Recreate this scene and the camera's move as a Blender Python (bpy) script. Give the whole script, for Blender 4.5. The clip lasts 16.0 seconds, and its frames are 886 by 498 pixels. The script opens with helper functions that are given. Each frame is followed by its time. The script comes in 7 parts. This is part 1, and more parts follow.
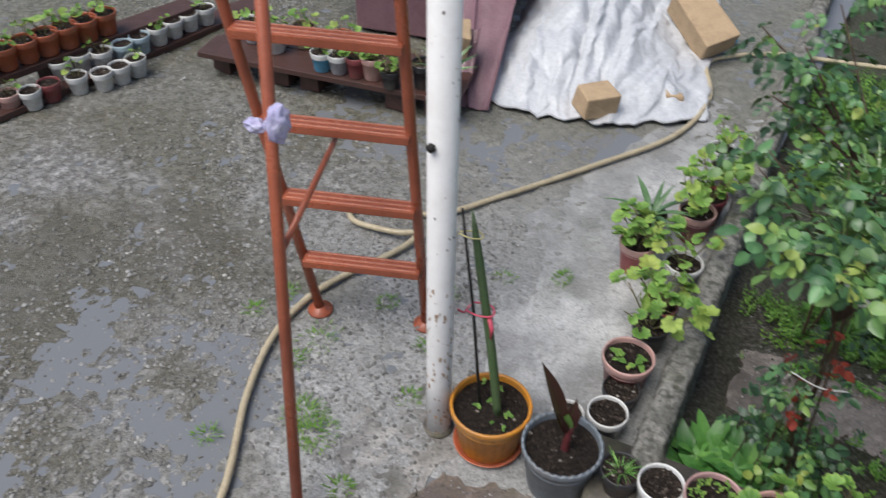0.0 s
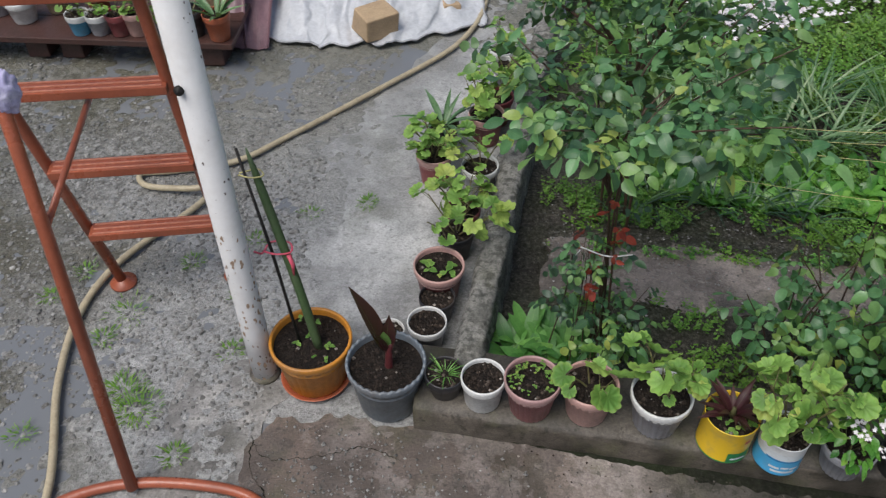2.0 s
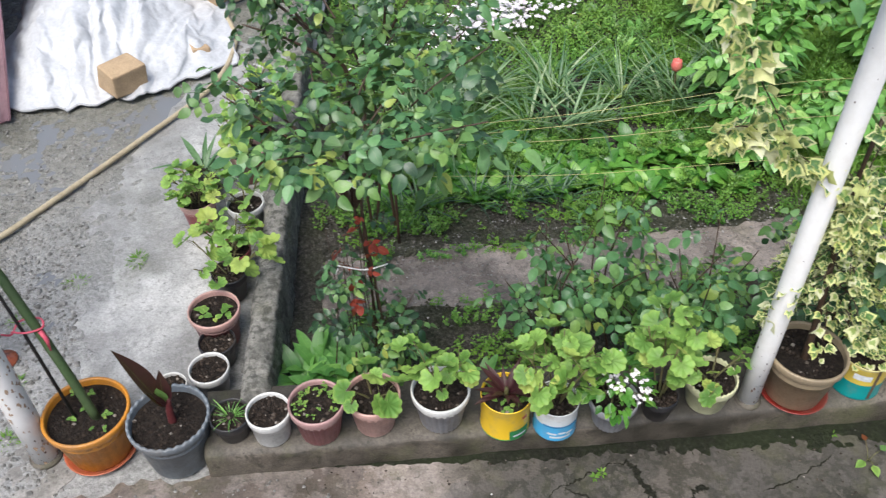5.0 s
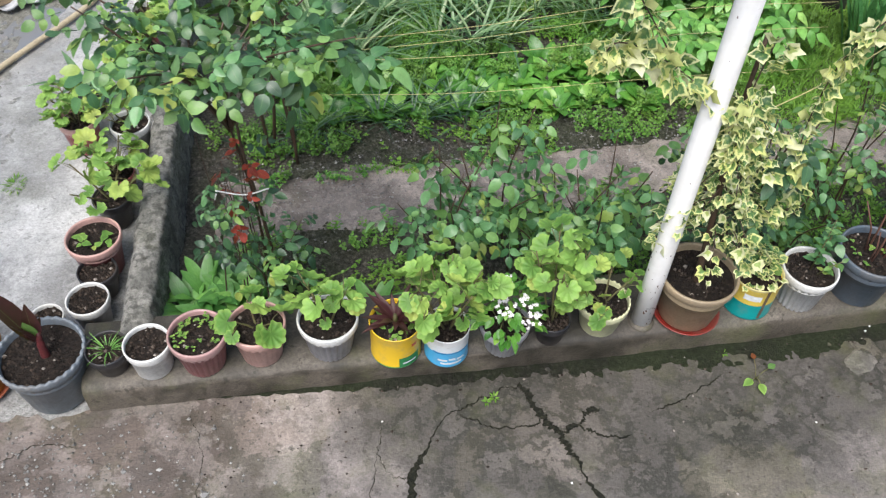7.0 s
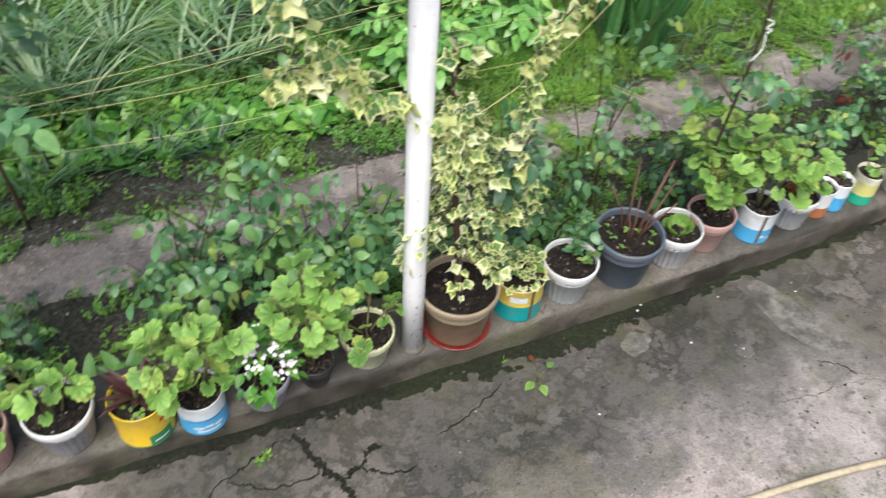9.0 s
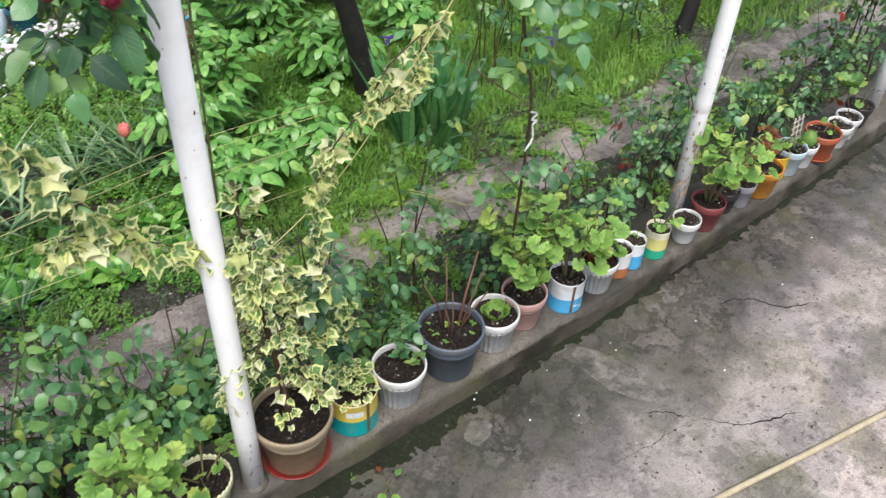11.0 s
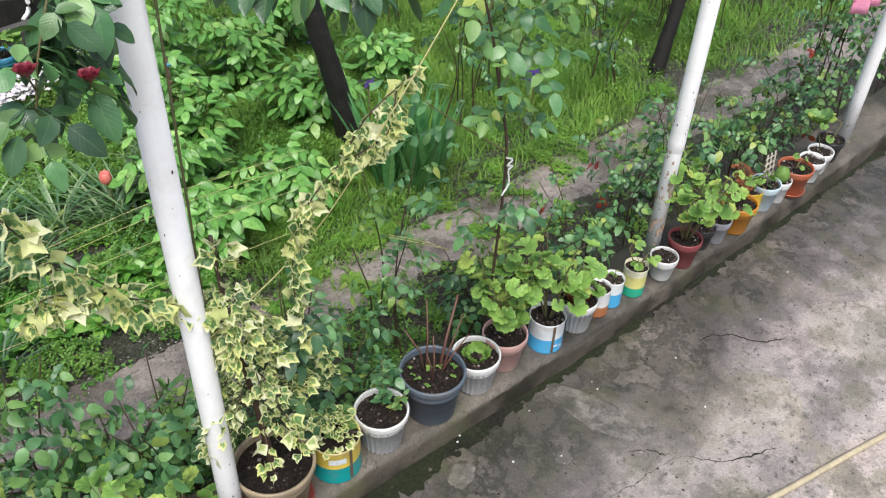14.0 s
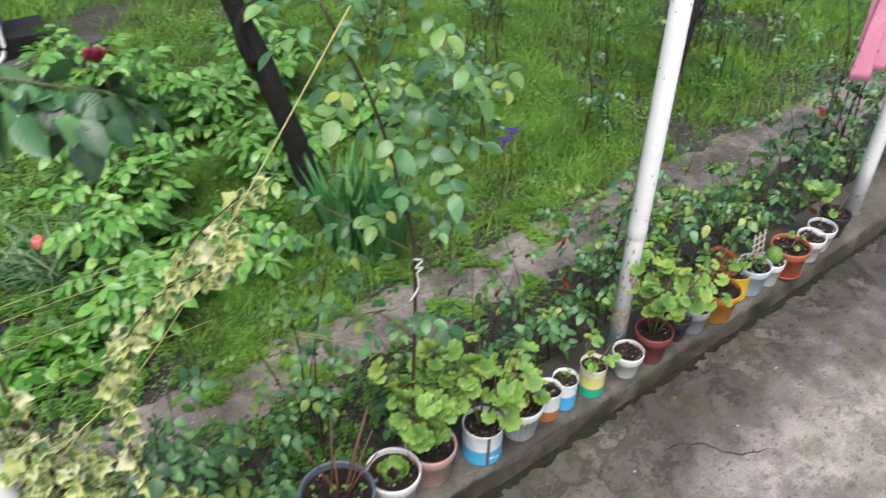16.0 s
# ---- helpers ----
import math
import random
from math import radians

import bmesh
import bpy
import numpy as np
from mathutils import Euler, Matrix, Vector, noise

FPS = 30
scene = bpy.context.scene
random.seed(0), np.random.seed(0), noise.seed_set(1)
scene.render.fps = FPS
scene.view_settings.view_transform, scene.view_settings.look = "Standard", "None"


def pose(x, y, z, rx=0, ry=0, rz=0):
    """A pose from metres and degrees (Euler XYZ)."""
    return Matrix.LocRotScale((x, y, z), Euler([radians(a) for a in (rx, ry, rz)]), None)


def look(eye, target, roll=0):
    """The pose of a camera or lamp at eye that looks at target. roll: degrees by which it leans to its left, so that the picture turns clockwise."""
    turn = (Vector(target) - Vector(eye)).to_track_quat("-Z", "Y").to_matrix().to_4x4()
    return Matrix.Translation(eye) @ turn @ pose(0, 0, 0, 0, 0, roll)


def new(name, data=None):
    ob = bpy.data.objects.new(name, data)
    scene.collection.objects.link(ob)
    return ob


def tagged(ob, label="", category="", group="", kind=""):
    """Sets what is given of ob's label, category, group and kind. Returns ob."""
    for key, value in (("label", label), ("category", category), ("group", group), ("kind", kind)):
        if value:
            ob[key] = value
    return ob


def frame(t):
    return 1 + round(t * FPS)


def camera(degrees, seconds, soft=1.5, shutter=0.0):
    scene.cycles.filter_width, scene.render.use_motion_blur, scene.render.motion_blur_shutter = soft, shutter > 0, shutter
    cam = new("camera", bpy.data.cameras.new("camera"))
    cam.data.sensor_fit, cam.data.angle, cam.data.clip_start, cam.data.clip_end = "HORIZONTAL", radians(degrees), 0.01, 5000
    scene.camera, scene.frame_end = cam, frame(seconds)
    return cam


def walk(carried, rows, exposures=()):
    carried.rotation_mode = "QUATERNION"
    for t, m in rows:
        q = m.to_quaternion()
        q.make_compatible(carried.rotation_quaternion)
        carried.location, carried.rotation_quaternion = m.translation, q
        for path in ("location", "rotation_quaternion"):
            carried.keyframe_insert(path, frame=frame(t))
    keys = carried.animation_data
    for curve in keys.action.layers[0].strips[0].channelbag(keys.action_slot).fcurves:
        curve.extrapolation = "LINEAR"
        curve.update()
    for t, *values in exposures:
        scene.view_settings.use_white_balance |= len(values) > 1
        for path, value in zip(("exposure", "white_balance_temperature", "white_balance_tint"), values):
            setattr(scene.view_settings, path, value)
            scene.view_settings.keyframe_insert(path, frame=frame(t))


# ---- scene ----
cam = camera(55.0, 16.0, soft=1.2, shutter=0.5)
PATH = [
    (0, (-1.803, -1.635, 2.636), (-2.337, -0.217, 1.332), 1.0),
    (0.5, (-1.679, -1.633, 2.624), (-2.137, -0.214, 1.291), 0.3),
    (1, (-1.619, -1.621, 2.608), (-2.02, -0.216, 1.242), -0.6),
    (1.5, (-1.594, -1.612, 2.601), (-1.854, -0.2, 1.208), -0.6),
    (2, (-1.615, -1.611, 2.593), (-1.784, -0.201, 1.184), -0.7),
    (2.5, (-1.623, -1.603, 2.587), (-1.729, -0.184, 1.181), -0.2),
    (3, (-1.627, -1.606, 2.591), (-1.669, -0.182, 1.188), -0.1),
    (3.5, (-1.619, -1.618, 2.6), (-1.562, -0.184, 1.207), 0.4),
    (4, (-1.569, -1.627, 2.624), (-1.415, -0.162, 1.272), 0.3),
    (4.5, (-1.463, -1.657, 2.636), (-1.269, -0.199, 1.28), -0.8),
    (4.7, (-1.408, -1.671, 2.638), (-1.21, -0.221, 1.275), -1.1),
    (6.8, (-1.162, -1.64, 2.583), (-0.858, -0.333, 1.099), 2.9),
    (7, (-1.137, -1.609, 2.578), (-0.824, -0.336, 1.069), 2.4),
    (7.5, (-1.022, -1.577, 2.533), (-0.741, -0.311, 1.011), 3.6),
    (8, (-0.855, -1.556, 2.505), (-0.56, -0.319, 0.961), 5.7),
    (8.5, (-0.772, -1.535, 2.498), (-0.29, -0.348, 0.962), 5.3),
    (9, (-0.74, -1.522, 2.514), (-0.101, -0.356, 1.02), 4.2),
    (9.5, (-0.703, -1.531, 2.526), (0.073, -0.409, 1.063), 4.4),
    (10, (-0.679, -1.54, 2.559), (0.193, -0.405, 1.162), 3.9),
    (10.2, (-0.67, -1.552, 2.566), (0.231, -0.417, 1.188), 3.5),
    (12.3, (-0.568, -1.592, 2.652), (0.508, -0.469, 1.394), 2.8),
    (12.5, (-0.568, -1.592, 2.655), (0.504, -0.457, 1.405), 2.6),
    (13, (-0.571, -1.598, 2.653), (0.489, -0.446, 1.409), 2.3),
    (13.5, (-0.587, -1.594, 2.653), (0.457, -0.437, 1.399), 2.7),
    (14, (-0.603, -1.592, 2.656), (0.451, -0.456, 1.391), 2.5),
    (14.5, (-0.536, -1.588, 2.661), (0.502, -0.413, 1.419), 0.8),
    (15, (-0.304, -1.665, 2.65), (0.614, -0.394, 1.408), 0.4),
    (15.5, (-0.103, -1.668, 2.659), (0.791, -0.365, 1.434), -1.0),
    (16, (0.047, -1.528, 2.649), (1.03, -0.296, 1.418), 1.1),
]
walk(cam, [(t, look(eye, target, roll)) for t, eye, target, roll in PATH],
     [(0.0, -0.25), (1.5, -0.5), (2.5, -0.44), (3.0, -0.13), (3.5, -0.07), (4.7, 0.12), (7.0, 0.3), (8.5, 0.22), (9.2, 0.36), (10.0, 0.2), (12.5, 0.18), (14.0, 0.17), (16.0, 0.12)])


# ---- light ----
world = bpy.data.worlds.new("overcast_sky")
world.use_nodes = True
wn = world.node_tree.nodes
wsky = wn.new("ShaderNodeTexSky")
wsky.sky_type = "NISHITA"
wsky.sun_disc = False
wsky.sun_elevation, wsky.sun_rotation = radians(63), radians(216)
wsky.dust_density = 3.0
wsky.ozone_density = 0.6
world.node_tree.links.new(wsky.outputs[0], wn["Background"].inputs[0])
wn["Background"].inputs[1].default_value = 0.145
scene.world = world
sun_data = bpy.data.lights.new("sun", "SUN")
sun_data.energy, sun_data.angle, sun_data.color = 4.0, radians(42), (1.0, 0.985, 0.965)
sun = new("sun", sun_data)
sun.matrix_world = look((-3.0, -4.1, 10), (0, 0, 0))


# ---- materials ----
def mat(name, rough=0.6, metal=0.0, spec=0.5):
    m = bpy.data.materials.new(name)
    m.use_nodes = True
    b = m.node_tree.nodes["Principled BSDF"]
    b.inputs["Roughness"].default_value = rough
    b.inputs["Metallic"].default_value = metal
    b.inputs["Specular IOR Level"].default_value = spec
    return m, m.node_tree, b


def node(nt, kind, **values):
    n = nt.nodes.new("ShaderNode" + kind)
    for key, value in values.items():
        n.inputs[key.replace("_", " ")].default_value = value
    return n


def noise_tex(nt, scale, detail=5.0, rough=0.6, coords="Object"):
    tc = nt.nodes.new("ShaderNodeTexCoord")
    n = node(nt, "TexNoise", Scale=scale, Detail=detail, Roughness=rough)
    nt.links.new(tc.outputs[coords], n.inputs["Vector"])
    return n.outputs["Fac"]


def ramp(nt, fac, stops):
    r = nt.nodes.new("ShaderNodeValToRGB")
    e = r.color_ramp.elements
    while len(e) < len(stops):
        e.new(0.5)
    for el, (p, c) in zip(e, stops):
        el.position = p
        el.color = (*c, 1) if len(c) == 3 else (c[0], c[0], c[0], 1)
    nt.links.new(fac, r.inputs[0])
    return r.outputs["Color"]


def mixed(nt, fac, a, b, kind="MIX"):
    n = nt.nodes.new("ShaderNodeMix")
    n.data_type, n.blend_type = "RGBA", kind
    for socket, v in ((n.inputs[0], fac), (n.inputs[6], a), (n.inputs[7], b)):
        if isinstance(v, (int, float)):
            socket.default_value = v
        elif isinstance(v, tuple):
            socket.default_value = (*v, 1)
        else:
            nt.links.new(v, socket)
    return n.outputs[2]


def bump(nt, b, fac, strength, distance=0.01):
    n = node(nt, "Bump", Strength=strength, Distance=distance)
    nt.links.new(fac, n.inputs["Height"])
    nt.links.new(n.outputs[0], b.inputs["Normal"])


def stained(name, base, dark, rough=0.5, scale=6.0, fine=90.0, bumped=0.15, metal=0.0, spec=0.5, amount=0.6, grain=0.5):
    """A surface with a base colour, stains of another and fine grain."""
    m, nt, b = mat(name, rough, metal, spec)
    co = "Object"
    big = noise_tex(nt, scale, 6, 0.65, co)
    small = noise_tex(nt, fine, 3, 0.6, co)
    mask = ramp(nt, big, [(0.45, (0.0,)), (0.72, (amount,))])
    c = mixed(nt, mask, base, dark)
    c = mixed(nt, grain, c, ramp(nt, small, [(0.3, (0.55,)), (0.7, (1.0,))]), "MULTIPLY")
    nt.links.new(c, b.inputs["Base Color"])
    nt.links.new(ramp(nt, big, [(0.3, (max(0.05, rough - 0.15),)), (0.75, (min(1, rough + 0.2),))]), b.inputs["Roughness"])
    bump(nt, b, small, bumped)
    return m


def leafy(name, dark, light, young=None, rough=0.36, share=0.25, under=0.2, edge=None, spec=0.3, field=None):
    """Leaf skin: colour varies from leaf to leaf, soft veins, light shining through."""
    m, nt, b = mat(name, rough, 0, spec)
    info = nt.nodes.new("ShaderNodeObjectInfo")
    geo = nt.nodes.new("ShaderNodeNewGeometry")
    add = nt.nodes.new("ShaderNodeMath")
    add.operation = "ADD"
    nt.links.new(info.outputs["Random"], add.inputs[0])
    nt.links.new(geo.outputs["Random Per Island"], add.inputs[1])
    fr = nt.nodes.new("ShaderNodeMath")
    fr.operation = "FRACT"
    nt.links.new(add.outputs[0], fr.inputs[0])
    stops = [(0.0, dark), (0.75, light)]
    if young:
        stops += [(1 - share + 0.02, light), (1.0, young)]
    c = ramp(nt, fr.outputs[0], stops)
    uv = nt.nodes.new("ShaderNodeUVMap")
    sep = nt.nodes.new("ShaderNodeSeparateXYZ")
    nt.links.new(uv.outputs[0], sep.inputs[0])
    rib = ramp(nt, sep.outputs[0], [(0.0, (0.8,)), (0.07, (0.0,))])
    c = mixed(nt, rib, c, mixed(nt, 0.22, c, (0.35, 0.5, 0.16)))
    vein = nt.nodes.new("ShaderNodeMath")
    vein.operation = "MULTIPLY_ADD"
    vein.inputs[1].default_value = -0.3
    nt.links.new(sep.outputs[0], vein.inputs[0])
    nt.links.new(sep.outputs[1], vein.inputs[2])
    wave = nt.nodes.new("ShaderNodeMath")
    wave.operation = "PINGPONG"
    wave.inputs[1].default_value = 0.06
    nt.links.new(vein.outputs[0], wave.inputs[0])
    if edge:
        c = mixed(nt, ramp(nt, sep.outputs[0], [(0.35, (0.35,)), (0.75, (0.0,))]), c, (0.06, 0.13, 0.02))
        c = mixed(nt, ramp(nt, sep.outputs[0], [(0.8, (0.0,)), (1.0, (0.55,))]), c, edge)
    if field:
        c = mixed(nt, ramp(nt, noise_tex(nt, 1.6, 5, 0.65), [(0.42, (0.0,)), (0.6, (0.75,))]), c, field)
        c = mixed(nt, 0.7, c, ramp(nt, noise_tex(nt, 2.7, 4, 0.6), [(0.36, (0.5,)), (0.6, (1.1,))]), "MULTIPLY")
    blotch = noise_tex(nt, 45, 4, 0.65)
    c = mixed(nt, 0.2 if field else 0.6, c, ramp(nt, blotch, [(0.3, (0.5,)), (0.7, (1.15,))]), "MULTIPLY")
    nt.links.new(c, b.inputs["Base Color"])
    nt.links.new(ramp(nt, blotch, [(0.35, (rough - 0.1,)), (0.65, (rough + 0.18,))]), b.inputs["Roughness"])
    tr = nt.nodes.new("ShaderNodeBsdfTranslucent")
    nt.links.new(mixed(nt, 0.35, c, (0.35, 0.5, 0.05)), tr.inputs[0])
    mx = node(nt, "MixShader", Fac=under)
    nt.links.new(b.outputs[0], mx.inputs[1])
    nt.links.new(tr.outputs[0], mx.inputs[2])
    nt.links.new(mx.outputs[0], nt.nodes["Material Output"].inputs[0])
    ridge = ramp(nt, wave.outputs[0], [(0.0, (0.0,)), (0.06, (1.0,))])
    bump(nt, b, mixed(nt, 0.65, ridge, blotch), 0.16, 0.005)
    return m


def ground_material():
    """Wet grit and mud with dark clods, green film and pale grit."""
    m, nt, b = mat("wet_grit", 0.5)
    big = noise_tex(nt, 1.1, 6, 0.6)
    mid = noise_tex(nt, 21, 8, 0.72)
    fine = noise_tex(nt, 70, 6, 0.75)
    c = ramp(nt, mid, [(0.34, (0.075, 0.072, 0.066)), (0.5, (0.20, 0.196, 0.186)), (0.66, (0.46, 0.457, 0.45))])
    c = mixed(nt, ramp(nt, big, [(0.42, (0.0,)), (0.56, (0.75,))]), c, (0.105, 0.098, 0.064))
    c = mixed(nt, ramp(nt, noise_tex(nt, 0.55, 5, 0.6), [(0.46, (0.0,)), (0.58, (0.55,))]), c, (0.085, 0.078, 0.058))
    # Lighter worn concrete eastwards, the wet ground's sky sheen put into its colour
    tc = nt.nodes.new("ShaderNodeTexCoord")
    sx = nt.nodes.new("ShaderNodeSeparateXYZ")
    nt.links.new(tc.outputs["Object"], sx.inputs[0])
    east = node(nt, "MapRange")
    east.inputs[1].default_value, east.inputs[2].default_value = -4.3, -2.1
    nt.links.new(sx.outputs[0], east.inputs[0])
    drift = nt.nodes.new("ShaderNodeMath")
    drift.operation = "MULTIPLY_ADD"
    drift.inputs[1].default_value = 1.5
    nt.links.new(noise_tex(nt, 1.6, 8, 0.7), drift.inputs[0])
    nt.links.new(east.outputs[0], drift.inputs[2])
    half = nt.nodes.new("ShaderNodeMapRange")
    half.inputs[1].default_value, half.inputs[2].default_value, half.inputs[4].default_value = 1.0, 1.45, 0.85
    nt.links.new(drift.outputs[0], half.inputs[0])
    c = mixed(nt, half.outputs[0], c, mixed(nt, mid, (0.24, 0.242, 0.236), (0.47, 0.472, 0.465)))
    # olive silt washed down in front of the bench
    north = node(nt, "MapRange")
    north.inputs[1].default_value, north.inputs[2].default_value = 1.5, 2.9
    silt = nt.nodes.new("ShaderNodeMath")
    silt.operation = "ADD"
    nt.links.new(sx.outputs[1], silt.inputs[0])
    nt.links.new(noise_tex(nt, 1.3, 6, 0.65), silt.inputs[1])
    nt.links.new(silt.outputs[0], north.inputs[0])
    c = mixed(nt, ramp(nt, north.outputs[0], [(0.0, (0.0,)), (1.0, (0.75,))]), c, mixed(nt, mid, (0.075, 0.072, 0.05), (0.2, 0.193, 0.15)))
    c = mixed(nt, 0.6, c, ramp(nt, fine, [(0.36, (0.4,)), (0.62, (1.3,))]), "MULTIPLY")
    nt.links.new(c, b.inputs["Base Color"])
    pool = noise_tex(nt, 1.7, 3, 0.5)
    wet = ramp(nt, pool, [(0.5, (0.0,)), (0.58, (1.0,))])
    nt.links.new(mixed(nt, wet, ramp(nt, mid, [(0.35, (0.16,)), (0.65, (0.42,))]), (0.1, 0.1, 0.1)), b.inputs["Roughness"])
    bump(nt, b, mixed(nt, 0.5, mid, fine), 0.8, 0.022)
    return m


def water_material():
    m, nt, b = mat("muddy_water", 0.03)
    b.inputs["Base Color"].default_value = (0.16, 0.168, 0.178, 1)
    bump(nt, b, noise_tex(nt, 18, 2), 0.03, 0.01)
    return m


def concrete(name, light, dark, moss=0.3, rough=0.5, scale=2.2, worn=0.5, curb_band=0.0, relief=0.0):
    """Damp concrete: broad wet and dry areas, worn patches with a ragged edge, pits, moss."""
    m, nt, b = mat(name, rough)
    big = noise_tex(nt, scale, 8, 0.62)
    if curb_band:
        # darker towards the curb, paler outwards; the band narrows eastwards and fades out westwards
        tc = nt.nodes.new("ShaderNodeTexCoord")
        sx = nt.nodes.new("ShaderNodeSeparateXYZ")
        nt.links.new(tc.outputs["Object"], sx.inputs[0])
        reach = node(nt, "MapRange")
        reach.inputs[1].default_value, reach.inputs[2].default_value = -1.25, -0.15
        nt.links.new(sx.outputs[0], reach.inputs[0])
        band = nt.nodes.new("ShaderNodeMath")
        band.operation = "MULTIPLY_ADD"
        band.inputs[1].default_value, band.inputs[2].default_value = -curb_band, -0.46 * curb_band
        band_edge = node(nt, "MapRange")
        band_edge.inputs[1].default_value, band_edge.inputs[2].default_value = -0.6, 2.0
        band_edge.inputs[3].default_value, band_edge.inputs[4].default_value = 0.34, 0.15
        nt.links.new(sx.outputs[0], band_edge.inputs[0])
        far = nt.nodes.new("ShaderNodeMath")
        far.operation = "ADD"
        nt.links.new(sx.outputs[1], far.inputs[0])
        nt.links.new(band_edge.outputs[0], far.inputs[1])
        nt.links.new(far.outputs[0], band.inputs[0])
        banded = nt.nodes.new("ShaderNodeMath")
        banded.operation = "MULTIPLY_ADD"
        nt.links.new(band.outputs[0], banded.inputs[0])
        nt.links.new(reach.outputs[0], banded.inputs[1])
        nt.links.new(big, banded.inputs[2])
        big = banded.outputs[0]
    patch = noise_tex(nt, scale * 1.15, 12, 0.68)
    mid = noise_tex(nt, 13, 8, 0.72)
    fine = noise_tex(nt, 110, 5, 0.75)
    wide = 0.12 if curb_band else 0.0
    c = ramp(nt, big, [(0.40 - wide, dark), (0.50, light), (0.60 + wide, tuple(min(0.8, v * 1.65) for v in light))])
    scuff = noise_tex(nt, 6.5, 10, 0.7)
    c = mixed(nt, ramp(nt, scuff, [(0.47, (0.75 * worn,)), (0.49, (0.0,)), (0.545, (0.0,)), (0.555, (0.35 * worn,)), (0.7, (0.6 * worn,))]), c, mixed(nt, ramp(nt, scuff, [(0.48, (0.0,)), (0.52, (1.0,))]), tuple(0.5 * v + 0.5 * w for v, w in zip(dark, light)), tuple(min(0.8, v * 1.75) for v in light)))
    if curb_band:
        # old repairs and scaled skin: fields with a sharp, ragged outline, some paler, some greener
        tc2 = nt.nodes.new("ShaderNodeTexCoord")
        warp = node(nt, "TexNoise", Scale=3.0, Detail=9.0, Roughness=0.62)
        nt.links.new(tc2.outputs["Object"], warp.inputs["Vector"])
        shove = nt.nodes.new("ShaderNodeVectorMath")
        shove.operation = "MULTIPLY_ADD"
        shove.inputs[1].default_value = (0.55, 0.55, 0.0)
        nt.links.new(warp.outputs["Color"], shove.inputs[0])
        nt.links.new(tc2.outputs["Object"], shove.inputs[2])
        west = node(nt, "MapRange")
        west.inputs[1].default_value, west.inputs[2].default_value = -0.95, -1.25
        split = nt.nodes.new("ShaderNodeSeparateXYZ")
        nt.links.new(shove.outputs[0], split.inputs[0])
        nt.links.new(split.outputs[0], west.inputs[0])
        c = mixed(nt, west.outputs[0], c, mixed(nt, 1.0, c, (0.56, 0.50, 0.45), "MULTIPLY"))
        cells = node(nt, "TexVoronoi", Scale=2.6)
        nt.links.new(shove.outputs[0], cells.inputs["Vector"])
        pick = nt.nodes.new("ShaderNodeSeparateColor")
        nt.links.new(cells.outputs["Color"], pick.inputs[0])
        c = mixed(nt, ramp(nt, pick.outputs[0], [(0.55, (0.0,)), (0.62, (0.45,)), (0.95, (0.75,))]), c, mixed(nt, 1.0, c, (1.75, 1.66, 1.6), "MULTIPLY"))
        c = mixed(nt, ramp(nt, pick.outputs[1], [(0.6, (0.0,)), (0.66, (0.4,)), (0.95, (0.7,))]), c, mixed(nt, 1.0, c, (0.62, 0.66, 0.52), "MULTIPLY"))
    pale_patch = nt.nodes.new("ShaderNodeMath")
    pale_patch.operation = "MULTIPLY"
    nt.links.new(ramp(nt, patch, [(0.50, (0.0,)), (0.512, (0.5 * worn,)), (0.60, (0.8 * worn,))]), pale_patch.inputs[0])
    nt.links.new(ramp(nt, big, [(0.40, (0.12,)), (0.56, (1.0,))]), pale_patch.inputs[1])
    c = mixed(nt, pale_patch.outputs[0], c, tuple(min(0.8, v * 2.3) for v in light))
    c = mixed(nt, ramp(nt, noise_tex(nt, scale * 1.7 + 0.7, 11, 0.7), [(0.52, (0.0,)), (0.57, (0.55 * worn,)), (0.68, (0.8 * worn,))]), c, tuple(0.6 * v + 0.3 * w for v, w in zip(dark, light)))
    c = mixed(nt, ramp(nt, mid, [(0.52, (0.0,)), (0.68, (0.8,))]), c, dark)
    c = mixed(nt, ramp(nt, noise_tex(nt, 38, 4, 0.6), [(0.60, (0.0,)), (0.66, (0.7,))]), c, dark)
    c = mixed(nt, ramp(nt, noise_tex(nt, 3.7, 6, 0.65), [(0.52, (0.0,)), (0.7, (moss,))]), c, (0.085, 0.088, 0.04))
    c = mixed(nt, 0.55, c, ramp(nt, fine, [(0.34, (0.4,)), (0.62, (1.25,))]), "MULTIPLY")
    nt.links.new(c, b.inputs["Base Color"])
    nt.links.new(ramp(nt, big, [(0.35, (rough - 0.12,)), (0.62, (rough + 0.12,))]), b.inputs["Roughness"])
    height = mixed(nt, 0.35, mid, fine)
    if relief:
        height = mixed(nt, 0.7, height, noise_tex(nt, 7.5, 5, 0.6))
    bump(nt, b, height, 0.5 + relief, 0.015 + 0.05 * relief)
    return m


def soil_material(name, a, bcol, moss=0.0):
    m, nt, b = mat(name, 0.8, 0, 0.3)
    mid = noise_tex(nt, 60, 7, 0.8)
    c = ramp(nt, mid, [(0.34, a), (0.52, tuple(0.4 * v + 0.4 * w for v, w in zip(a, bcol))), (0.64, bcol)])
    if moss:
        c = mixed(nt, ramp(nt, noise_tex(nt, 2.2, 6, 0.7), [(0.38, (0.0,)), (0.56, (moss,))]), c, mixed(nt, mid, (0.02, 0.048, 0.009), (0.075, 0.125, 0.02)))
    nt.links.new(c, b.inputs["Base Color"])
    bump(nt, b, mid, 1.0, 0.04)
    return m


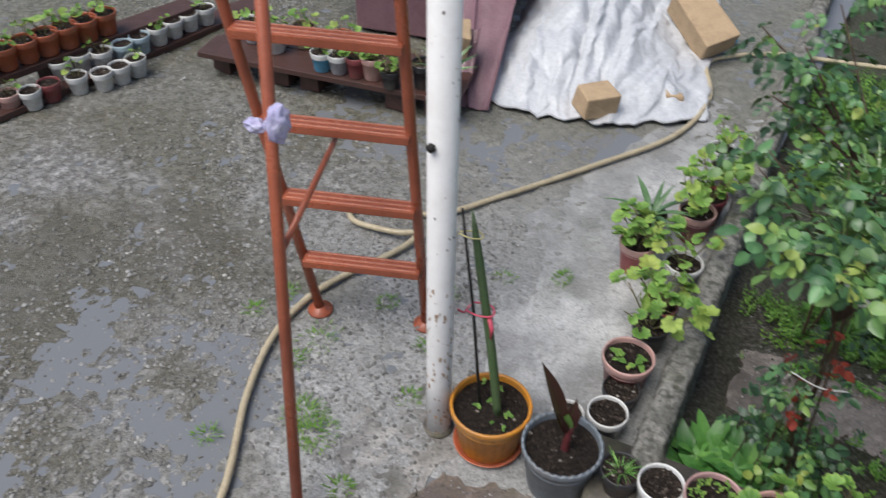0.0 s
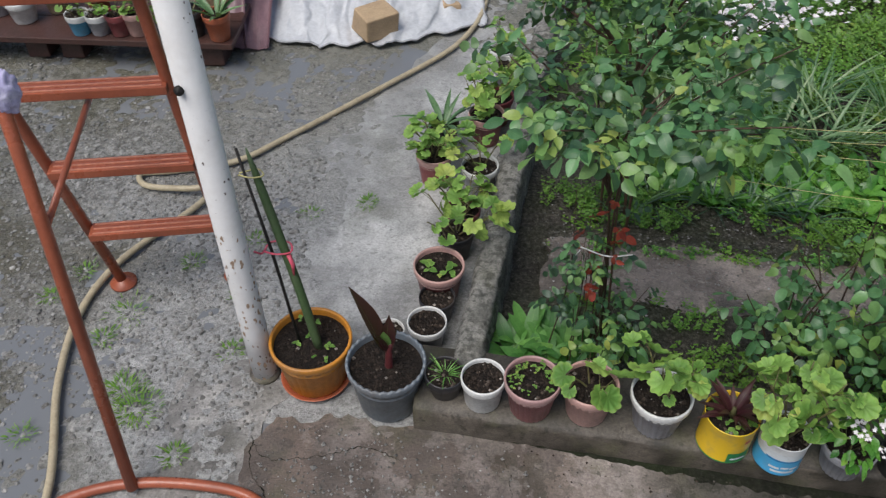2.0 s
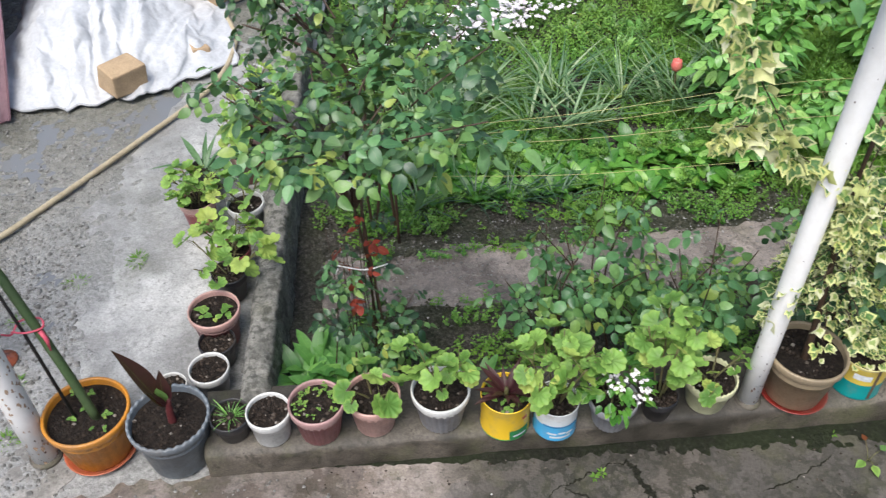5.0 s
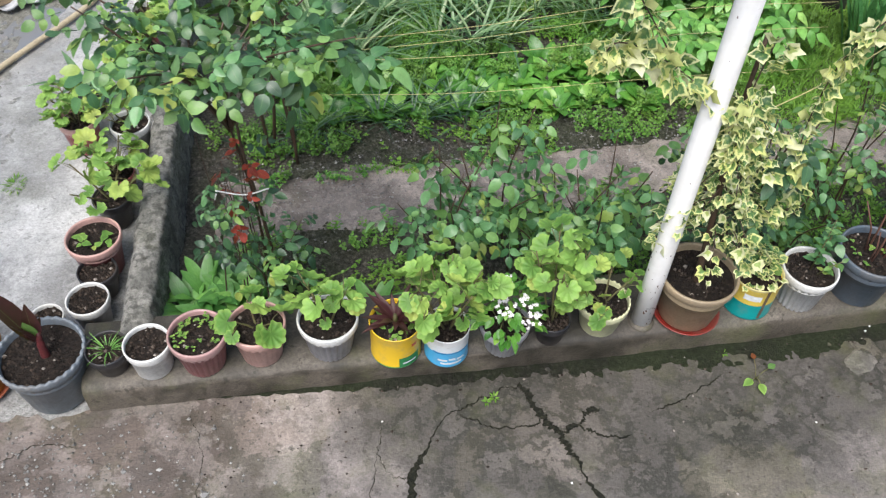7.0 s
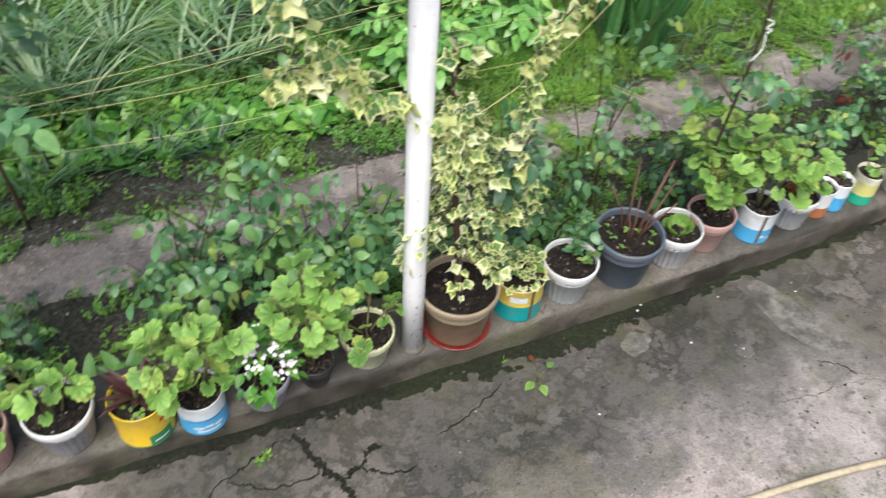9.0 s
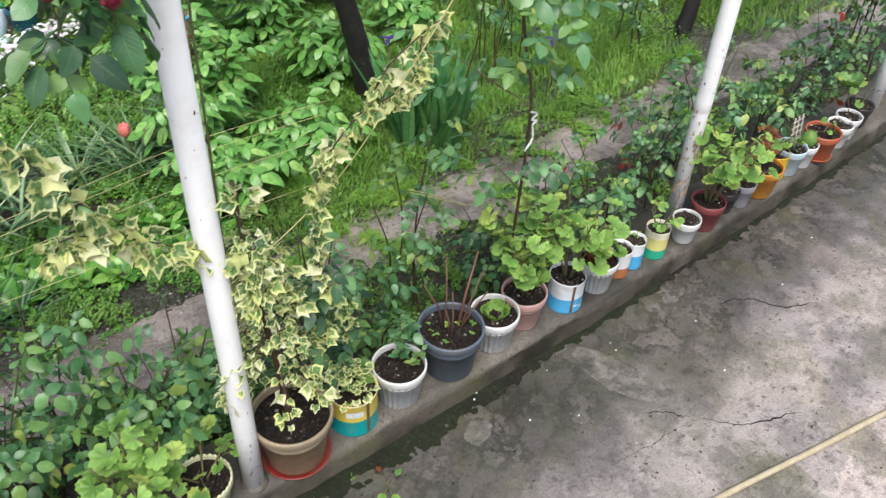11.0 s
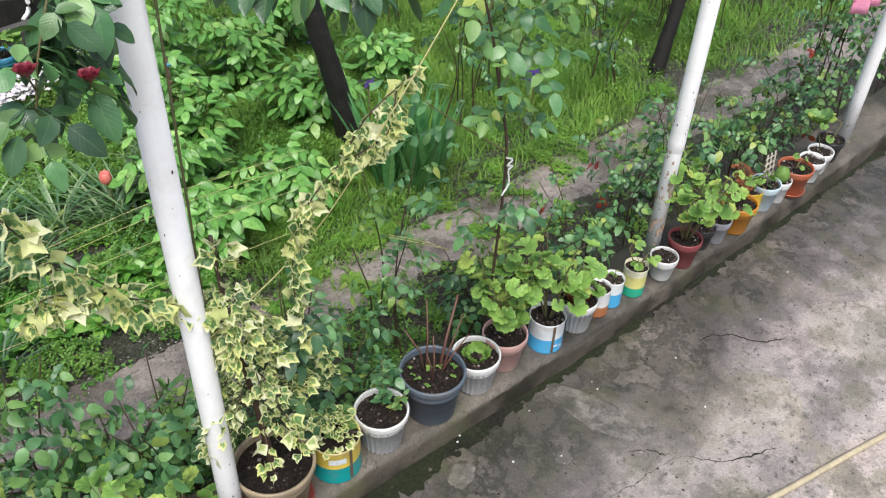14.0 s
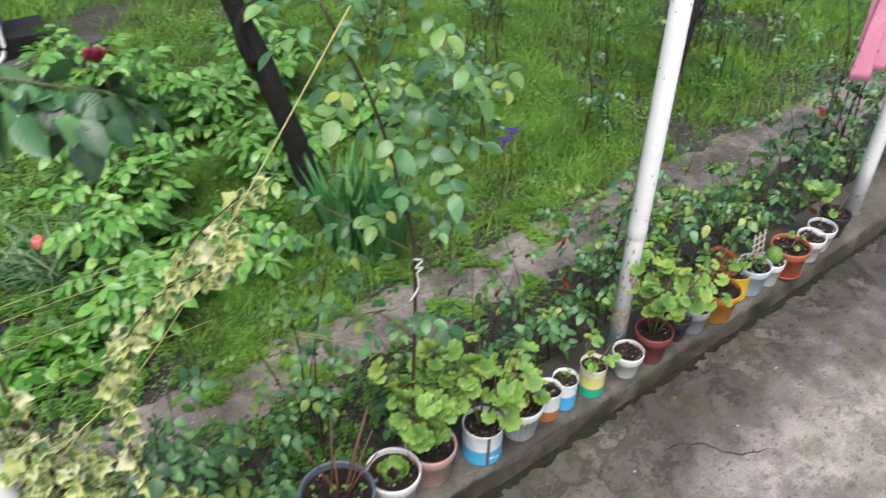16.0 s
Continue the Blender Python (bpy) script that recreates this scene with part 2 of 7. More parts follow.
def bands(name, stops, rough=0.35):
    """Printed can: colours by height, in the can's own metres."""
    m, nt, b = mat(name, rough)
    tc = nt.nodes.new("ShaderNodeTexCoord")
    sep = nt.nodes.new("ShaderNodeSeparateXYZ")
    nt.links.new(tc.outputs["Object"], sep.inputs[0])
    mp = node(nt, "MapRange")
    mp.inputs[2].default_value = 0.25
    nt.links.new(sep.outputs[2], mp.inputs[0])
    r = ramp(nt, mp.outputs[0], stops)
    r.node.color_ramp.interpolation = "CONSTANT"
    dirt = noise_tex(nt, 14, 6, 0.7)
    c = mixed(nt, ramp(nt, dirt, [(0.5, (0.0,)), (0.8, (0.6,))]), r, (0.2, 0.17, 0.12))
    nt.links.new(c, b.inputs["Base Color"])
    return m


M = {}
M["grit"] = ground_material()
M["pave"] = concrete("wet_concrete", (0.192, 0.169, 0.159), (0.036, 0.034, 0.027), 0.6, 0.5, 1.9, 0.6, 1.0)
M["slab"] = concrete("wet_yard_concrete", (0.315, 0.315, 0.308), (0.215, 0.213, 0.203), 0.3, 0.3, 1.4, 0.3)
M["curb"] = concrete("curb_concrete", (0.084, 0.073, 0.06), (0.033, 0.029, 0.022), 0.6, 0.6, 3.0, 0.35)
M["wall"] = concrete("old_rough_concrete", (0.16, 0.155, 0.14), (0.055, 0.055, 0.045), 0.5, 0.8, 26.0, 0.4)
M["strip"] = concrete("pale_concrete", (0.21, 0.202, 0.19), (0.11, 0.104, 0.095), 0.2, 0.4, 3.0)
M["path"] = concrete("path_concrete", (0.2, 0.171, 0.151), (0.098, 0.083, 0.071), 0.5, 0.27, 2.6, 0.5, relief=0.4)
M["soil"] = soil_material("garden_soil", (0.024, 0.022, 0.018), (0.25, 0.226, 0.195), 0.3)
M["potsoil"] = soil_material("pot_soil", (0.006, 0.005, 0.004), (0.075, 0.052, 0.038))
M["white_paint"] = stained("white_pole_paint", (0.74, 0.735, 0.73), (0.5, 0.46, 0.42), 0.4, 11, 60, 0.05, amount=0.3, grain=0.08)
M["orange_paint"] = stained("orange_primer_paint", (0.37, 0.10, 0.05), (0.16, 0.045, 0.025), 0.32, 5, 80, 0.1)
M["rose_leaf"] = leafy("rose_leaf", (0.034, 0.118, 0.042), (0.13, 0.30, 0.112), (0.23, 0.395, 0.12), 0.38, spec=0.65, under=0.18)
M["rose_dark"] = leafy("dark_rose_leaf", (0.013, 0.048, 0.022), (0.05, 0.13, 0.052), (0.11, 0.21, 0.07), 0.4, spec=0.7, under=0.12)
M["rose_young"] = leafy("young_rose_leaf", (0.08, 0.19, 0.05), (0.18, 0.33, 0.085), (0.36, 0.43, 0.09), 0.42, spec=0.6)
M["rose_red"] = leafy("red_shoot_leaf", (0.16, 0.02, 0.018), (0.34, 0.05, 0.035))
M["ger_leaf"] = leafy("geranium_leaf", (0.095, 0.22, 0.042), (0.22, 0.395, 0.085), (0.40, 0.475, 0.11), 0.48, edge=(0.32, 0.47, 0.11))
M["broad_leaf"] = leafy("broad_leaf", (0.035, 0.145, 0.022), (0.125, 0.33, 0.05), (0.24, 0.45, 0.08), 0.3, spec=0.55)
M["peony_leaf"] = leafy("peony_leaf", (0.095, 0.27, 0.05), (0.19, 0.43, 0.09), (0.33, 0.54, 0.14), 0.34, spec=0.6)
M["rosette_leaf"] = leafy("rosette_leaf", (0.04, 0.15, 0.03), (0.105, 0.275, 0.055), (0.17, 0.36, 0.08), 0.42, spec=0.45)
M["strap_leaf"] = leafy("strap_leaf", (0.05, 0.14, 0.055), (0.16, 0.28, 0.12), (0.34, 0.43, 0.24), 0.33, spec=0.6)
M["grass"] = leafy("grass", (0.085, 0.225, 0.028), (0.145, 0.32, 0.042), (0.24, 0.40, 0.068), 0.5, field=(0.185, 0.325, 0.048))
M["forb"] = leafy("low_weed_leaf", (0.07, 0.195, 0.03), (0.135, 0.31, 0.046), (0.2, 0.38, 0.07), 0.42, spec=0.4, field=(0.165, 0.30, 0.05))
M["iris_leaf"] = leafy("iris_leaf", (0.045, 0.175, 0.058), (0.11, 0.31, 0.10), (0.2, 0.44, 0.15), 0.36, spec=0.6)
M["bark"] = stained("dark_wet_bark", (0.010, 0.008, 0.007), (0.03, 0.025, 0.02), 0.7, 12, 70, 0.8)
M["stem"] = stained("green_brown_stem", (0.12, 0.12, 0.045), (0.14, 0.07, 0.035), 0.6, 20, 90, 0.3)
M["cane"] = stained("brown_cane", (0.065, 0.035, 0.022), (0.035, 0.035, 0.015), 0.6, 20, 90, 0.3)
M["twig"] = stained("pruned_brown_twig", (0.13, 0.06, 0.042), (0.07, 0.038, 0.026), 0.6, 20, 90, 0.3)


# ---- builders ----
def link_mesh(name, me, parent=None, label=""):
    ob = new(name, me)
    if parent is not None:
        ob.parent = parent
    if label:
        ob["label"] = label
    return ob


def part(name, bm, material, parent=None, label="", smooth=True):
    me = bpy.data.meshes.new(name)
    bm.to_mesh(me)
    bm.free()
    if smooth:
        me.shade_smooth()
    me.materials.append(material)
    return link_mesh(name, me, parent, label)


def raw(name, verts, faces, material, parent=None, label="", smooth=True, uvs=None):
    me = bpy.data.meshes.new(name)
    me.from_pydata([tuple(v) for v in verts], [], [tuple(f) for f in faces])
    if uvs is not None:
        lay = me.uv_layers.new(name="UVMap")
        loops = np.empty(len(me.loops), dtype=np.int32)
        me.loops.foreach_get("vertex_index", loops)
        lay.data.foreach_set("uv", np.asarray(uvs, dtype=np.float32)[loops].ravel())
    if smooth:
        me.shade_smooth()
    me.update()
    me.materials.append(material)
    return link_mesh(name, me, parent, label)


def base(name, x, y, z=0.0, turn=0.0):
    ob = new(name)
    ob.empty_display_size = 0.05
    ob.matrix_world = pose(x, y, z, 0, 0, turn)
    return ob


def lathe(profile, n=28, wave=0.0, waves=0, ribs=0.0, caps=True):
    """A turned form from (radius, height) pairs; the outer wall may be ribbed, its rim waved."""
    bm = bmesh.new()
    rings = []
    for k, (r, z) in enumerate(profile):
        ring = []
        for i in range(n):
            a = 2 * math.pi * i / n
            rr = r * (1 - (ribs if i % 4 == 0 else 0.0))
            zz = z + (wave * math.cos(a * waves) if waves and z > 0.8 * max(p[1] for p in profile) else 0)
            ring.append(bm.verts.new((rr * math.cos(a), rr * math.sin(a), zz)))
        rings.append(ring)
    for a, b2 in zip(rings, rings[1:]):
        for i in range(n):
            bm.faces.new((a[i], a[(i + 1) % n], b2[(i + 1) % n], b2[i]))
    if profile[0][0] > 0.001 and caps:
        bm.faces.new(rings[0][::-1])
    if profile[-1][0] > 0.001 and caps:
        bm.faces.new(rings[-1])
    return bm


def tube_points(points, radii, n=8):
    """Vertices and faces of a tapered tube along a line of points."""
    pts = [Vector(p) for p in points]
    if not hasattr(radii, "__len__"):
        radii = [radii] * len(pts)
    verts, faces = [], []
    up = Vector((0.13, 0.21, 0.97))
    for i, p in enumerate(pts):
        d = (pts[min(i + 1, len(pts) - 1)] - pts[max(i - 1, 0)]).normalized()
        s = d.cross(up)
        if s.length < 0.1:
            s = d.cross(Vector((1, 0, 0)))
        s.normalize()
        q = s.cross(d)
        for k in range(n):
            a = 2 * math.pi * k / n
            verts.append(p + radii[i] * (math.cos(a) * s + math.sin(a) * q))
    for i in range(len(pts) - 1):
        for k in range(n):
            a, b2 = i * n + k, i * n + (k + 1) % n
            faces.append((a, b2, b2 + n, a + n))
    faces.append(tuple(range(n))[::-1])
    faces.append(tuple(range(len(verts) - n, len(verts))))
    return verts, faces


def tube(name, points, radii, material, parent=None, label="", n=8):
    v, f = tube_points(points, radii, n)
    return raw(name, v, f, material, parent, label)


def spline(points, steps=8):
    """A smooth line through the points (Catmull-Rom)."""
    p = [Vector(q) for q in points]
    p = [2 * p[0] - p[1]] + p + [2 * p[-1] - p[-2]]
    out = []
    for i in range(1, len(p) - 2):
        for k in range(steps):
            t = k / steps
            a, b2, c, d = p[i - 1], p[i], p[i + 1], p[i + 2]
            out.append(0.5 * (2 * b2 + (c - a) * t + (2 * a - 5 * b2 + 4 * c - d) * t * t + (3 * b2 - a - 3 * c + d) * t ** 3))
    out.append(p[-2])
    return out


def box(name, size, material, parent=None, at=None, label="", bevel=0.004, rough=0.0, seed=1):
    """A bevelled block, its corners a little uneven if rough."""
    bm = bmesh.new()
    bmesh.ops.create_cube(bm, size=1, matrix=Matrix.Diagonal((*size, 1)))
    if rough:
        rng = random.Random(seed)
        for v in bm.verts:
            v.co += Vector([rng.uniform(-rough, rough) for _ in range(3)])
    bmesh.ops.bevel(bm, geom=bm.edges[:], offset=bevel, segments=2, affect="EDGES", profile=0.6)
    ob = part(name, bm, material, parent, label, smooth=False)
    if at is not None:
        ob.matrix_local = at
    return ob


# leaf outlines: vertices, faces and uv (u: distance from the midrib, v: along the leaf), base at the origin, tip along +y
def blade_mesh(length, width, rows=5, fold=0.25, droop=0.2, teeth=0.0, heart=0.0, sharp=1.0, ripple=0.0, bend=0.0):
    v, f, uv = [], [], []
    for i in range(rows + 1):
        t = i / rows
        w = width / 2 * (max(0.0, math.sin(math.pi * min(1, t ** 0.8 * 0.97 + 0.03))) ** sharp) * (1 + (teeth if i % 2 else -teeth))
        if i in (0, rows):
            w = max(0.0006, w * 0.2)
        y, z = length * t, -droop * length * t * t
        back = -heart * length * (1 - t) ** 3
        x = bend * length * t * t
        rp = ripple * width * math.sin(5.5 * t + 1)
        v += [(x - w, y + back, z + fold * w + rp), (x, y, z), (x + w, y + back, z + fold * w - rp)]
        uv += [(1, t), (0, t), (1, t)]
    for i in range(rows):
        a = 3 * i
        f += [(a, a + 1, a + 4, a + 3), (a + 1, a + 2, a + 5, a + 4)]
    return np.array(v), f, np.array(uv)


def round_leaf(radius, lobes=7, depth=0.12, cup=0.25, n=45):
    """Geranium leaf: rounded, scalloped, with a notch at the stalk."""
    v, uv, f = [(0, 0, 0)], [(0, 0)], []
    for ring, s in ((1, 0.55), (2, 1.0)):
        for i in range(n + 1):
            a = radians(-70) + radians(320) * i / n
            r = radius * s * (1 + (depth * abs(math.cos(a * lobes / 2)) - depth / 2) * (s > 0.9))
            wob = 0.07 * radius * math.sin(a * lobes) * s * s + 0.05 * radius * math.sin(a * 3 + lobes) * s
            v.append((r * math.cos(a), 0.35 * radius + r * math.sin(a), cup * r * s + wob))
            uv.append((0.3 + 0.7 * s, 0.84 * i / n + 0.3 * (0.3 + 0.7 * s)))
    v[0] = (0, 0.2 * radius, -0.02 * radius)
    for i in range(n):
        f.append((0, 1 + i, 2 + i))
        f.append((1 + i, n + 2 + i, n + 3 + i, 2 + i))
    return np.array(v), f, np.array(uv)


def star_leaf(size, lobes=((-150, 0.5), (-75, 0.78), (0, 1.0), (75, 0.78), (150, 0.5)), inner=0.42):
    """Ivy leaf with five pointed lobes; u runs from the middle to the edge."""
    pts = []
    for k, (a, r) in enumerate(lobes):
        t = radians(90 - a)
        pts.append((r * math.cos(t), r * math.sin(t)))
        if k < len(lobes) - 1:
            t2 = radians(90 - (a + lobes[k + 1][0]) / 2)
            pts.append((inner * math.cos(t2), inner * math.sin(t2)))
    pts.append((0.0, -0.2))
    v, uv, f = [(0, 0.0, 0.0)], [(0, 0)], []
    n = len(pts)
    for s, u in ((0.62, 0.55), (1.0, 1.0)):
        for x, y in pts:
            v.append((s * x * size, (s * y) * size, -0.3 * size * s * s * (x * x + y * y) + 0.2 * size * s * math.sin(4.5 * x + 3 * y + 9 * inner) + 0.3 * size * s * abs(x)))
            uv.append((u, s))
    for i in range(n):
        j = (i + 1) % n
        f.append((0, 1 + j, 1 + i))
        f.append((1 + i, 1 + j, n + 1 + j, n + 1 + i))
    v = np.array(v)
    v[:, 1] += 0.2 * size
    return v, f, np.array(uv)


def place(leaf, matrices):
    """Many leaves as one set of vertices, faces and uv."""
    v, f, uv = leaf
    vs, fs = [], []
    h = np.c_[v, np.ones(len(v))]
    for k, m in enumerate(matrices):
        vs.append((h @ np.array(m).T)[:, :3])
        fs += [tuple(i + k * len(v) for i in q) for q in f]
    return np.concatenate(vs), fs, np.tile(uv, (len(matrices), 1))


def leaf_pose(p, way, size=1.0, roll=0.0, lift=0.0):
    """A leaf at p that points along way, face up, rolled by some degrees."""
    d = Vector(way).normalized()
    s = d.cross(Vector((0, 0, 1)))
    if s.length < 0.05:
        s = Vector((1, 0, 0))
    s.normalize()
    u = s.cross(d)
    m = Matrix((s, d, u)).transposed().to_4x4()
    return Matrix.Translation(p) @ m @ pose(0, 0, 0, lift, roll, 0) @ Matrix.Diagonal((size, size, size, 1))


def leaf_data(name, leaf, material):
    v, f, uv = leaf
    me = bpy.data.meshes.new(name)
    me.from_pydata([tuple(q) for q in v], [], f)
    lay = me.uv_layers.new(name="UVMap")
    for lp in me.loops:
        lay.data[lp.index].uv = uv[lp.vertex_index]
    me.shade_smooth()
    me.materials.append(material)
    return me


def leaves(name, me, matrices, parent):
    for m in matrices:
        ob = new(name, me)
        ob.parent = parent
        ob.matrix_local = m
    return parent


def clump(name, leaf, matrices, material, parent=None, label=""):
    v, f, uv = place(leaf, matrices)
    return raw(name, v, f, material, parent, label, True, uv)


# ---- ground, paving, curb ----
def smooth_noise(x, y, s, seed=0.0):
    return noise.noise(Vector((x * s + seed, y * s - seed, seed)))


def in_garden(x, y):
    return x > -1.79 + 0.095 * y and y > 0.12 and y < 9


def ground_height(x, y):
    if in_garden(x, y):
        return -0.11 + 0.016 * smooth_noise(x, y, 3) + 0.014 * smooth_noise(x, y, 11, 3) + 0.013 * math.exp(-((abs(y - 0.98 + 0.02 * x) - 0.21) / 0.06) ** 2) - 0.012 * math.exp(-((y - 0.98 + 0.02 * x) / 0.16) ** 4)
    near = 1.0 if x < -2.5 or y > 0.3 else 0.0
    if x > -2.5 and y < 0.03:
        return -0.03
    flat = min(1.0, max(0.0, smooth_noise(x, y, 1.1, 7) * 2.2 + 0.75))
    dip = 0.0085 * math.exp(-((x + 3.95) / 0.4) ** 2 - ((y - 0.05) / 0.55) ** 2) + 0.009 * math.exp(-((x + 3.3) / 0.22) ** 2 - ((y + 0.1) / 0.5) ** 2) + 0.008 * math.exp(-((x + 3.4) / 0.7) ** 2 - ((y - 2.05) / 0.3) ** 2) + 0.006 * math.exp(-((x + 2.3) / 0.4) ** 2 - ((y - 2.3) / 0.4) ** 2)
    clods = 0.012 * smooth_noise(x, y, 5, 2) + 0.012 * abs(smooth_noise(x, y, 13, 4)) + 0.012 * smooth_noise(x, y, 23, 6)
    worn = math.exp(-((x + 2.12 - 0.12 * (y - 1)) / 0.38) ** 4 - ((y - 1.5) / 1.3) ** 6)
    return (0.35 + 0.65 * flat) * clods * near * (1 - 0.8 * worn) - 0.005 - dip - 0.003 * worn


def axis_steps(lo, hi, step, far):
    v = list(np.arange(lo, hi + 1e-6, step))
    grow, a, b2 = step, lo, hi
    while b2 < far:
        grow *= 1.6
        a, b2 = a - grow, b2 + grow
        v = [a] + v + [b2]
    return v


def build_ground():
    xs, ys = [x for x in axis_steps(-6.6, 6.4, 0.0225, 120)], axis_steps(-0.9, 5.4, 0.0225, 120)
    xs = [x for k, x in enumerate(xs) if x < -1.4 or k % 2 == 0 or x > 6.4]
    verts = [(x, y, ground_height(x, y) if abs(x) < 9 and -2 < y < 9 else -0.02) for y in ys for x in xs]
    n = len(xs)
    faces = [(j * n + i, j * n + i + 1, j * n + n + i + 1, j * n + n + i) for j in range(len(ys) - 1) for i in range(n - 1)]
    ob = raw("ground", verts, faces, M["grit"])
    ob.data.materials.append(M["soil"])
    idx = [1 if in_garden(xs[f % (n - 1)] + 0.02, ys[f // (n - 1)] + 0.02) else 0 for f in range(len(faces))]
    ob.data.polygons.foreach_set("material_index", idx)
    return tagged(ob, "wet grey grit yard and dark garden soil", "ground", kind="structure")


ground = build_ground()

water = raw("yard_water", [(-9, -1.0, -0.0095), (-1.95, -1.0, -0.0095), (-1.95, 0.3, -0.0095), (-1.7, 1.2, -0.0095), (-1.1, 5.0, -0.0095), (-9, 5.0, -0.0095)], [(0, 1, 2, 3, 4, 5)], water_material())
tagged(water, "shallow rain puddles between ridges of grit", "puddles", kind="structure")

CURB = [(-1.93, 0.072), (-1.07, 0.012), (0.36, -0.088), (1.57, -0.14), (2.6, -0.148), (4.4, -0.145), (9.0, -0.15)]


def curb_y(x):
    return float(np.interp(x, [c[0] for c in CURB], [c[1] for c in CURB]))


CRACKS = [
    [(-0.95, -0.52), (-0.9, -0.38), (-0.78, -0.2), (-0.66, -0.155), (-0.576, -0.125), (-0.50, -0.105)],
    [(-0.50, -0.105), (-0.453, -0.129), (-0.425, -0.24), (-0.385, -0.325), (-0.365, -0.42), (-0.33, -0.56), (-0.26, -0.75)],
    [(-0.385, -0.325), (-0.31, -0.305), (-0.237, -0.352), (-0.14, -0.375)],
    [(-0.97, -0.16), (-1.0, -0.27), (-0.97, -0.36), (-0.9, -0.38)],
    [(-1.60, -0.01), (-1.565, -0.2), (-1.6, -0.42), (-1.55, -0.8)],
    [(-0.31, -0.305), (-0.27, -0.26), (-0.22, -0.25)],
    [(-0.06, -0.30), (0.12, -0.26), (0.26, -0.2)],
    [(1.07, -0.66), (1.25, -0.69), (1.47, -0.72), (1.62, -0.86), (1.84, -0.95)],
    [(1.47, -0.72), (1.42, -0.64), (1.35, -0.58)],
    [(-2.5, -0.02), (-2.42, -0.1), (-2.25, -0.08), (-2.1, -0.03), (-1.95, -0.06)],
    [(-2.5, -0.02), (-2.46, -0.16), (-2.36, -0.28)],
    [(-0.72, -0.17), (-0.6, -0.25), (-0.47, -0.27), (-0.425, -0.24)],
    [(2.05, -0.38), (2.2, -0.45), (2.26, -0.56), (2.42, -0.66)],
    [(-1.0, -0.27), (-1.06, -0.5), (-1.02, -0.8)],
]


def pave_z(x, y):
    return 0.004 * smooth_noise(x, y, 2.0) + 0.0022 * smooth_noise(x, y, 9)


def build_pavement():
    xs = list(np.arange(-2.46, 2.6, 0.022)) + list(np.arange(2.6, 9.0, 0.08))
    ts = list(np.linspace(0, 1.0, 48)) + [1.08, 1.2, 1.4, 1.7, 2.2, 3.0]
    verts = []
    for t in ts:
        for x in xs:
            edge = curb_y(x) + 0.02 if x > -1.9 else 0.08 + 0.06 * smooth_noise(x, 0.4, 6, 2) + 0.03 * smooth_noise(x, 0.1, 22, 2)
            y = edge - t * 1.15
            rag = max(0.0, 1 - (x + 2.46) / 0.25) * (0.13 * smooth_noise(0.3, y, 3.5, 8) + 0.05 * smooth_noise(0.2, y, 14, 5))
            verts.append((x + rag, y, pave_z(x, y)))
    n = len(xs)
    faces = [(j * n + i, j * n + n + i, j * n + n + i + 1, j * n + i + 1) for j in range(len(ts) - 1) for i in range(n - 1)]
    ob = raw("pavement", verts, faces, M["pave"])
    return tagged(ob, "wet grey cracked concrete paving beside the curb", "pavement", kind="structure")


pavement = build_pavement()
M["crack"] = soil_material("crack_mud", (0.008, 0.009, 0.006), (0.06, 0.06, 0.035))


def crack_band(k, line):
    """Dark mud that fills one crack: a band of changing width along a ragged line."""
    wide = (0.008, 0.009, 0.007, 0.002, 0.0022, 0.008, 0.0022, 0.0022, 0.0018, 0.003, 0.0035, 0.0022, 0.002, 0.0018)[k]
    verts, faces = [], []
    fine = spline([(x, y, 0) for x, y in line], 22)
    rng = random.Random(k)
    drift, size = 0.0, 1.0
    for i, p in enumerate(fine):
        d = fine[min(i + 1, len(fine) - 1)] - fine[max(i - 1, 0)]
        side = Vector((-d.y, d.x, 0)).normalized()
        drift = 0.75 * drift + rng.uniform(-0.005, 0.005)
        size = min(2.0, max(0.25, size + rng.uniform(-0.3, 0.3)))
        end = min(1, i / 8, (len(fine) - 1 - i) / 8)
        for s in (-1, 1):
            w = max(0.0005, wide * end * size * rng.uniform(0.35, 1.15))
            q = p + side * (drift + w * s)
            verts.append((q.x, q.y, pave_z(q.x, q.y) + 0.0014))
    for i in range(len(fine) - 1):
        faces.append((2 * i, 2 * i + 1, 2 * i + 3, 2 * i + 2))
    raw("crack_filling", verts, faces, M["crack"], pavement, "dark wet mud filling a crack")


for number, crack in enumerate(CRACKS):
    crack_band(number, crack)


M["patch"] = concrete("scaled_cement", (0.118, 0.108, 0.096), (0.05, 0.048, 0.038), 0.7, 0.6, 9.0, 0.5, relief=0.3)


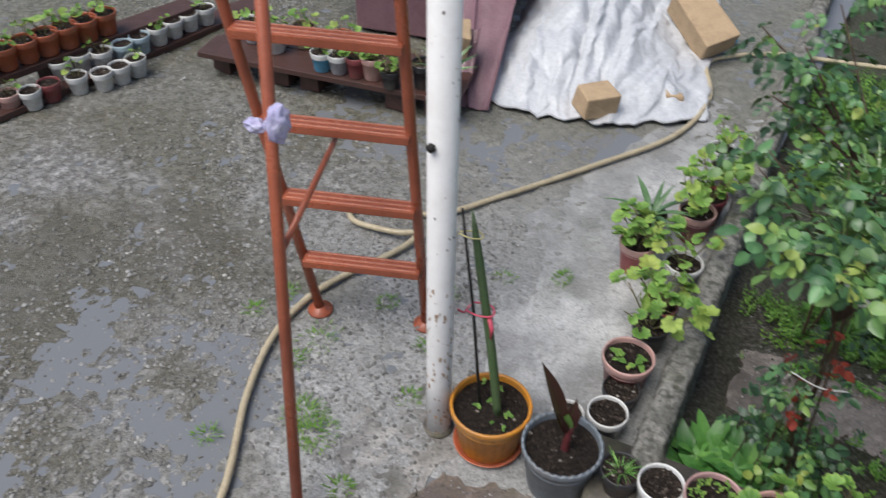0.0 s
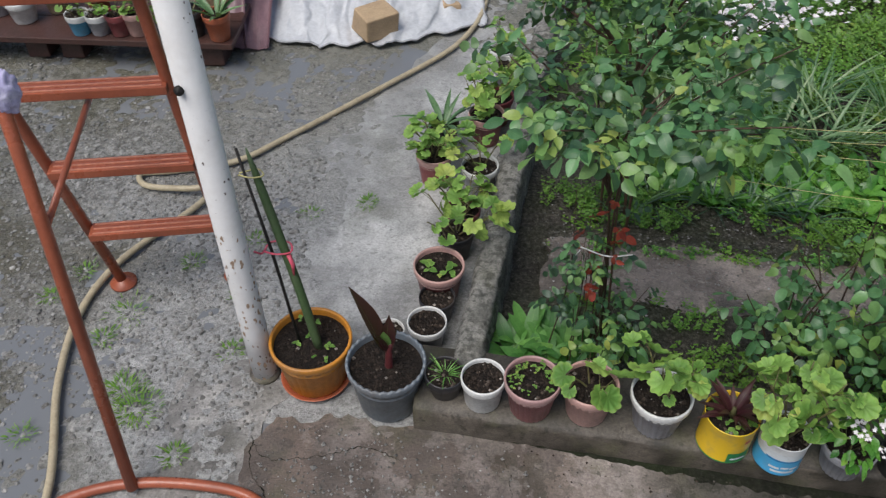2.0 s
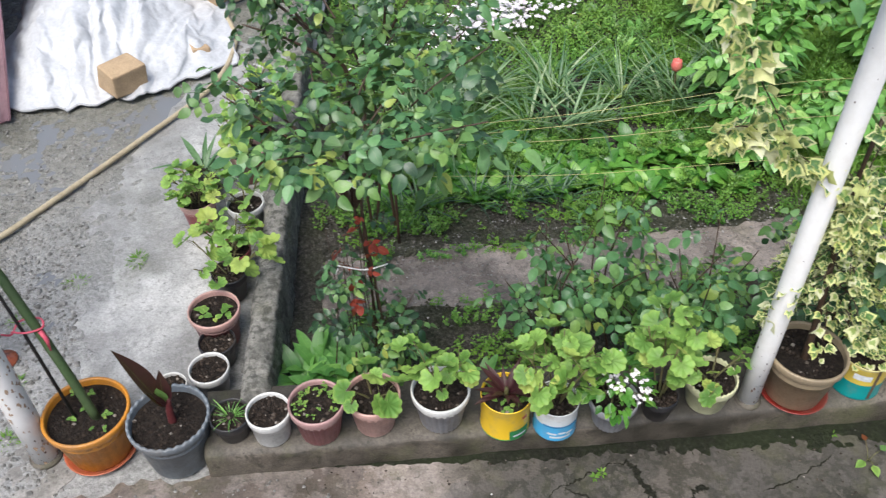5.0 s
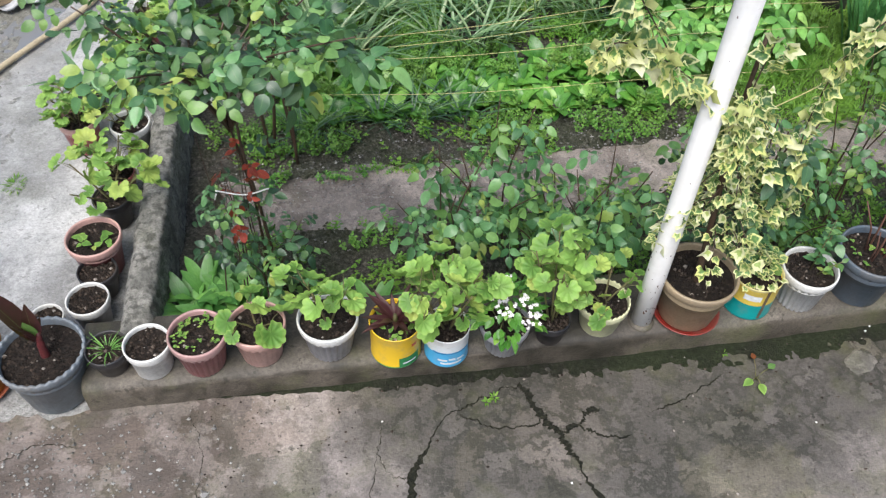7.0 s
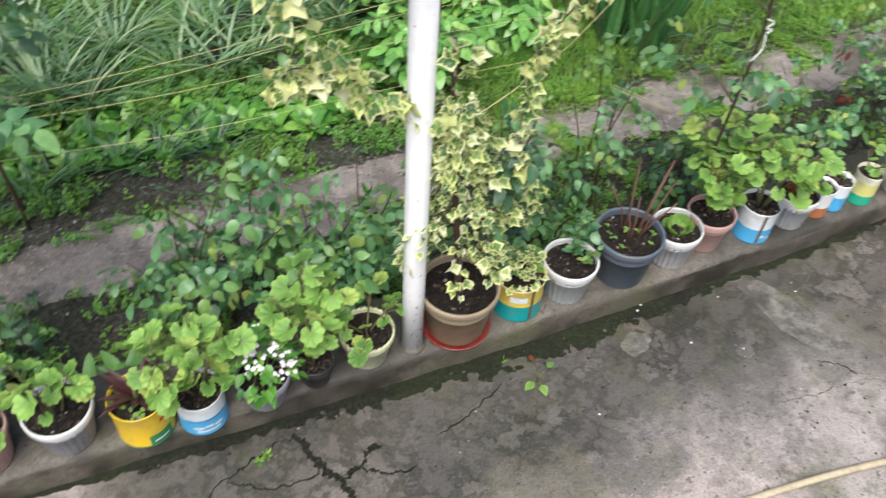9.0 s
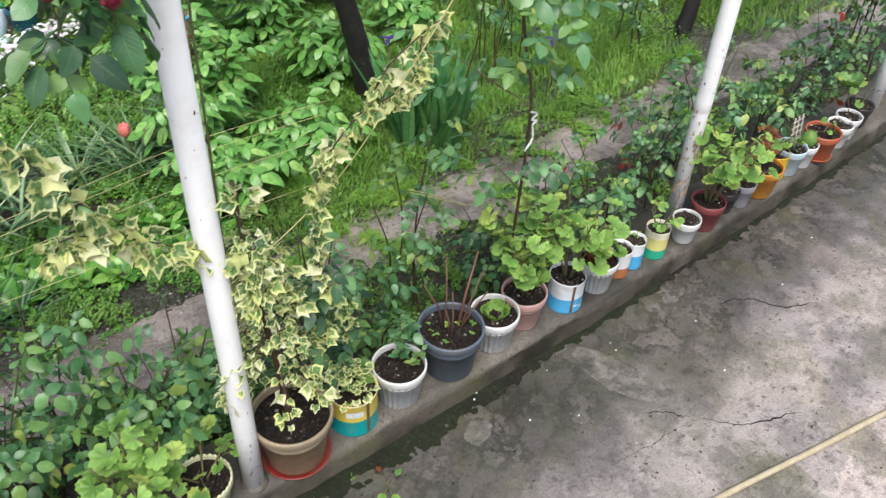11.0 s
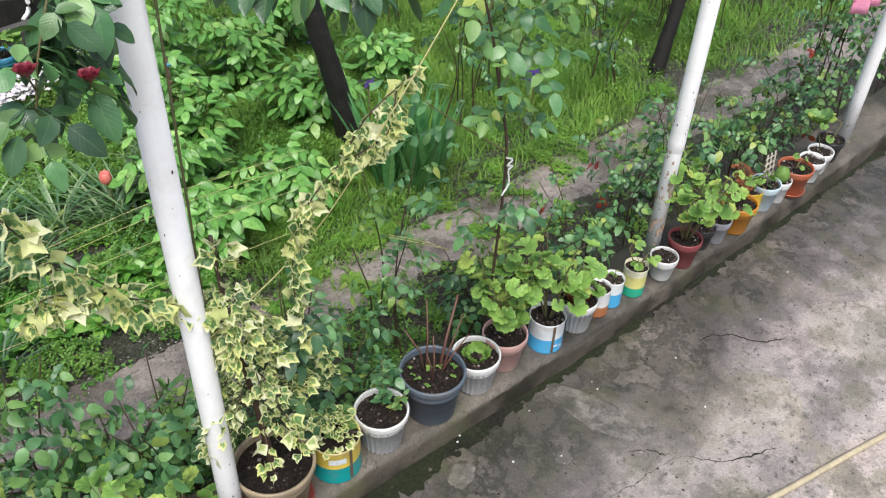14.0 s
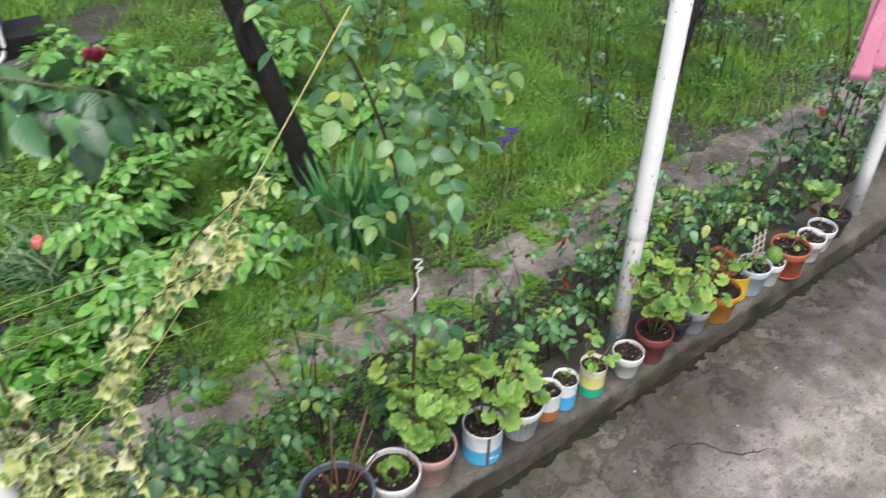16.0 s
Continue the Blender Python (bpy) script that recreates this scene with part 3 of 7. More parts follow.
def cement_patch(cx, cy, rx, ry, turn, seed):
    """A thin skim of old cement with a ragged rim and a pitted top."""
    rings, n = 9, 64
    c, s = math.cos(radians(turn)), math.sin(radians(turn))
    verts, faces = [], []
    for k in range(rings + 1):
        for i in range(n):
            a = 2 * math.pi * i / n
            rag = 1 + 0.22 * smooth_noise(math.cos(a), math.sin(a), 1.6, seed) + 0.1 * smooth_noise(math.cos(a), math.sin(a), 6, seed)
            u, v = rx * rag * k / rings * math.cos(a), ry * rag * k / rings * math.sin(a)
            x, y = cx + c * u - s * v, cy + s * u + c * v
            lift = 0.0035 + 0.0012 * smooth_noise(x, y, 45, seed) if k < rings else -0.002
            verts.append((x, y, pave_z(x, y) + lift))
    for k in range(rings):
        for i in range(n):
            j = (i + 1) % n
            faces.append((k * n + i, k * n + n + i, k * n + n + j, k * n + j) if k else (0, n + i, n + j))
    raw("cement_patch", verts, faces, M["patch"], pavement, "pale pitted cement patch on the paving")


cement_patch(1.405, -0.385, 0.085, 0.195, 12, 3.0)
cement_patch(0.79, -0.25, 0.065, 0.05, 20, 5.0)


# Front face: damp mossy concrete, darkened to put its shade into the colour
M["curb_damp_shade"] = concrete("mossy_damp_shaded_face", (0.075, 0.063, 0.05), (0.028, 0.025, 0.018), 0.8, 0.5, 4.0, 0.3)


def build_curb():
    xs = np.arange(-1.93, 8.9, 0.025)
    prof = [(0.0, -0.03), (0.0, 0.085), (0.004, 0.105), (0.018, 0.119), (0.06, 0.122), (0.18, 0.124), (0.285, 0.120), (0.30, 0.10), (0.30, -0.14)]
    verts, faces = [], []
    for i, x in enumerate(xs):
        for dy, z in prof:
            w = 0.008 * smooth_noise(x, z * 3 + dy, 7, 3) + 0.005 * smooth_noise(x, z + dy, 26, 1)
            verts.append((x, curb_y(x) + dy + (w if dy < 0.1 else 0), z + (0.5 * w if z > 0 else 0)))
    k = len(prof)
    for i in range(len(xs) - 1):
        for j in range(k - 1):
            faces.append((i * k + j, (i + 1) * k + j, (i + 1) * k + j + 1, i * k + j + 1))
    faces.append(tuple(range(k)))
    ob = raw("curb", verts, faces, M["curb"])
    ob.data.materials.append(M["curb_damp_shade"])
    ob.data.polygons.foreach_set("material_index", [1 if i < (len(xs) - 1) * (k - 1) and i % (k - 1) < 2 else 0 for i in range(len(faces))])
    return tagged(ob, "low damp concrete curb edging the flower bed", "curb", kind="structure")


curb = build_curb()


def build_garden_wall():
    ys = np.arange(0.2, 6.0, 0.011)
    prof = [(-0.006, -0.05), (-0.004, 0.0), (-0.003, 0.04), (0.0, 0.085), (0.0, 0.12), (0.005, 0.142), (0.018, 0.152), (0.04, 0.154), (0.062, 0.155), (0.086, 0.153), (0.1, 0.144), (0.107, 0.12), (0.11, 0.08), (0.112, 0.04), (0.114, 0.0), (0.116, -0.16)]
    fine = [(np.interp(i / 2, range(len(prof)), [p[0] for p in prof]), np.interp(i / 2, range(len(prof)), [p[1] for p in prof])) for i in range(2 * len(prof) - 1)]
    prof = [(float(dx), float(z)) for dx, z in fine]
    verts, faces = [], []
    k = len(prof)
    for y in ys:
        x0 = -1.84 + 0.095 * y
        for dx, z in prof:
            w = 0.012 * smooth_noise(y, z + dx, 5, 5) + 0.008 * smooth_noise(y, z + dx, 22, 2) + 0.011 * smooth_noise(y, z + dx * 1.1, 60, 7)
            verts.append((x0 + dx + w, y + 0.3 * w, z + (0.8 * w if z > 0.05 else 0)))
    for i in range(len(ys) - 1):
        for j in range(k - 1):
            faces.append((i * k + j, i * k + j + 1, (i + 1) * k + j + 1, (i + 1) * k + j))
    faces.append(tuple(range(k))[::-1])
    ob = raw("wall_west", verts, faces, M["wall"])
    return tagged(ob, "low crumbling mossy concrete garden wall", "wall", kind="structure")


build_garden_wall()


def build_slab(name, outline, top, thick, material, label, category):
    """A slab with an uneven outline."""
    bm = bmesh.new()
    pts = []
    for (ax, ay), (bx, by) in zip(outline, outline[1:] + outline[:1]):
        n = max(1, int(math.hypot(bx - ax, by - ay) / 0.025))
        for i in range(n):
            x, y = ax + (bx - ax) * i / n, ay + (by - ay) * i / n
            pts.append((x + 0.05 * smooth_noise(x, y, 6, 1) + 0.02 * smooth_noise(x, y, 21, 3), y + 0.05 * smooth_noise(x, y, 6, 9) + 0.02 * smooth_noise(x, y, 21, 5)))
    f = bm.faces.new([bm.verts.new((x, y, top)) for x, y in pts])
    if f.normal.z < 0:
        f.normal_flip()
    edge = [e for e in bm.edges if e.is_boundary]
    low = bmesh.ops.extrude_edge_only(bm, edges=edge)
    for v in low["geom"]:
        if isinstance(v, bmesh.types.BMVert):
            v.co.z -= thick
    ob = part(name, bm, material, smooth=False)
    return tagged(ob, label, category, kind="structure")


build_slab("path", [(-1.5, 0.86), (-0.9, 0.83), (1.0, 0.72), (3.8, 0.68), (8.5, 0.45), (8.5, 0.95), (4.6, 1.08), (3.4, 1.2), (0.4, 1.12), (-1.45, 1.26)], -0.099, 0.06, M["path"], "wet worn concrete garden path", "path")
strip = build_slab("pavement_strip", [(-2.82, -0.6), (-2.46, -0.6), (-2.44, 0.12), (-2.36, 0.4), (-2.6, 0.5), (-2.85, 0.33)], -0.003, 0.03, M["strip"], "pale broken concrete strip round the pole", "pavement")
yard_slab = build_slab("yard_slab", [(-2.42, 0.42), (-1.95, 0.25), (-1.9, 0.9), (-1.6, 2.2), (-1.45, 3.0), (-1.9, 3.2), (-2.3, 2.3), (-2.62, 1.5), (-2.52, 0.9)], -0.0045, 0.03, M["slab"], "wet smooth concrete patch in the yard", "pavement")


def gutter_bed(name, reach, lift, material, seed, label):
    """A dark strip along the curb foot, thinning to a ragged edge."""
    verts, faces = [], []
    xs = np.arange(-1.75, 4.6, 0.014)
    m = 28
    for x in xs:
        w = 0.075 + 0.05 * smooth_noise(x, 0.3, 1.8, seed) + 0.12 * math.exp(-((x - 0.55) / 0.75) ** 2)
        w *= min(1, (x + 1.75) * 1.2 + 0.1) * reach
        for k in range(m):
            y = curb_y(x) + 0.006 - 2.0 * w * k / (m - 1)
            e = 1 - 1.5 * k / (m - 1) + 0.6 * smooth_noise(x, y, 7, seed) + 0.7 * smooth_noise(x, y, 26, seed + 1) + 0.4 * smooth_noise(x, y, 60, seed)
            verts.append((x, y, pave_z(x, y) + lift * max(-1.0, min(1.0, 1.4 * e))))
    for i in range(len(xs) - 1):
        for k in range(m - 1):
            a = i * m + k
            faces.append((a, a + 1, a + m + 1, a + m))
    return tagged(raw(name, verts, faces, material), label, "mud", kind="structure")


M["mud"] = soil_material("dark_strip_soil", (0.010, 0.010, 0.007), (0.06, 0.053, 0.04), 0.3)
gutter = gutter_bed("gutter_strip", 0.32, 0.0055, M["mud"], 5, "dark ragged strip along the curb foot")



# ---- poles ----
M["rust_pale"] = stained("pale_rust", (0.42, 0.30, 0.21), (0.25, 0.13, 0.07), 0.7, 40, 120, 0.2)
M["rust"] = stained("rust_spot", (0.10, 0.045, 0.03), (0.05, 0.04, 0.04), 0.8, 40, 120, 0.2)

def white_pole(x, y, z, height, label, r=0.036, joint=None, rust=0.0):
    top = base("awning_pole", x, y, z)
    prof = [(r, 0.0), (r, 0.3)]
    if joint:
        prof = [(r * 0.96, 0), (r * 0.96, joint - 0.012), (r * 0.96, joint), (r * 1.04, joint + 0.006), (r * 1.04, joint + 0.05), (r, joint + 0.06), (r, joint + 0.075)]
    prof += [(r, height)]
    part("tube", lathe(prof, 20), M["white_paint"], top)
    rng = random.Random(int(x * 100) & 255)
    v, f = [], []
    for _ in range(200):
        a, zz, sz = rng.uniform(0, 6.28), rng.random() ** 1.6 * height * 0.75, 0.0007 + 0.003 * rng.random() ** 2.5
        k, m = len(v), rng.choice((5, 6, 7))
        for i in range(m):
            q, rr = 6.283 * i / m, sz * rng.uniform(0.6, 1.3)
            b2 = a + rr * math.cos(q) / r
            v.append((r * 1.012 * math.cos(b2), r * 1.012 * math.sin(b2), zz + rr * 1.9 * math.sin(q)))
        f.append(tuple(range(k, k + m)))
    raw("paint_chip_layer", v, f, M["rust"], top, "dark rusty chips in the paint")["kind"] = "stuff"
    rust = rust or (joint or 0.0) + 0.05
    if rust > 0.1:
        v, f = [], []
        for _ in range(150):
            a, zz, sz = rng.uniform(0, 6.28), rng.random() ** 1.2 * rust, rng.uniform(0.002, 0.010 if joint else 0.007)
            k, m = len(v), 9
            for i in range(m):
                q, rr = 6.283 * i / m, sz * rng.uniform(0.4, 1.3)
                b2 = a + rr * math.cos(q) / r
                v.append((r * 1.018 * math.cos(b2), r * 1.018 * math.sin(b2), zz + rr * 2.2 * math.sin(q)))
            f.append(tuple(range(k, k + m)))
        raw("rust_stain_layer", v, f, M["rust_pale"], top, "pale rust stains on the lower pole")["kind"] = "stuff"
    part("foot_collar", lathe([(r + 0.014, -0.004), (r + 0.012, 0.006), (r + 0.002, 0.014)], 18), M["curb"], top, "rough cement collar")
    return tagged(top, label, "pole", "awning poles")


pole_a = white_pole(-2.522, 0.258, 0.0, 3.2, "white painted steel pole with chipped rusty paint beside the ladder", 0.046, rust=0.75)
part("bolt", lathe([(0.0, 0.0), (0.014, 0.0), (0.014, 0.012), (0.0, 0.016)], 8), M["bark"], pole_a, "dark bolt head").matrix_local = pose(-0.014, -0.046, 1.30, 90, 0, -15)
white_pole(0.0, 0.0, 0.118, 3.0, "white painted steel pole wound with variegated ivy", 0.0355)
white_pole(2.203, 0.015, 0.118, 3.0, "white painted steel pole with a sleeve joint", 0.035, 0.62)
white_pole(3.97, -0.01, 0.118, 3.0, "white painted steel pole at the end of the pots", 0.036)


# ---- ladder ----
M["worn_orange"] = stained("worn_orange_paint", (0.55, 0.22, 0.14), (0.3, 0.1, 0.06), 0.35, 14, 80, 0.1)


def build_ladder():
    lad = base("step_ladder", -3.03, 0.55, 0.0)
    o = Vector((-3.03, 0.55, 0))
    P = lambda x, y, z: Vector((x, y, z)) - o
    lean = lambda x, z: 0.69 + 0.2 * (x + 3.03) - 0.11 * z
    for x0, x1 in ((-3.23, -3.435), (-2.77, -2.79)):
        tube("stile", [P(x0 + (x1 - x0) * z / 2.3, lean(x0, z), z) for z in (0.012, 0.8, 1.6, 2.3)], 0.021, M["orange_paint"], lad, n=12)
        f = part("foot_plate", lathe([(0.055, 0), (0.055, 0.008), (0.03, 0.016), (0.022, 0.03)], 16), M["orange_paint"], lad, "round orange foot plate")
        f.matrix_local = Matrix.Translation(P(x0, lean(x0, 0), 0.0))
    for z in (0.345, 0.68, 1.03, 1.385, 1.74, 2.08):
        a, b2 = P(-3.21 - 0.089 * z, lean(-3.29, z), z), P(-2.775, lean(-2.775, z), z)
        turn = math.degrees(math.atan2(b2.y - a.y, b2.x - a.x))
        st = box("step", ((b2 - a).length, 0.075, 0.032), M["orange_paint"], lad, Matrix.Translation((a + b2) / 2 + Vector((0, -0.01, 0))) @ pose(0, 0, 0, 0, 0, turn), bevel=0.004)
        for k in (-0.026, 0.0, 0.026):
            box("tread_rib", ((b2 - a).length - 0.03, 0.008, 0.006), M["worn_orange"], st, pose(0, k, 0.0165), bevel=0.002)
    top = P(-3.15, 0.47, 2.3)
    foot = P(-2.835, -0.275, 0.02)
    tube("support_leg", [foot, foot.lerp(top, 0.5), top], 0.020, M["orange_paint"], lad, n=12)
    tube("foot_bow", spline([P(-3.2, -0.5, 0.02), P(-3.05, -0.345, 0.02), P(-2.86, -0.262, 0.02), P(-2.62, -0.24, 0.02), P(-2.42, -0.27, 0.02), P(-2.28, -0.40, 0.02)], 6), 0.019, M["orange_paint"], lad, n=10)
    tube("brace", [P(-2.955, 0.03, 0.93), P(-3.04, 0.57, 0.985)], 0.011, M["orange_paint"], lad, n=8)
    return tagged(lad, "orange painted steel tripod step ladder", "ladder")


ladder = build_ladder()

# ---- pots ----
def plastic(name, c, dirt=(0.16, 0.13, 0.1), rough=0.4):
    M[name] = stained(name, c, dirt, rough, 9, 120, 0.05, amount=0.5)


plastic("p_orange", (0.58, 0.235, 0.025))
plastic("p_slate", (0.165, 0.195, 0.225))
plastic("p_black", (0.022, 0.022, 0.026))
plastic("p_white", (0.72, 0.72, 0.70))
plastic("p_maroon", (0.25, 0.055, 0.06))
plastic("p_redpink", (0.31, 0.12, 0.125))
plastic("p_pinkgrey", (0.44, 0.27, 0.26))
plastic("p_pink", (0.56, 0.34, 0.30))
plastic("p_grey", (0.36, 0.36, 0.385))
plastic("p_offwhite", (0.58, 0.58, 0.58))
plastic("p_paleyellow", (0.64, 0.64, 0.40))
plastic("p_tan", (0.36, 0.28, 0.18))
plastic("p_red", (0.42, 0.09, 0.09))
plastic("p_saucer", (0.22, 0.024, 0.018))
plastic("p_terra", (0.42, 0.11, 0.05))
plastic("p_bluewhite", (0.5, 0.62, 0.68))
plastic("p_blue", (0.08, 0.35, 0.55))
plastic("p_navy", (0.095, 0.125, 0.16))
M["can_yellow"] = bands("yellow_green_can", [(0.0, (0.05, 0.3, 0.09)), (0.03, (0.65, 0.42, 0.02)), (0.62, (0.7, 0.48, 0.03))])
M["can_teal"] = bands("yellow_teal_can", [(0.0, (0.0, 0.25, 0.25)), (0.32, (0.66, 0.5, 0.08)), (0.62, (0.62, 0.55, 0.25))])
M["can_blue"] = bands("white_blue_can", [(0.0, (0.06, 0.34, 0.6)), (0.3, (0.66, 0.7, 0.72)), (0.45, (0.7, 0.72, 0.72))])
M["can_brown"] = bands("white_brown_can", [(0.0, (0.35, 0.13, 0.05)), (0.22, (0.66, 0.66, 0.65)), (0.5, (0.7, 0.7, 0.7))])
M["can_yw"] = bands("white_yellow_can", [(0.0, (0.02, 0.33, 0.2)), (0.2, (0.62, 0.58, 0.2)), (0.45, (0.7, 0.68, 0.5))])


def crumb_material():
    """Soil crumbs: mostly dark earth, a few pale grains."""
    m, nt, b = mat("soil_crumb", 0.8, 0, 0.3)
    geo = nt.nodes.new("ShaderNodeNewGeometry")
    c = ramp(nt, geo.outputs["Random Per Island"], [(0.0, (0.012, 0.009, 0.007)), (0.6, (0.05, 0.035, 0.026)), (0.88, (0.10, 0.08, 0.065)), (0.95, (0.3, 0.27, 0.24))])
    nt.links.new(c, b.inputs["Base Color"])
    return m


M["crumb"] = crumb_material()


def pot(x, y, z, d, h, body, rim=None, label="", saucer=None, ribs=0.0, taper=0.72, wave=0.0, soil=0.86, turn=0.0, can=False, lip=0.035):
    """A plant pot with wall thickness, rolled rim and soil."""
    top = base("flower_pot", x, y, z, turn)
    r, lift = d / 2, 0.0
    if saucer:
        part("saucer", lathe([(r * 0.66, 0), (r * 0.78, 0.002), (r * 0.88, 0.018), (r * 0.89, 0.022), (r * 0.85, 0.022), (r * 0.78, 0.008), (0.0, 0.006)], 32), saucer, top, "shallow round plastic saucer")
        lift = 0.008
    t = 0.92
    if can:
        outer = [(r * 0.97, lift), (r * 0.985, lift + 0.006), (r * 0.965, lift + 0.012), (r * 0.965, lift + h - 0.012), (r, lift + h - 0.004), (r * 0.985, lift + h), (r * 0.95, lift + h - 0.004), (r * 0.945, lift + h * 0.7)]
        part("body", lathe(outer, 32), body, top)
    else:
        rb = r * taper
        mid = rb + (r * 0.94 - rb) * 0.86
        outer = [(rb * 0.96, lift), (rb, lift + 0.006), (mid, lift + h - lip), (r * 0.95, lift + h - lip + 0.001)]
        part("body", lathe(outer + [(r * 0.9, lift + h - lip + 0.002), (r * 0.86, lift + h * 0.6)], 96 if ribs else 32, ribs=ribs), body, top)
        part("rim", lathe([(r * 0.95, lift + h - lip), (r * 0.985, lift + h - lip * 0.8), (r, lift + h - 0.006), (r * 0.985, lift + h), (r * 0.93, lift + h), (r * 0.915, lift + h - 0.008), (r * 0.89, lift + h * 0.7)], 120 if wave else 40, wave, 30 if wave else 0, caps=False), rim or body, top)
    sh = lift + h * soil
    rs = r * (0.95 if can else 0.915)
    rng = random.Random(int(x * 1000 + y * 77))
    v, f, n = [(0, 0, sh + 0.008)], [], 26
    for k, s in enumerate((0.35, 0.7, 1.0)):
        for i in range(n):
            a = 2 * math.pi * i / n
            v.append((rs * s * math.cos(a), rs * s * math.sin(a), sh + rng.uniform(-0.006, 0.006) * (s < 1)))
    for i in range(n):
        j = (i + 1) % n
        f.append((0, 1 + i, 1 + j))
        for k in range(2):
            f.append((1 + k * n + i, 1 + (k + 1) * n + i, 1 + (k + 1) * n + j, 1 + k * n + j))
    raw("soil", v, f, M["potsoil"], top, "dark moist potting soil")
    cv, cf = [], []
    for _ in range(110):
        a, q, s = rng.uniform(0, 6.28), rs * math.sqrt(rng.random()) * 0.95, rng.choice((rng.uniform(0.002, 0.005), rng.uniform(0.003, 0.009)))
        c = Vector((q * math.cos(a), q * math.sin(a), sh + 0.004))
        k = len(cv)
        cv += [c + Vector((s, 0, 0)), c + Vector((0, s, 0)), c - Vector((s, 0, 0)), c - Vector((0, s, 0)), c + Vector((0, 0, s)), c - Vector((0, 0, s))]
        cf += [(k + a2, k + b2, k + 4) for a2, b2 in ((0, 1), (1, 2), (2, 3), (3, 0))]
    raw("soil_crumb_layer", cv, cf, M["crumb"], top, "small crumbs of soil", smooth=False)["kind"] = "stuff"
    top["soil_height"] = sh
    return tagged(top, label, "flower pot", "potted plants")


Z = 0.122
p_orange = pot(-2.322, 0.262, 0, 0.300, 0.215, M["p_orange"], label="large orange plastic pot with a tall staked cactus", saucer=M["p_terra"], taper=0.74, ribs=0.02)
p_canna = pot(-2.037, 0.188, 0, 0.285, 0.225, M["p_slate"], label="large slate grey scalloped pot with a dark-leaved canna", taper=0.76, wave=0.004)
p_fern = pot(-1.826, 0.16, Z, 0.142, 0.105, M["p_black"], label="small black plastic pot with a feathery green seedling")
pot(-2.065, 0.405, 0, 0.12, 0.13, M["p_white"], label="small white plastic pot behind the slate pot")
pot(-1.927, 0.455, 0, 0.153, 0.14, M["p_grey"], M["p_white"], label="small grey pot with a white rim and bare soil")
pot(-1.905, 0.598, 0, 0.146, 0.125, M["p_black"], label="small black plastic pot with bare soil")
p_m = pot(-1.911, 0.718, 0, 0.206, 0.18, M["p_maroon"], M["p_pink"], label="maroon plastic pot with a few seedlings")
p_bl1 = pot(-1.865, 0.96, 0, 0.15, 0.14, M["p_black"], label="black plastic pot with a leggy geranium")
p_bl2 = pot(-1.85, 1.10, 0, 0.15, 0.14, M["p_maroon"], label="dark maroon pot beside the garden wall")
p_bl3 = pot(-1.8, 1.38, 0, 0.17, 0.16, M["p_grey"], M["p_white"], label="grey plastic pot with a pale rim")
p_red = pot(-2.015, 1.44, 0, 0.172, 0.165, M["p_red"], M["p_pink"], label="faded red plastic pot with bright green leaves")
p_aloe = pot(-2.0, 1.70, 0, 0.15, 0.14, M["p_black"], label="black pot with strap-leaved green plant")
p_mb = pot(-1.8, 1.77, 0, 0.178, 0.165, M["p_maroon"], M["p_pink"], label="maroon plastic pot with yellowing geranium")
p_mc = pot(-1.76, 1.93, 0, 0.17, 0.16, M["p_maroon"], label="dark maroon pot with yellow-green leaves")
p_wb = pot(-1.735, 2.16, 0.0, 0.14, 0.2, M["p_grey"], M["p_white"], label="tall grey pot with a white rim")
p_wc = pot(-1.76, 2.40, 0.0, 0.14, 0.14, M["p_white"], label="small white plastic pot with green leaves")
pot(-1.692, 0.134, Z, 0.155, 0.135, M["p_white"], label="small white plastic pot with bare soil", taper=0.8)
p_r2 = pot(-1.526, 0.12, Z, 0.194, 0.165, M["p_redpink"], M["p_pinkgrey"], label="ribbed maroon plastic pot with clover seedlings", ribs=0.045)
p_pk = pot(-1.333, 0.122, Z, 0.191, 0.165, M["p_pink"], label="pale pink plastic pot with a young geranium", ribs=0.025)
p_g2 = pot(-1.101, 0.105, Z, 0.207, 0.165, M["p_grey"], M["p_white"], label="grey ribbed pot with a white rim and geranium", ribs=0.06)
p_cy = pot(-0.882, 0.051, Z, 0.178, 0.165, M["can_yellow"], label="yellow and green paint can with a dark-leaved plant", can=True)
p_cb = pot(-0.713, 0.011, Z, 0.155, 0.15, M["can_blue"], label="white and blue paint can with a geranium", can=True)
p_gf = pot(-0.515, -0.002, Z, 0.174, 0.13, M["p_grey"], label="grey ribbed pot with white-flowering plant", ribs=0.06)
p_bk = pot(-0.345, 0.0, Z, 0.13, 0.11, M["p_black"], label="small black pot with a bare woody stem")
p_sc = pot(-0.156, 0.019, Z, 0.185, 0.14, M["p_paleyellow"], label="pale yellow scalloped plastic pot with trailing leaves", wave=0.004)
p_tan = pot(0.17, 0.008, Z, 0.275, 0.22, M["p_tan"], label="large tan pot with a bushy variegated ivy", saucer=M["p_saucer"])
p_ct = pot(0.412, 0.012, Z, 0.182, 0.17, M["can_teal"], label="yellow and teal paint can with small variegated leaves", can=True)
p_w3 = pot(0.602, -0.008, Z, 0.20, 0.175, M["p_offwhite"], M["p_white"], label="white ribbed plastic pot with a small mint plant", ribs=0.085)
p_bu = pot(0.839, -0.01, Z, 0.252, 0.215, M["p_navy"], label="large slate blue pot with pruned woody stems")
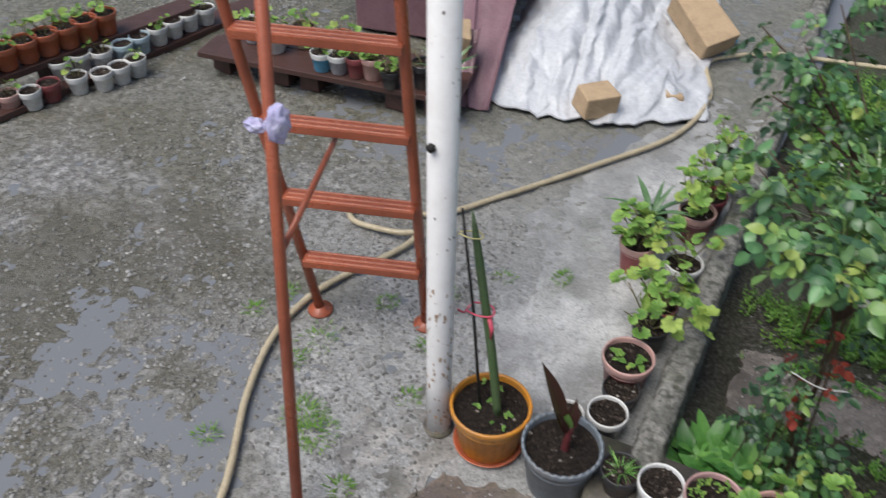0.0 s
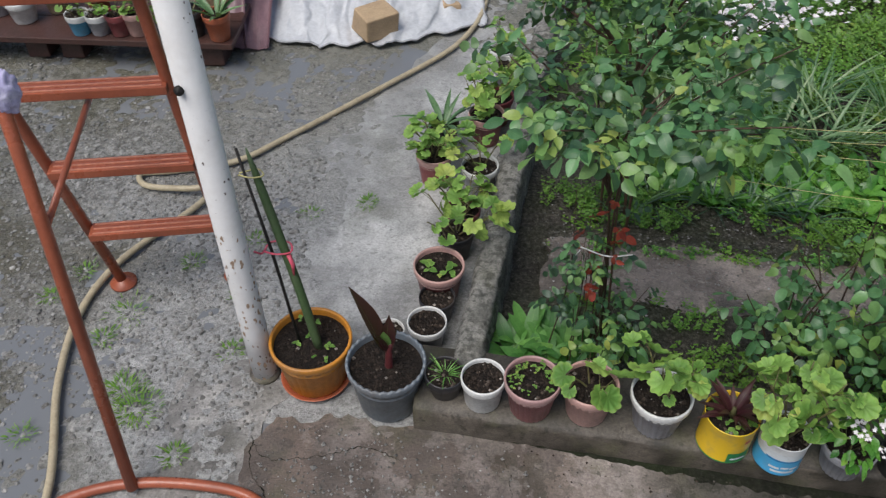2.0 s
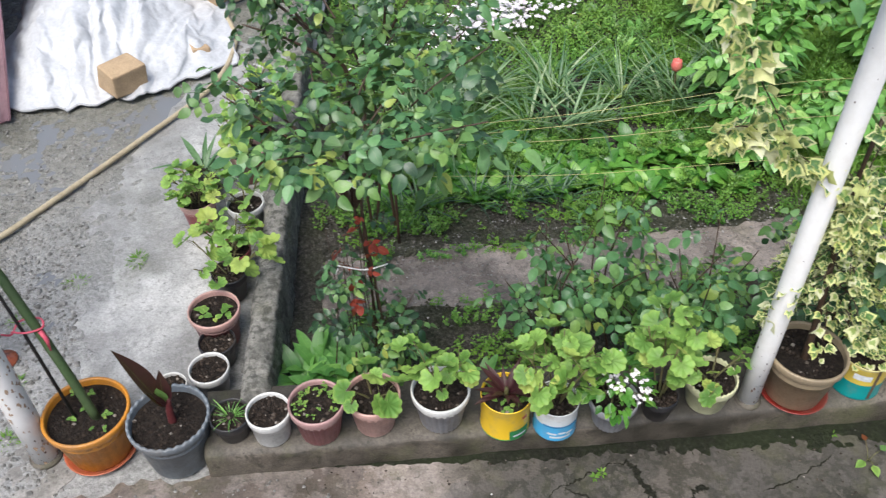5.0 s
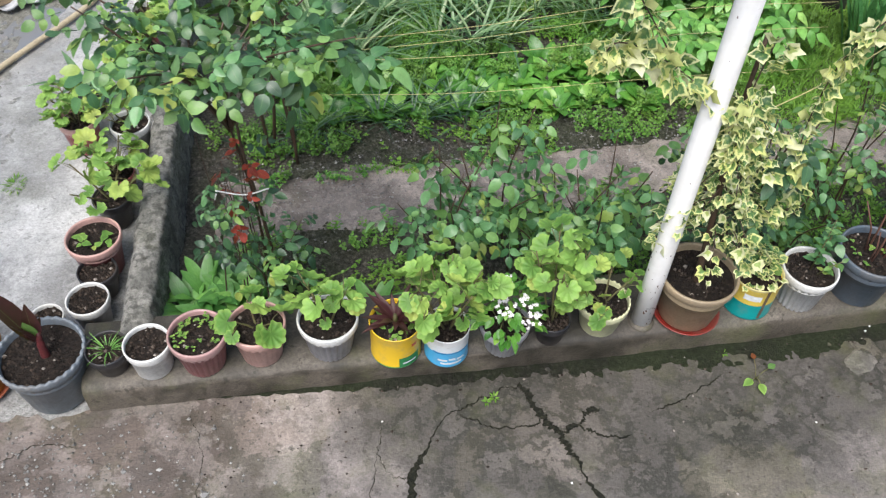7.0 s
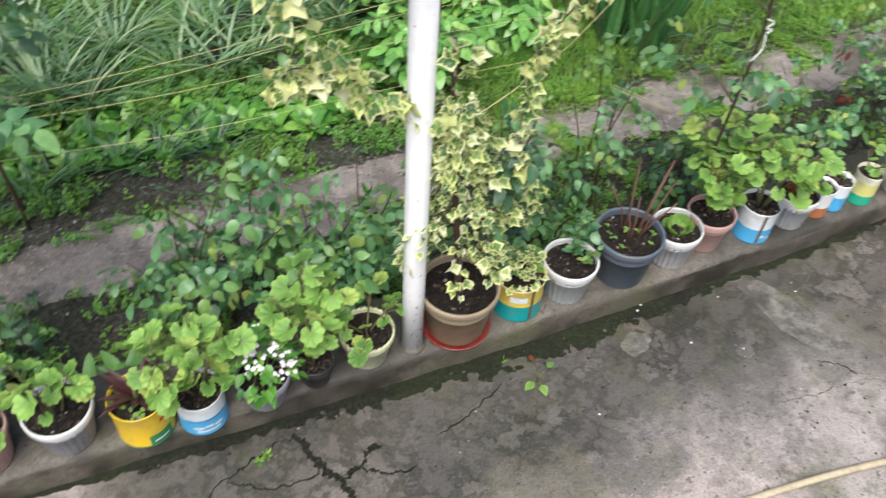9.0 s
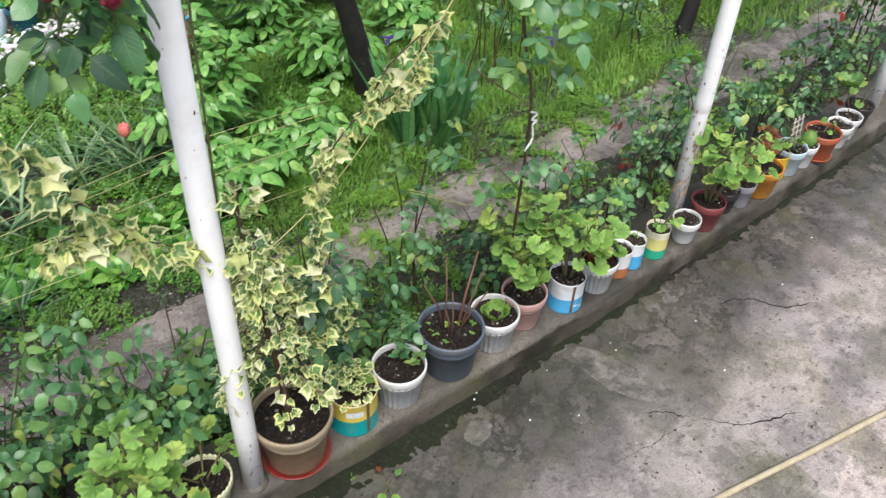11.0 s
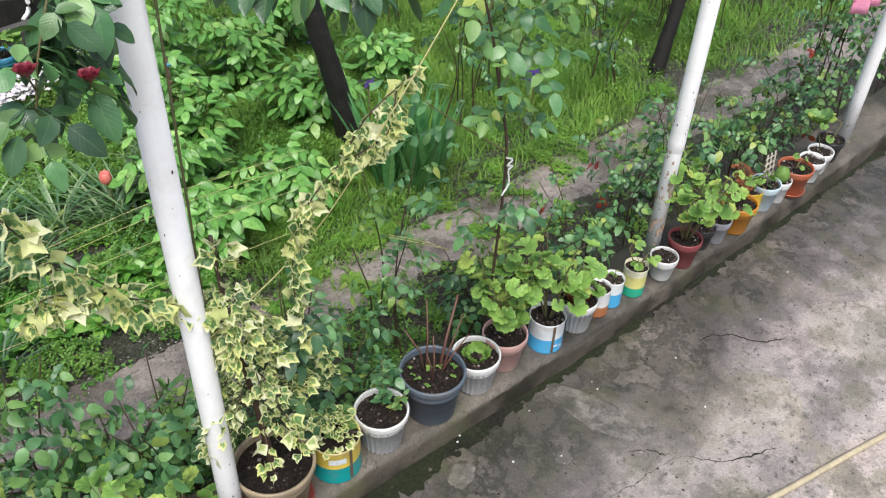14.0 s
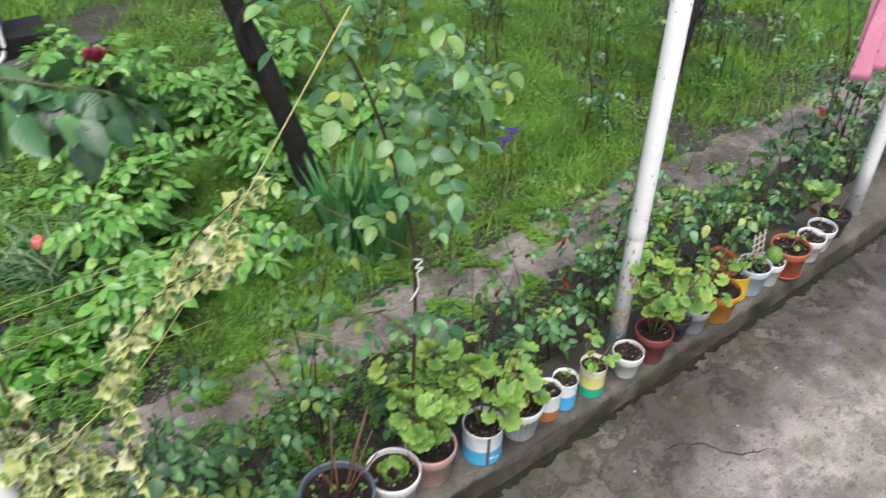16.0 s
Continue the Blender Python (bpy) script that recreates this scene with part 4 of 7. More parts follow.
p_w4 = pot(1.052, -0.022, Z, 0.192, 0.17, M["p_offwhite"], M["p_white"], label="white ribbed plastic pot with crinkled leaves", ribs=0.085)
p_p2 = pot(1.223, -0.007, Z, 0.184, 0.165, M["p_pink"], label="dusty pink plastic pot with a full geranium")
p_cb2 = pot(1.435, -0.04, Z, 0.152, 0.16, M["can_blue"], label="white and blue paint can with a geranium", can=True)
p_w5 = pot(1.61, -0.05, Z, 0.172, 0.16, M["p_offwhite"], M["p_white"], label="white ribbed pot with russet leaves", ribs=0.085)
pot(1.75, -0.05, Z, 0.106, 0.14, M["can_brown"], label="small white and brown can with dark soil", can=True)
p_ti = pot(1.84, -0.05, Z, 0.102, 0.14, M["can_blue"], label="small cut white and blue can with a stem", can=True)
p_yw = pot(1.975, -0.068, Z, 0.108, 0.15, M["can_yw"], label="small white, yellow and green can with a leafy stem", can=True)
pot(2.16, -0.085, Z, 0.13, 0.12, M["p_white"], label="small white plastic pot at the foot of a pole")
p_mr = pot(2.31, -0.083, Z, 0.158, 0.15, M["p_maroon"], label="maroon plastic pot with a tall geranium")
pot(2.485, -0.065, Z, 0.122, 0.12, M["p_black"], label="small black pot with soil")
p_g4 = pot(2.585, -0.085, Z, 0.122, 0.13, M["p_grey"], label="small grey pot with a geranium")
p_or = pot(2.735, -0.089, Z, 0.178, 0.16, M["p_orange"], label="orange plastic pot with a red-leaved rose shoot")
p_c4 = pot(2.91, -0.035, Z, 0.15, 0.14, M["can_yellow"], label="yellow paint can with leaves", can=True)
p_tr = pot(3, -0.07, Z, 0.155, 0.15, M["p_bluewhite"], label="pale blue-white pot with a small wooden trellis")
p_w7 = pot(3.115, -0.088, Z, 0.118, 0.13, M["p_white"], label="small white plastic pot")
p_te = pot(3.242, -0.093, Z, 0.182, 0.15, M["p_terra"], label="terracotta-coloured pot on a saucer", saucer=M["p_terra"])
pot(3.424, -0.092, Z, 0.136, 0.13, M["p_white"], label="white plastic pot with soil")
p_w9 = pot(3.534, -0.077, Z, 0.138, 0.13, M["p_white"], label="white plastic pot with soil")
p_d2 = pot(3.69, -0.05, Z, 0.15, 0.13, M["p_black"], label="black plastic pot at the foot of the last pole")


def can_patch(p, d, h, a0, a1, z0, z1, material, label, name="printed_label"):
    """A printed field on a can's side between two angles and two heights."""
    v, f, n = [], [], 10
    r = d / 2 * 0.965 + 0.0012
    for i in range(n + 1):
        a = radians(a0 + (a1 - a0) * i / n)
        v += [(r * math.cos(a), r * math.sin(a), h * z0), (r * math.cos(a), r * math.sin(a), h * z1)]
    f = [(2 * i, 2 * i + 2, 2 * i + 3, 2 * i + 1) for i in range(n)]
    raw(name, v, f, material, p, label)


M["print_green"] = stained("green_print", (0.02, 0.22, 0.07), (0.05, 0.2, 0.08), 0.35, 12)
M["print_red"] = stained("red_print", (0.5, 0.05, 0.03), (0.4, 0.08, 0.05), 0.35, 12)
M["print_white"] = stained("white_print", (0.7, 0.74, 0.76), (0.5, 0.55, 0.6), 0.35, 12)
M["print_blue"] = stained("blue_print", (0.03, 0.22, 0.45), (0.1, 0.3, 0.5), 0.35, 12)
M["seam"] = stained("dark_can_seam", (0.12, 0.08, 0.05), (0.2, 0.16, 0.12), 0.5, 20)
can_patch(p_cy, 0.178, 0.165, -92, -40, 0.04, 0.34, M["print_green"], "green printed field on the can")
can_patch(p_cy, 0.181, 0.165, -84, -50, 0.14, 0.19, M["print_white"], "pale bar of print", "print_bar")
can_patch(p_cy, 0.178, 0.165, -62, -48, 0.62, 0.70, M["print_red"], "small red printed mark", "print_bar")
can_patch(p_cb, 0.155, 0.15, -140, -40, 0.50, 0.56, M["print_blue"], "thin blue printed line", "print_bar")
for a0, a1, z0 in ((-125, -100, 0.24), (-96, -78, 0.27), (-74, -52, 0.24), (-118, -60, 0.12)):
    can_patch(p_cb, 0.155, 0.15, a0, a1, z0, z0 + 0.07, M["print_white"], "white bar of print", "print_bar")
can_patch(p_ct, 0.182, 0.17, -92, -84, 0.04, 0.96, M["seam"], "dark folded seam of the can", "seam")
can_patch(p_ct, 0.182, 0.17, -140, -100, 0.62, 0.78, M["print_white"], "pale printed field on the can")
can_patch(p_cb2, 0.152, 0.16, -118, -109, 0.03, 0.95, M["seam"], "dark folded seam of the can", "seam")
for a0, z0 in ((-110, 0.22), (-90, 0.16), (-70, 0.22)):
    can_patch(p_cb2, 0.152, 0.16, a0, a0 + 15, z0, z0 + 0.07, M["print_white"], "white bar of print", "print_bar")


# ---- leaf stock ----
def compound(leaflets, count=5, gap=0.036, size=1.0, seed=0):
    """A rose leaf: a terminal leaflet and pairs along a bowed stalk, stalk along +y."""
    rng = random.Random(seed)
    bow = lambda y: -1.6 * y * y
    top = gap * (count // 2 + 0.35)
    spots = [((0, top, bow(top)), (rng.uniform(-0.2, 0.2), 1, rng.uniform(-0.6, -0.1)), 1.0, rng.uniform(-25, 25))]
    for k in range(count // 2):
        y = gap * (k + 0.6)
        for s in (-1, 1):
            spots.append(((0, y, bow(y)), (s, rng.uniform(0.25, 0.8), rng.uniform(-0.65, 0.2)), (0.74 + 0.1 * k) * rng.uniform(0.85, 1.12), -8 * s + rng.uniform(-28, 28)))
    vs, fs, us, n = [], [], [], 0
    for at, way, z, roll in spots:
        v, f, uv = place(rng.choice(leaflets), [leaf_pose(at, way, z, roll)])
        vs.append(v)
        us.append(uv)
        fs += [tuple(i + n for i in q) for q in f]
        n += len(v)
    sv, sf = tube_points([(0, 0, 0), (0, top * 0.5, bow(top * 0.5)), (0, top, bow(top))], [0.0012, 0.001, 0.0008], 4)
    vs.append(np.array([tuple(q) for q in sv]))
    us.append(np.full((len(sv), 2), 0.5))
    fs += [tuple(i + n for i in q) for q in sf]
    return np.concatenate(vs) * size, fs, np.concatenate(us)


ROSELETS = [
    blade_mesh(0.054, 0.037, 7, 0.16, 0.26, 0.03, 0, 0.68, 0.05, 0.06),
    blade_mesh(0.050, 0.032, 7, 0.45, 0.14, 0.03, 0, 0.7, 0.0, -0.09),
    blade_mesh(0.056, 0.036, 7, -0.18, 0.45, 0.03, 0, 0.68, 0.08, 0.0),
    blade_mesh(0.047, 0.034, 7, 0.05, -0.12, 0.03, 0, 0.66, 0.12, 0.07),
]
ROSE5 = [compound(ROSELETS, 5, 0.036, 1.0, k) for k in range(5)]
ROSE3 = [compound(ROSELETS, 3, 0.034, 1.0, k + 9) for k in range(4)]
D = {
    "rose5": [leaf_data("rose_leaf_a", q, M["rose_leaf"]) for q in ROSE5],
    "rose3": [leaf_data("rose_leaf_b", q, M["rose_leaf"]) for q in ROSE3],
    "dark5": [leaf_data("rose_leaf_f", q, M["rose_dark"]) for q in ROSE5],
    "dark3": [leaf_data("rose_leaf_g", q, M["rose_dark"]) for q in ROSE3],
    "rosey5": [leaf_data("rose_leaf_c", q, M["rose_young"]) for q in ROSE5],
    "rosey3": [leaf_data("rose_leaf_d", q, M["rose_young"]) for q in ROSE3],
    "rosered": [leaf_data("rose_leaf_e", q, M["rose_red"]) for q in ROSE3],
}
GER = [round_leaf(0.029, 9, 0.15, 0.22), round_leaf(0.028, 8, 0.2, 0.42), round_leaf(0.029, 9, 0.14, 0.05), round_leaf(0.027, 8, 0.18, -0.18)]
D["ger"] = [leaf_data("geranium_leaf", g, M["ger_leaf"]) for g in GER]


def ivy_material():
    """Variegated ivy: grey-green middle that breaks up into a cream and yellow margin."""
    m, nt, b = mat("variegated_ivy_leaf", 0.4)
    uv = nt.nodes.new("ShaderNodeUVMap")
    sep = nt.nodes.new("ShaderNodeSeparateXYZ")
    nt.links.new(uv.outputs[0], sep.inputs[0])
    info = nt.nodes.new("ShaderNodeObjectInfo")
    n1 = noise_tex(nt, 85, 3, 0.6)
    add = nt.nodes.new("ShaderNodeMath")
    add.operation = "MULTIPLY_ADD"
    add.inputs[1].default_value = 1.0
    nt.links.new(n1, add.inputs[0])
    nt.links.new(sep.outputs[0], add.inputs[2])
    shift = nt.nodes.new("ShaderNodeMath")
    shift.operation = "MULTIPLY_ADD"
    shift.inputs[1].default_value = 0.3
    nt.links.new(info.outputs["Random"], shift.inputs[0])
    nt.links.new(add.outputs[0], shift.inputs[2])
    half = nt.nodes.new("ShaderNodeMath")
    half.operation = "MULTIPLY"
    half.inputs[1].default_value = 0.5
    nt.links.new(shift.outputs[0], half.inputs[0])
    edge = ramp(nt, half.outputs[0], [(0.575, (0.0,)), (0.615, (0.7,)), (0.68, (1.0,))])
    centre = ramp(nt, info.outputs["Random"], [(0.0, (0.06, 0.145, 0.05)), (0.4, (0.13, 0.26, 0.085)), (0.75, (0.24, 0.37, 0.12)), (1.0, (0.52, 0.60, 0.18))])
    centre = mixed(nt, ramp(nt, n1, [(0.48, (0.0,)), (0.6, (0.5,))]), centre, (0.37, 0.48, 0.13))
    rim = ramp(nt, info.outputs["Random"], [(0.0, (0.76, 0.77, 0.42)), (0.5, (0.70, 0.72, 0.26)), (0.75, (0.75, 0.76, 0.38)), (1.0, (0.80, 0.80, 0.56))])
    c = mixed(nt, edge, centre, rim)
    nt.links.new(c, b.inputs["Base Color"])
    tr = nt.nodes.new("ShaderNodeBsdfTranslucent")
    nt.links.new(c, tr.inputs[0])
    mx = node(nt, "MixShader", Fac=0.4)
    nt.links.new(b.outputs[0], mx.inputs[1])
    nt.links.new(tr.outputs[0], mx.inputs[2])
    nt.links.new(mx.outputs[0], nt.nodes["Material Output"].inputs[0])
    bump(nt, b, n1, 0.25, 0.006)
    return m


M["ivy"] = ivy_material()
M["ivy_cream"] = leafy("cream_ivy_leaf", (0.52, 0.57, 0.2), (0.66, 0.68, 0.32), (0.76, 0.76, 0.48), 0.4, 0.5)
D["ivy"] = [leaf_data("ivy_leaf", star_leaf(0.033, inner=0.5), M["ivy"]), leaf_data("ivy_leaf", star_leaf(0.030, ((-140, 0.55), (-60, 0.7), (0, 1.0), (60, 0.75), (140, 0.55)), 0.5), M["ivy"]), leaf_data("ivy_leaf", star_leaf(0.028, ((-110, 0.6), (-55, 0.62), (0, 1.0), (55, 0.7), (120, 0.5)), 0.56), M["ivy"])]
D["ivy_cream"] = [leaf_data("ivy_leaf", star_leaf(0.033, inner=0.5), M["ivy_cream"]), leaf_data("ivy_leaf", star_leaf(0.031, ((-130, 0.55), (-65, 0.7), (0, 1.0), (60, 0.75), (140, 0.5)), 0.5), M["ivy_cream"])]
M["petal_white"] = stained("white_petal", (0.80, 0.78, 0.79), (0.72, 0.5, 0.6), 0.5, 9, 90, 0.05)
M["petal_red"] = stained("dark_red_petal", (0.2, 0.018, 0.036), (0.33, 0.09, 0.11), 0.45, 30, 90, 0.1)
M["petal_coral"] = stained("coral_petal", (0.72, 0.15, 0.13), (0.6, 0.25, 0.2), 0.4, 20, 60, 0.05)
M["petal_purple"] = stained("purple_petal", (0.06, 0.025, 0.16), (0.03, 0.01, 0.06), 0.5, 20, 60, 0.05)
M["dark_leaf"] = leafy("dark_purple_leaf", (0.032, 0.009, 0.013), (0.075, 0.02, 0.026), (0.08, 0.05, 0.025), 0.4)
M["russet_leaf"] = leafy("russet_leaf", (0.11, 0.03, 0.015), (0.24, 0.075, 0.03))
D["russet"] = leaf_data("russet_leaf", ROSE3[0], M["russet_leaf"])
M["cactus"] = stained("cactus_skin", (0.055, 0.10, 0.035), (0.09, 0.11, 0.06), 0.55, 12, 70, 0.3)
M["twine"] = stained("yellow_twine", (0.55, 0.50, 0.22), (0.35, 0.32, 0.15), 0.7, 20, 200, 0.3)
M["white_cord"] = stained("white_cord", (0.72, 0.72, 0.70), (0.45, 0.42, 0.4), 0.7, 20, 200, 0.3)
M["pink_ribbon"] = stained("pink_ribbon", (0.72, 0.10, 0.16), (0.5, 0.08, 0.12), 0.5, 20, 60, 0.05)


def up_way(rng, tilt=0.6):
    a = rng.uniform(0, 2 * math.pi)
    return Vector((math.cos(a), math.sin(a), rng.uniform(-0.1, tilt)))


def geranium(p, n, height, spread, seed, size=1.0, stems=4, material=None, cluster=1.0):
    """Stems that fork from the soil, each ending in stalks with rounded leaves."""
    rng = random.Random(seed)
    s0 = p["soil_height"]
    datas = material or D["ger"]
    per = max(1, n // stems)
    for k in range(stems):
        a = 2 * math.pi * k / stems + rng.uniform(-0.6, 0.6)
        out = Vector((math.cos(a), math.sin(a), 0))
        h = height * rng.uniform(0.75, 1.1)
        q = [Vector((0.012 * math.cos(a), 0.012 * math.sin(a), s0)), out * spread * 0.4 + Vector((0, 0, s0 + h * 0.5)), out * spread * 0.75 + Vector((0, 0, s0 + h))]
        line = spline(q, 5)
        tube("stem", line, [0.0042 - 0.002 * i / len(line) for i in range(len(line))], M["stem"], p, n=6)
        sv, sf, ms = [], [], []
        for i in range(per):
            t = rng.uniform(0.3, 1.0) ** 0.7
            at = line[min(len(line) - 1, int(t * (len(line) - 1)))]
            d = up_way(rng, 0.9).normalized()
            d = (d + 0.35 * out).normalized()
            l = rng.uniform(0.025, 0.075) * cluster
            end = at + d * l + Vector((0, 0, 0.012))
            v, f = tube_points([at, at.lerp(end, 0.5) + Vector((0, 0, 0.006)), end], 0.0013, 4)
            sf += [tuple(j + len(sv) for j in face) for face in f]
            sv += v
            ms.append((leaf_pose(end, (d.x, d.y, rng.uniform(-0.9, 0.35)), size * rng.uniform(0.6, 1.25), rng.uniform(-38, 38)), rng.choice(datas)))
        raw("leaf_stalk", sv, sf, M["stem"], p)["kind"] = "stuff"
        for m, me in ms:
            leaves("leaf", me, [m], p)


def tuft(p, leaf, n, seed, material, name="leaf", lift=(0.2, 1.0), size=(0.7, 1.1), z=None, r=0.01, at=(0, 0)):
    """Leaves that rise from one point, each one a part."""
    rng = random.Random(seed)
    me = leaf_data("tuft_leaf", leaf, material)
    z = p["soil_height"] if z is None else z
    for k in range(n):
        a = 2.4 * k + rng.uniform(-0.4, 0.4)
        d = Vector((math.cos(a), math.sin(a), rng.uniform(*lift)))
        leaves(name, me, [leaf_pose((at[0] + r * math.cos(a), at[1] + r * math.sin(a), z), d, rng.uniform(*size), rng.uniform(-15, 15))], p)


def seedlings(p, n, seed, material, size=0.012, radius=0.9):
    rng = random.Random(seed)
    r = radius * 0.08
    ms = []
    for _ in range(n):
        a, q = rng.uniform(0, 6.28), r * math.sqrt(rng.random())
        for k in range(rng.choice((2, 3))):
            b2 = a + 2.1 * k
            ms.append(leaf_pose((q * math.cos(a), q * math.sin(a), p["soil_height"] + 0.012 + rng.uniform(0, 0.012)), (math.cos(b2), math.sin(b2), 0.2), rng.uniform(0.7, 1.3)))
    ob = clump("seedling_layer", blade_mesh(size, size * 0.8, 3, 0.2, 0.2), ms, material, p, "tiny green seedlings")
    ob["kind"] = "stuff"


def leafy_stem(p, at, way, length, n, seed, leaf, material, size=(0.6, 1.0), radius=0.003, spread=0.6, name="leaf"):
    """One upright shoot with leaves in turns along it."""
    rng = random.Random(seed)
    a, w = Vector(at), Vector(way).normalized()
    end = a + w * length
    tube("stem", [a, a.lerp(end, 0.5) + Vector((rng.uniform(-0.01, 0.01), rng.uniform(-0.01, 0.01), 0)), end], [radius, radius * 0.8, radius * 0.5], M["stem"], p, n=6)
    me = leaf if not isinstance(leaf, tuple) else leaf_data("stem_leaf", leaf, material)
    for k in range(n):
        t = 0.15 + 0.85 * (k + 0.5) / n
        b2 = 2.4 * k + rng.uniform(-0.3, 0.3)
        d = Vector((math.cos(b2), math.sin(b2), rng.uniform(0.0, spread)))
        leaves(name, me, [leaf_pose(a.lerp(end, t), d, rng.uniform(*size) * (1.15 - 0.4 * t), rng.uniform(-20, 20))], p)


M["canna_stem"] = stained("maroon_stem", (0.10, 0.02, 0.022), (0.05, 0.02, 0.015), 0.5, 25, 90, 0.2)

# ---- what grows in the pots ----
tube("cactus_column", spline([(0.03, -0.01, 0.18), (-0.02, 0.04, 0.42), (-0.085, 0.105, 0.65), (-0.163, 0.178, 0.93)], 5), [0.0165] * 8 + [0.016] * 5 + [0.014, 0.01, 0.003], M["cactus"], p_orange, "tall grey-green columnar cactus", n=9)
tube("stake", [(-0.035, -0.01, 0.16), (-0.115, 0.095, 0.56), (-0.20, 0.185, 0.92)], [0.006, 0.006, 0.005], M["bark"], p_orange, "thin dark wooden stake", n=7)
tube("ribbon", spline([(-0.135, 0.07, 0.58), (-0.085, 0.055, 0.585), (-0.04, 0.075, 0.58), (-0.055, 0.115, 0.585), (-0.12, 0.115, 0.58), (-0.138, 0.07, 0.57), (-0.155, 0.045, 0.6)], 4), 0.0035, M["pink_ribbon"], p_orange, "pink plastic tie", n=6)
tube("ribbon_tail", [(-0.045, 0.06, 0.58), (-0.03, 0.045, 0.55), (-0.032, 0.04, 0.505)], [0.009, 0.008, 0.003], M["pink_ribbon"], p_orange, "pink plastic tie", n=5)
tube("twine_tie", spline([(-0.195, 0.15, 0.84), (-0.15, 0.135, 0.845), (-0.115, 0.155, 0.84), (-0.14, 0.185, 0.84), (-0.195, 0.16, 0.84)], 4), 0.003, M["twine"], p_orange, "yellow twine", n=5)
seedlings(p_orange, 8, 3, M["ger_leaf"], 0.018, 1.4)

tube("stem", spline([(0.01, 0.0, 0.19), (0.012, 0.005, 0.25), (0.02, 0.012, 0.31)], 4), [0.017, 0.015, 0.014, 0.013, 0.013, 0.012, 0.011, 0.010, 0.008], M["canna_stem"], p_canna, "reddish sheathed canna stem", n=10)
for k, (way, size, me, roll) in enumerate((((-0.42, 0.28, 0.85), 0.95, "dark_leaf", 25), ((0.12, 0.1, 1.0), 0.6, "dark_leaf", 70), ((-0.2, -0.2, 1.0), 0.5, "dark_leaf", 20), ((0.04, -0.12, 1.0), 0.46, "rose_young", -20), ((0.35, 0.25, 0.8), 0.36, "dark_leaf", 30))):
    leaves("leaf", leaf_data("canna_leaf", blade_mesh(0.29, 0.095, 8, 0.35, 0.03), M[me]), [leaf_pose((0.0, 0.005, 0.27), way, size, roll)], p_canna)
tuft(p_fern, blade_mesh(0.075, 0.004, 4, 0.3, 0.5), 30, 5, M["peony_leaf"], lift=(0.7, 2.4), size=(0.5, 1.0), r=0.012)
geranium(p_bl1, 24, 0.17, 0.20, 21, 1.25, 6, cluster=1.4)
geranium(p_bl2, 18, 0.14, 0.15, 22, 1.15, 4)
geranium(p_bl3, 22, 0.13, 0.14, 23, 1.1, 4)
geranium(p_red, 46, 0.13, 0.12, 24, 1.15, 6)
geranium(p_mb, 38, 0.21, 0.14, 25, 1.15, 6)
geranium(p_mc, 32, 0.21, 0.13, 26, 1.15, 5)
geranium(p_wb, 6, 0.05, 0.06, 27, 0.9, 2)
geranium(p_wc, 16, 0.16, 0.1, 28, 1.0, 3)
tuft(p_aloe, blade_mesh(0.24, 0.03, 7, 0.5, 0.45), 14, 8, M["strap_leaf"], lift=(0.3, 1.3))
seedlings(p_m, 6, 9, M["ger_leaf"], 0.03, 1.0)
seedlings(p_r2, 40, 10, M["ger_leaf"], 0.0105, 1.0)
geranium(p_pk, 11, 0.07, 0.085, 31, 1.35, 4)
geranium(p_g2, 20, 0.22, 0.10, 32, 1.2, 3)
tuft(p_cy, blade_mesh(0.115, 0.027, 6, 0.4, 0.35), 20, 33, M["dark_leaf"], lift=(0.3, 1.8), z=0.16)
tube("stem", [(0, 0, 0.13), (0.0, 0.0, 0.19)], [0.012, 0.006], M["dark_leaf"], p_cy, n=8)
seedlings(p_cy, 18, 34, M["ger_leaf"], 0.02, 0.9)
geranium(p_cb, 50, 0.27, 0.14, 35, 1.3, 6)
rngf = random.Random(36)
leafy_me = [leaf_data("flowering_leaf", blade_mesh(0.042, 0.026, 5, f, g, 0, 0, 0.8, 0.06), M["broad_leaf"]) for f, g in ((0.2, 0.25), (0.4, 0.1), (-0.1, 0.4))]
for k in range(9):
    a = 0.7 * k
    tube("stem", [(0.01 * math.cos(a), 0.01 * math.sin(a), 0.1), (0.05 * math.cos(a), 0.05 * math.sin(a), 0.19), (0.10 * math.cos(a), 0.10 * math.sin(a), 0.2)], 0.002, M["stem"], p_gf, n=5)
for k in range(150):
    a, q = rngf.uniform(0, 6.28), 0.12 * math.sqrt(rngf.random())
    zz = max(0.16, 0.15 + 0.13 * (1 - (q / 0.14) ** 2) + rngf.uniform(-0.03, 0.02))
    leaves("leaf", rngf.choice(leafy_me), [leaf_pose((q * math.cos(a), q * math.sin(a), zz), (math.cos(a), math.sin(a), rngf.uniform(-0.6, 0.6)), rngf.uniform(0.6, 1.15), rngf.uniform(-30, 30))], p_gf)
petal_me = leaf_data("flower", place(blade_mesh(0.0075, 0.005, 3, 0.1, 0.1), [leaf_pose((0, 0, 0), (math.cos(i * 1.256), math.sin(i * 1.256), 0.3)) for i in range(5)]), M["petal_white"])
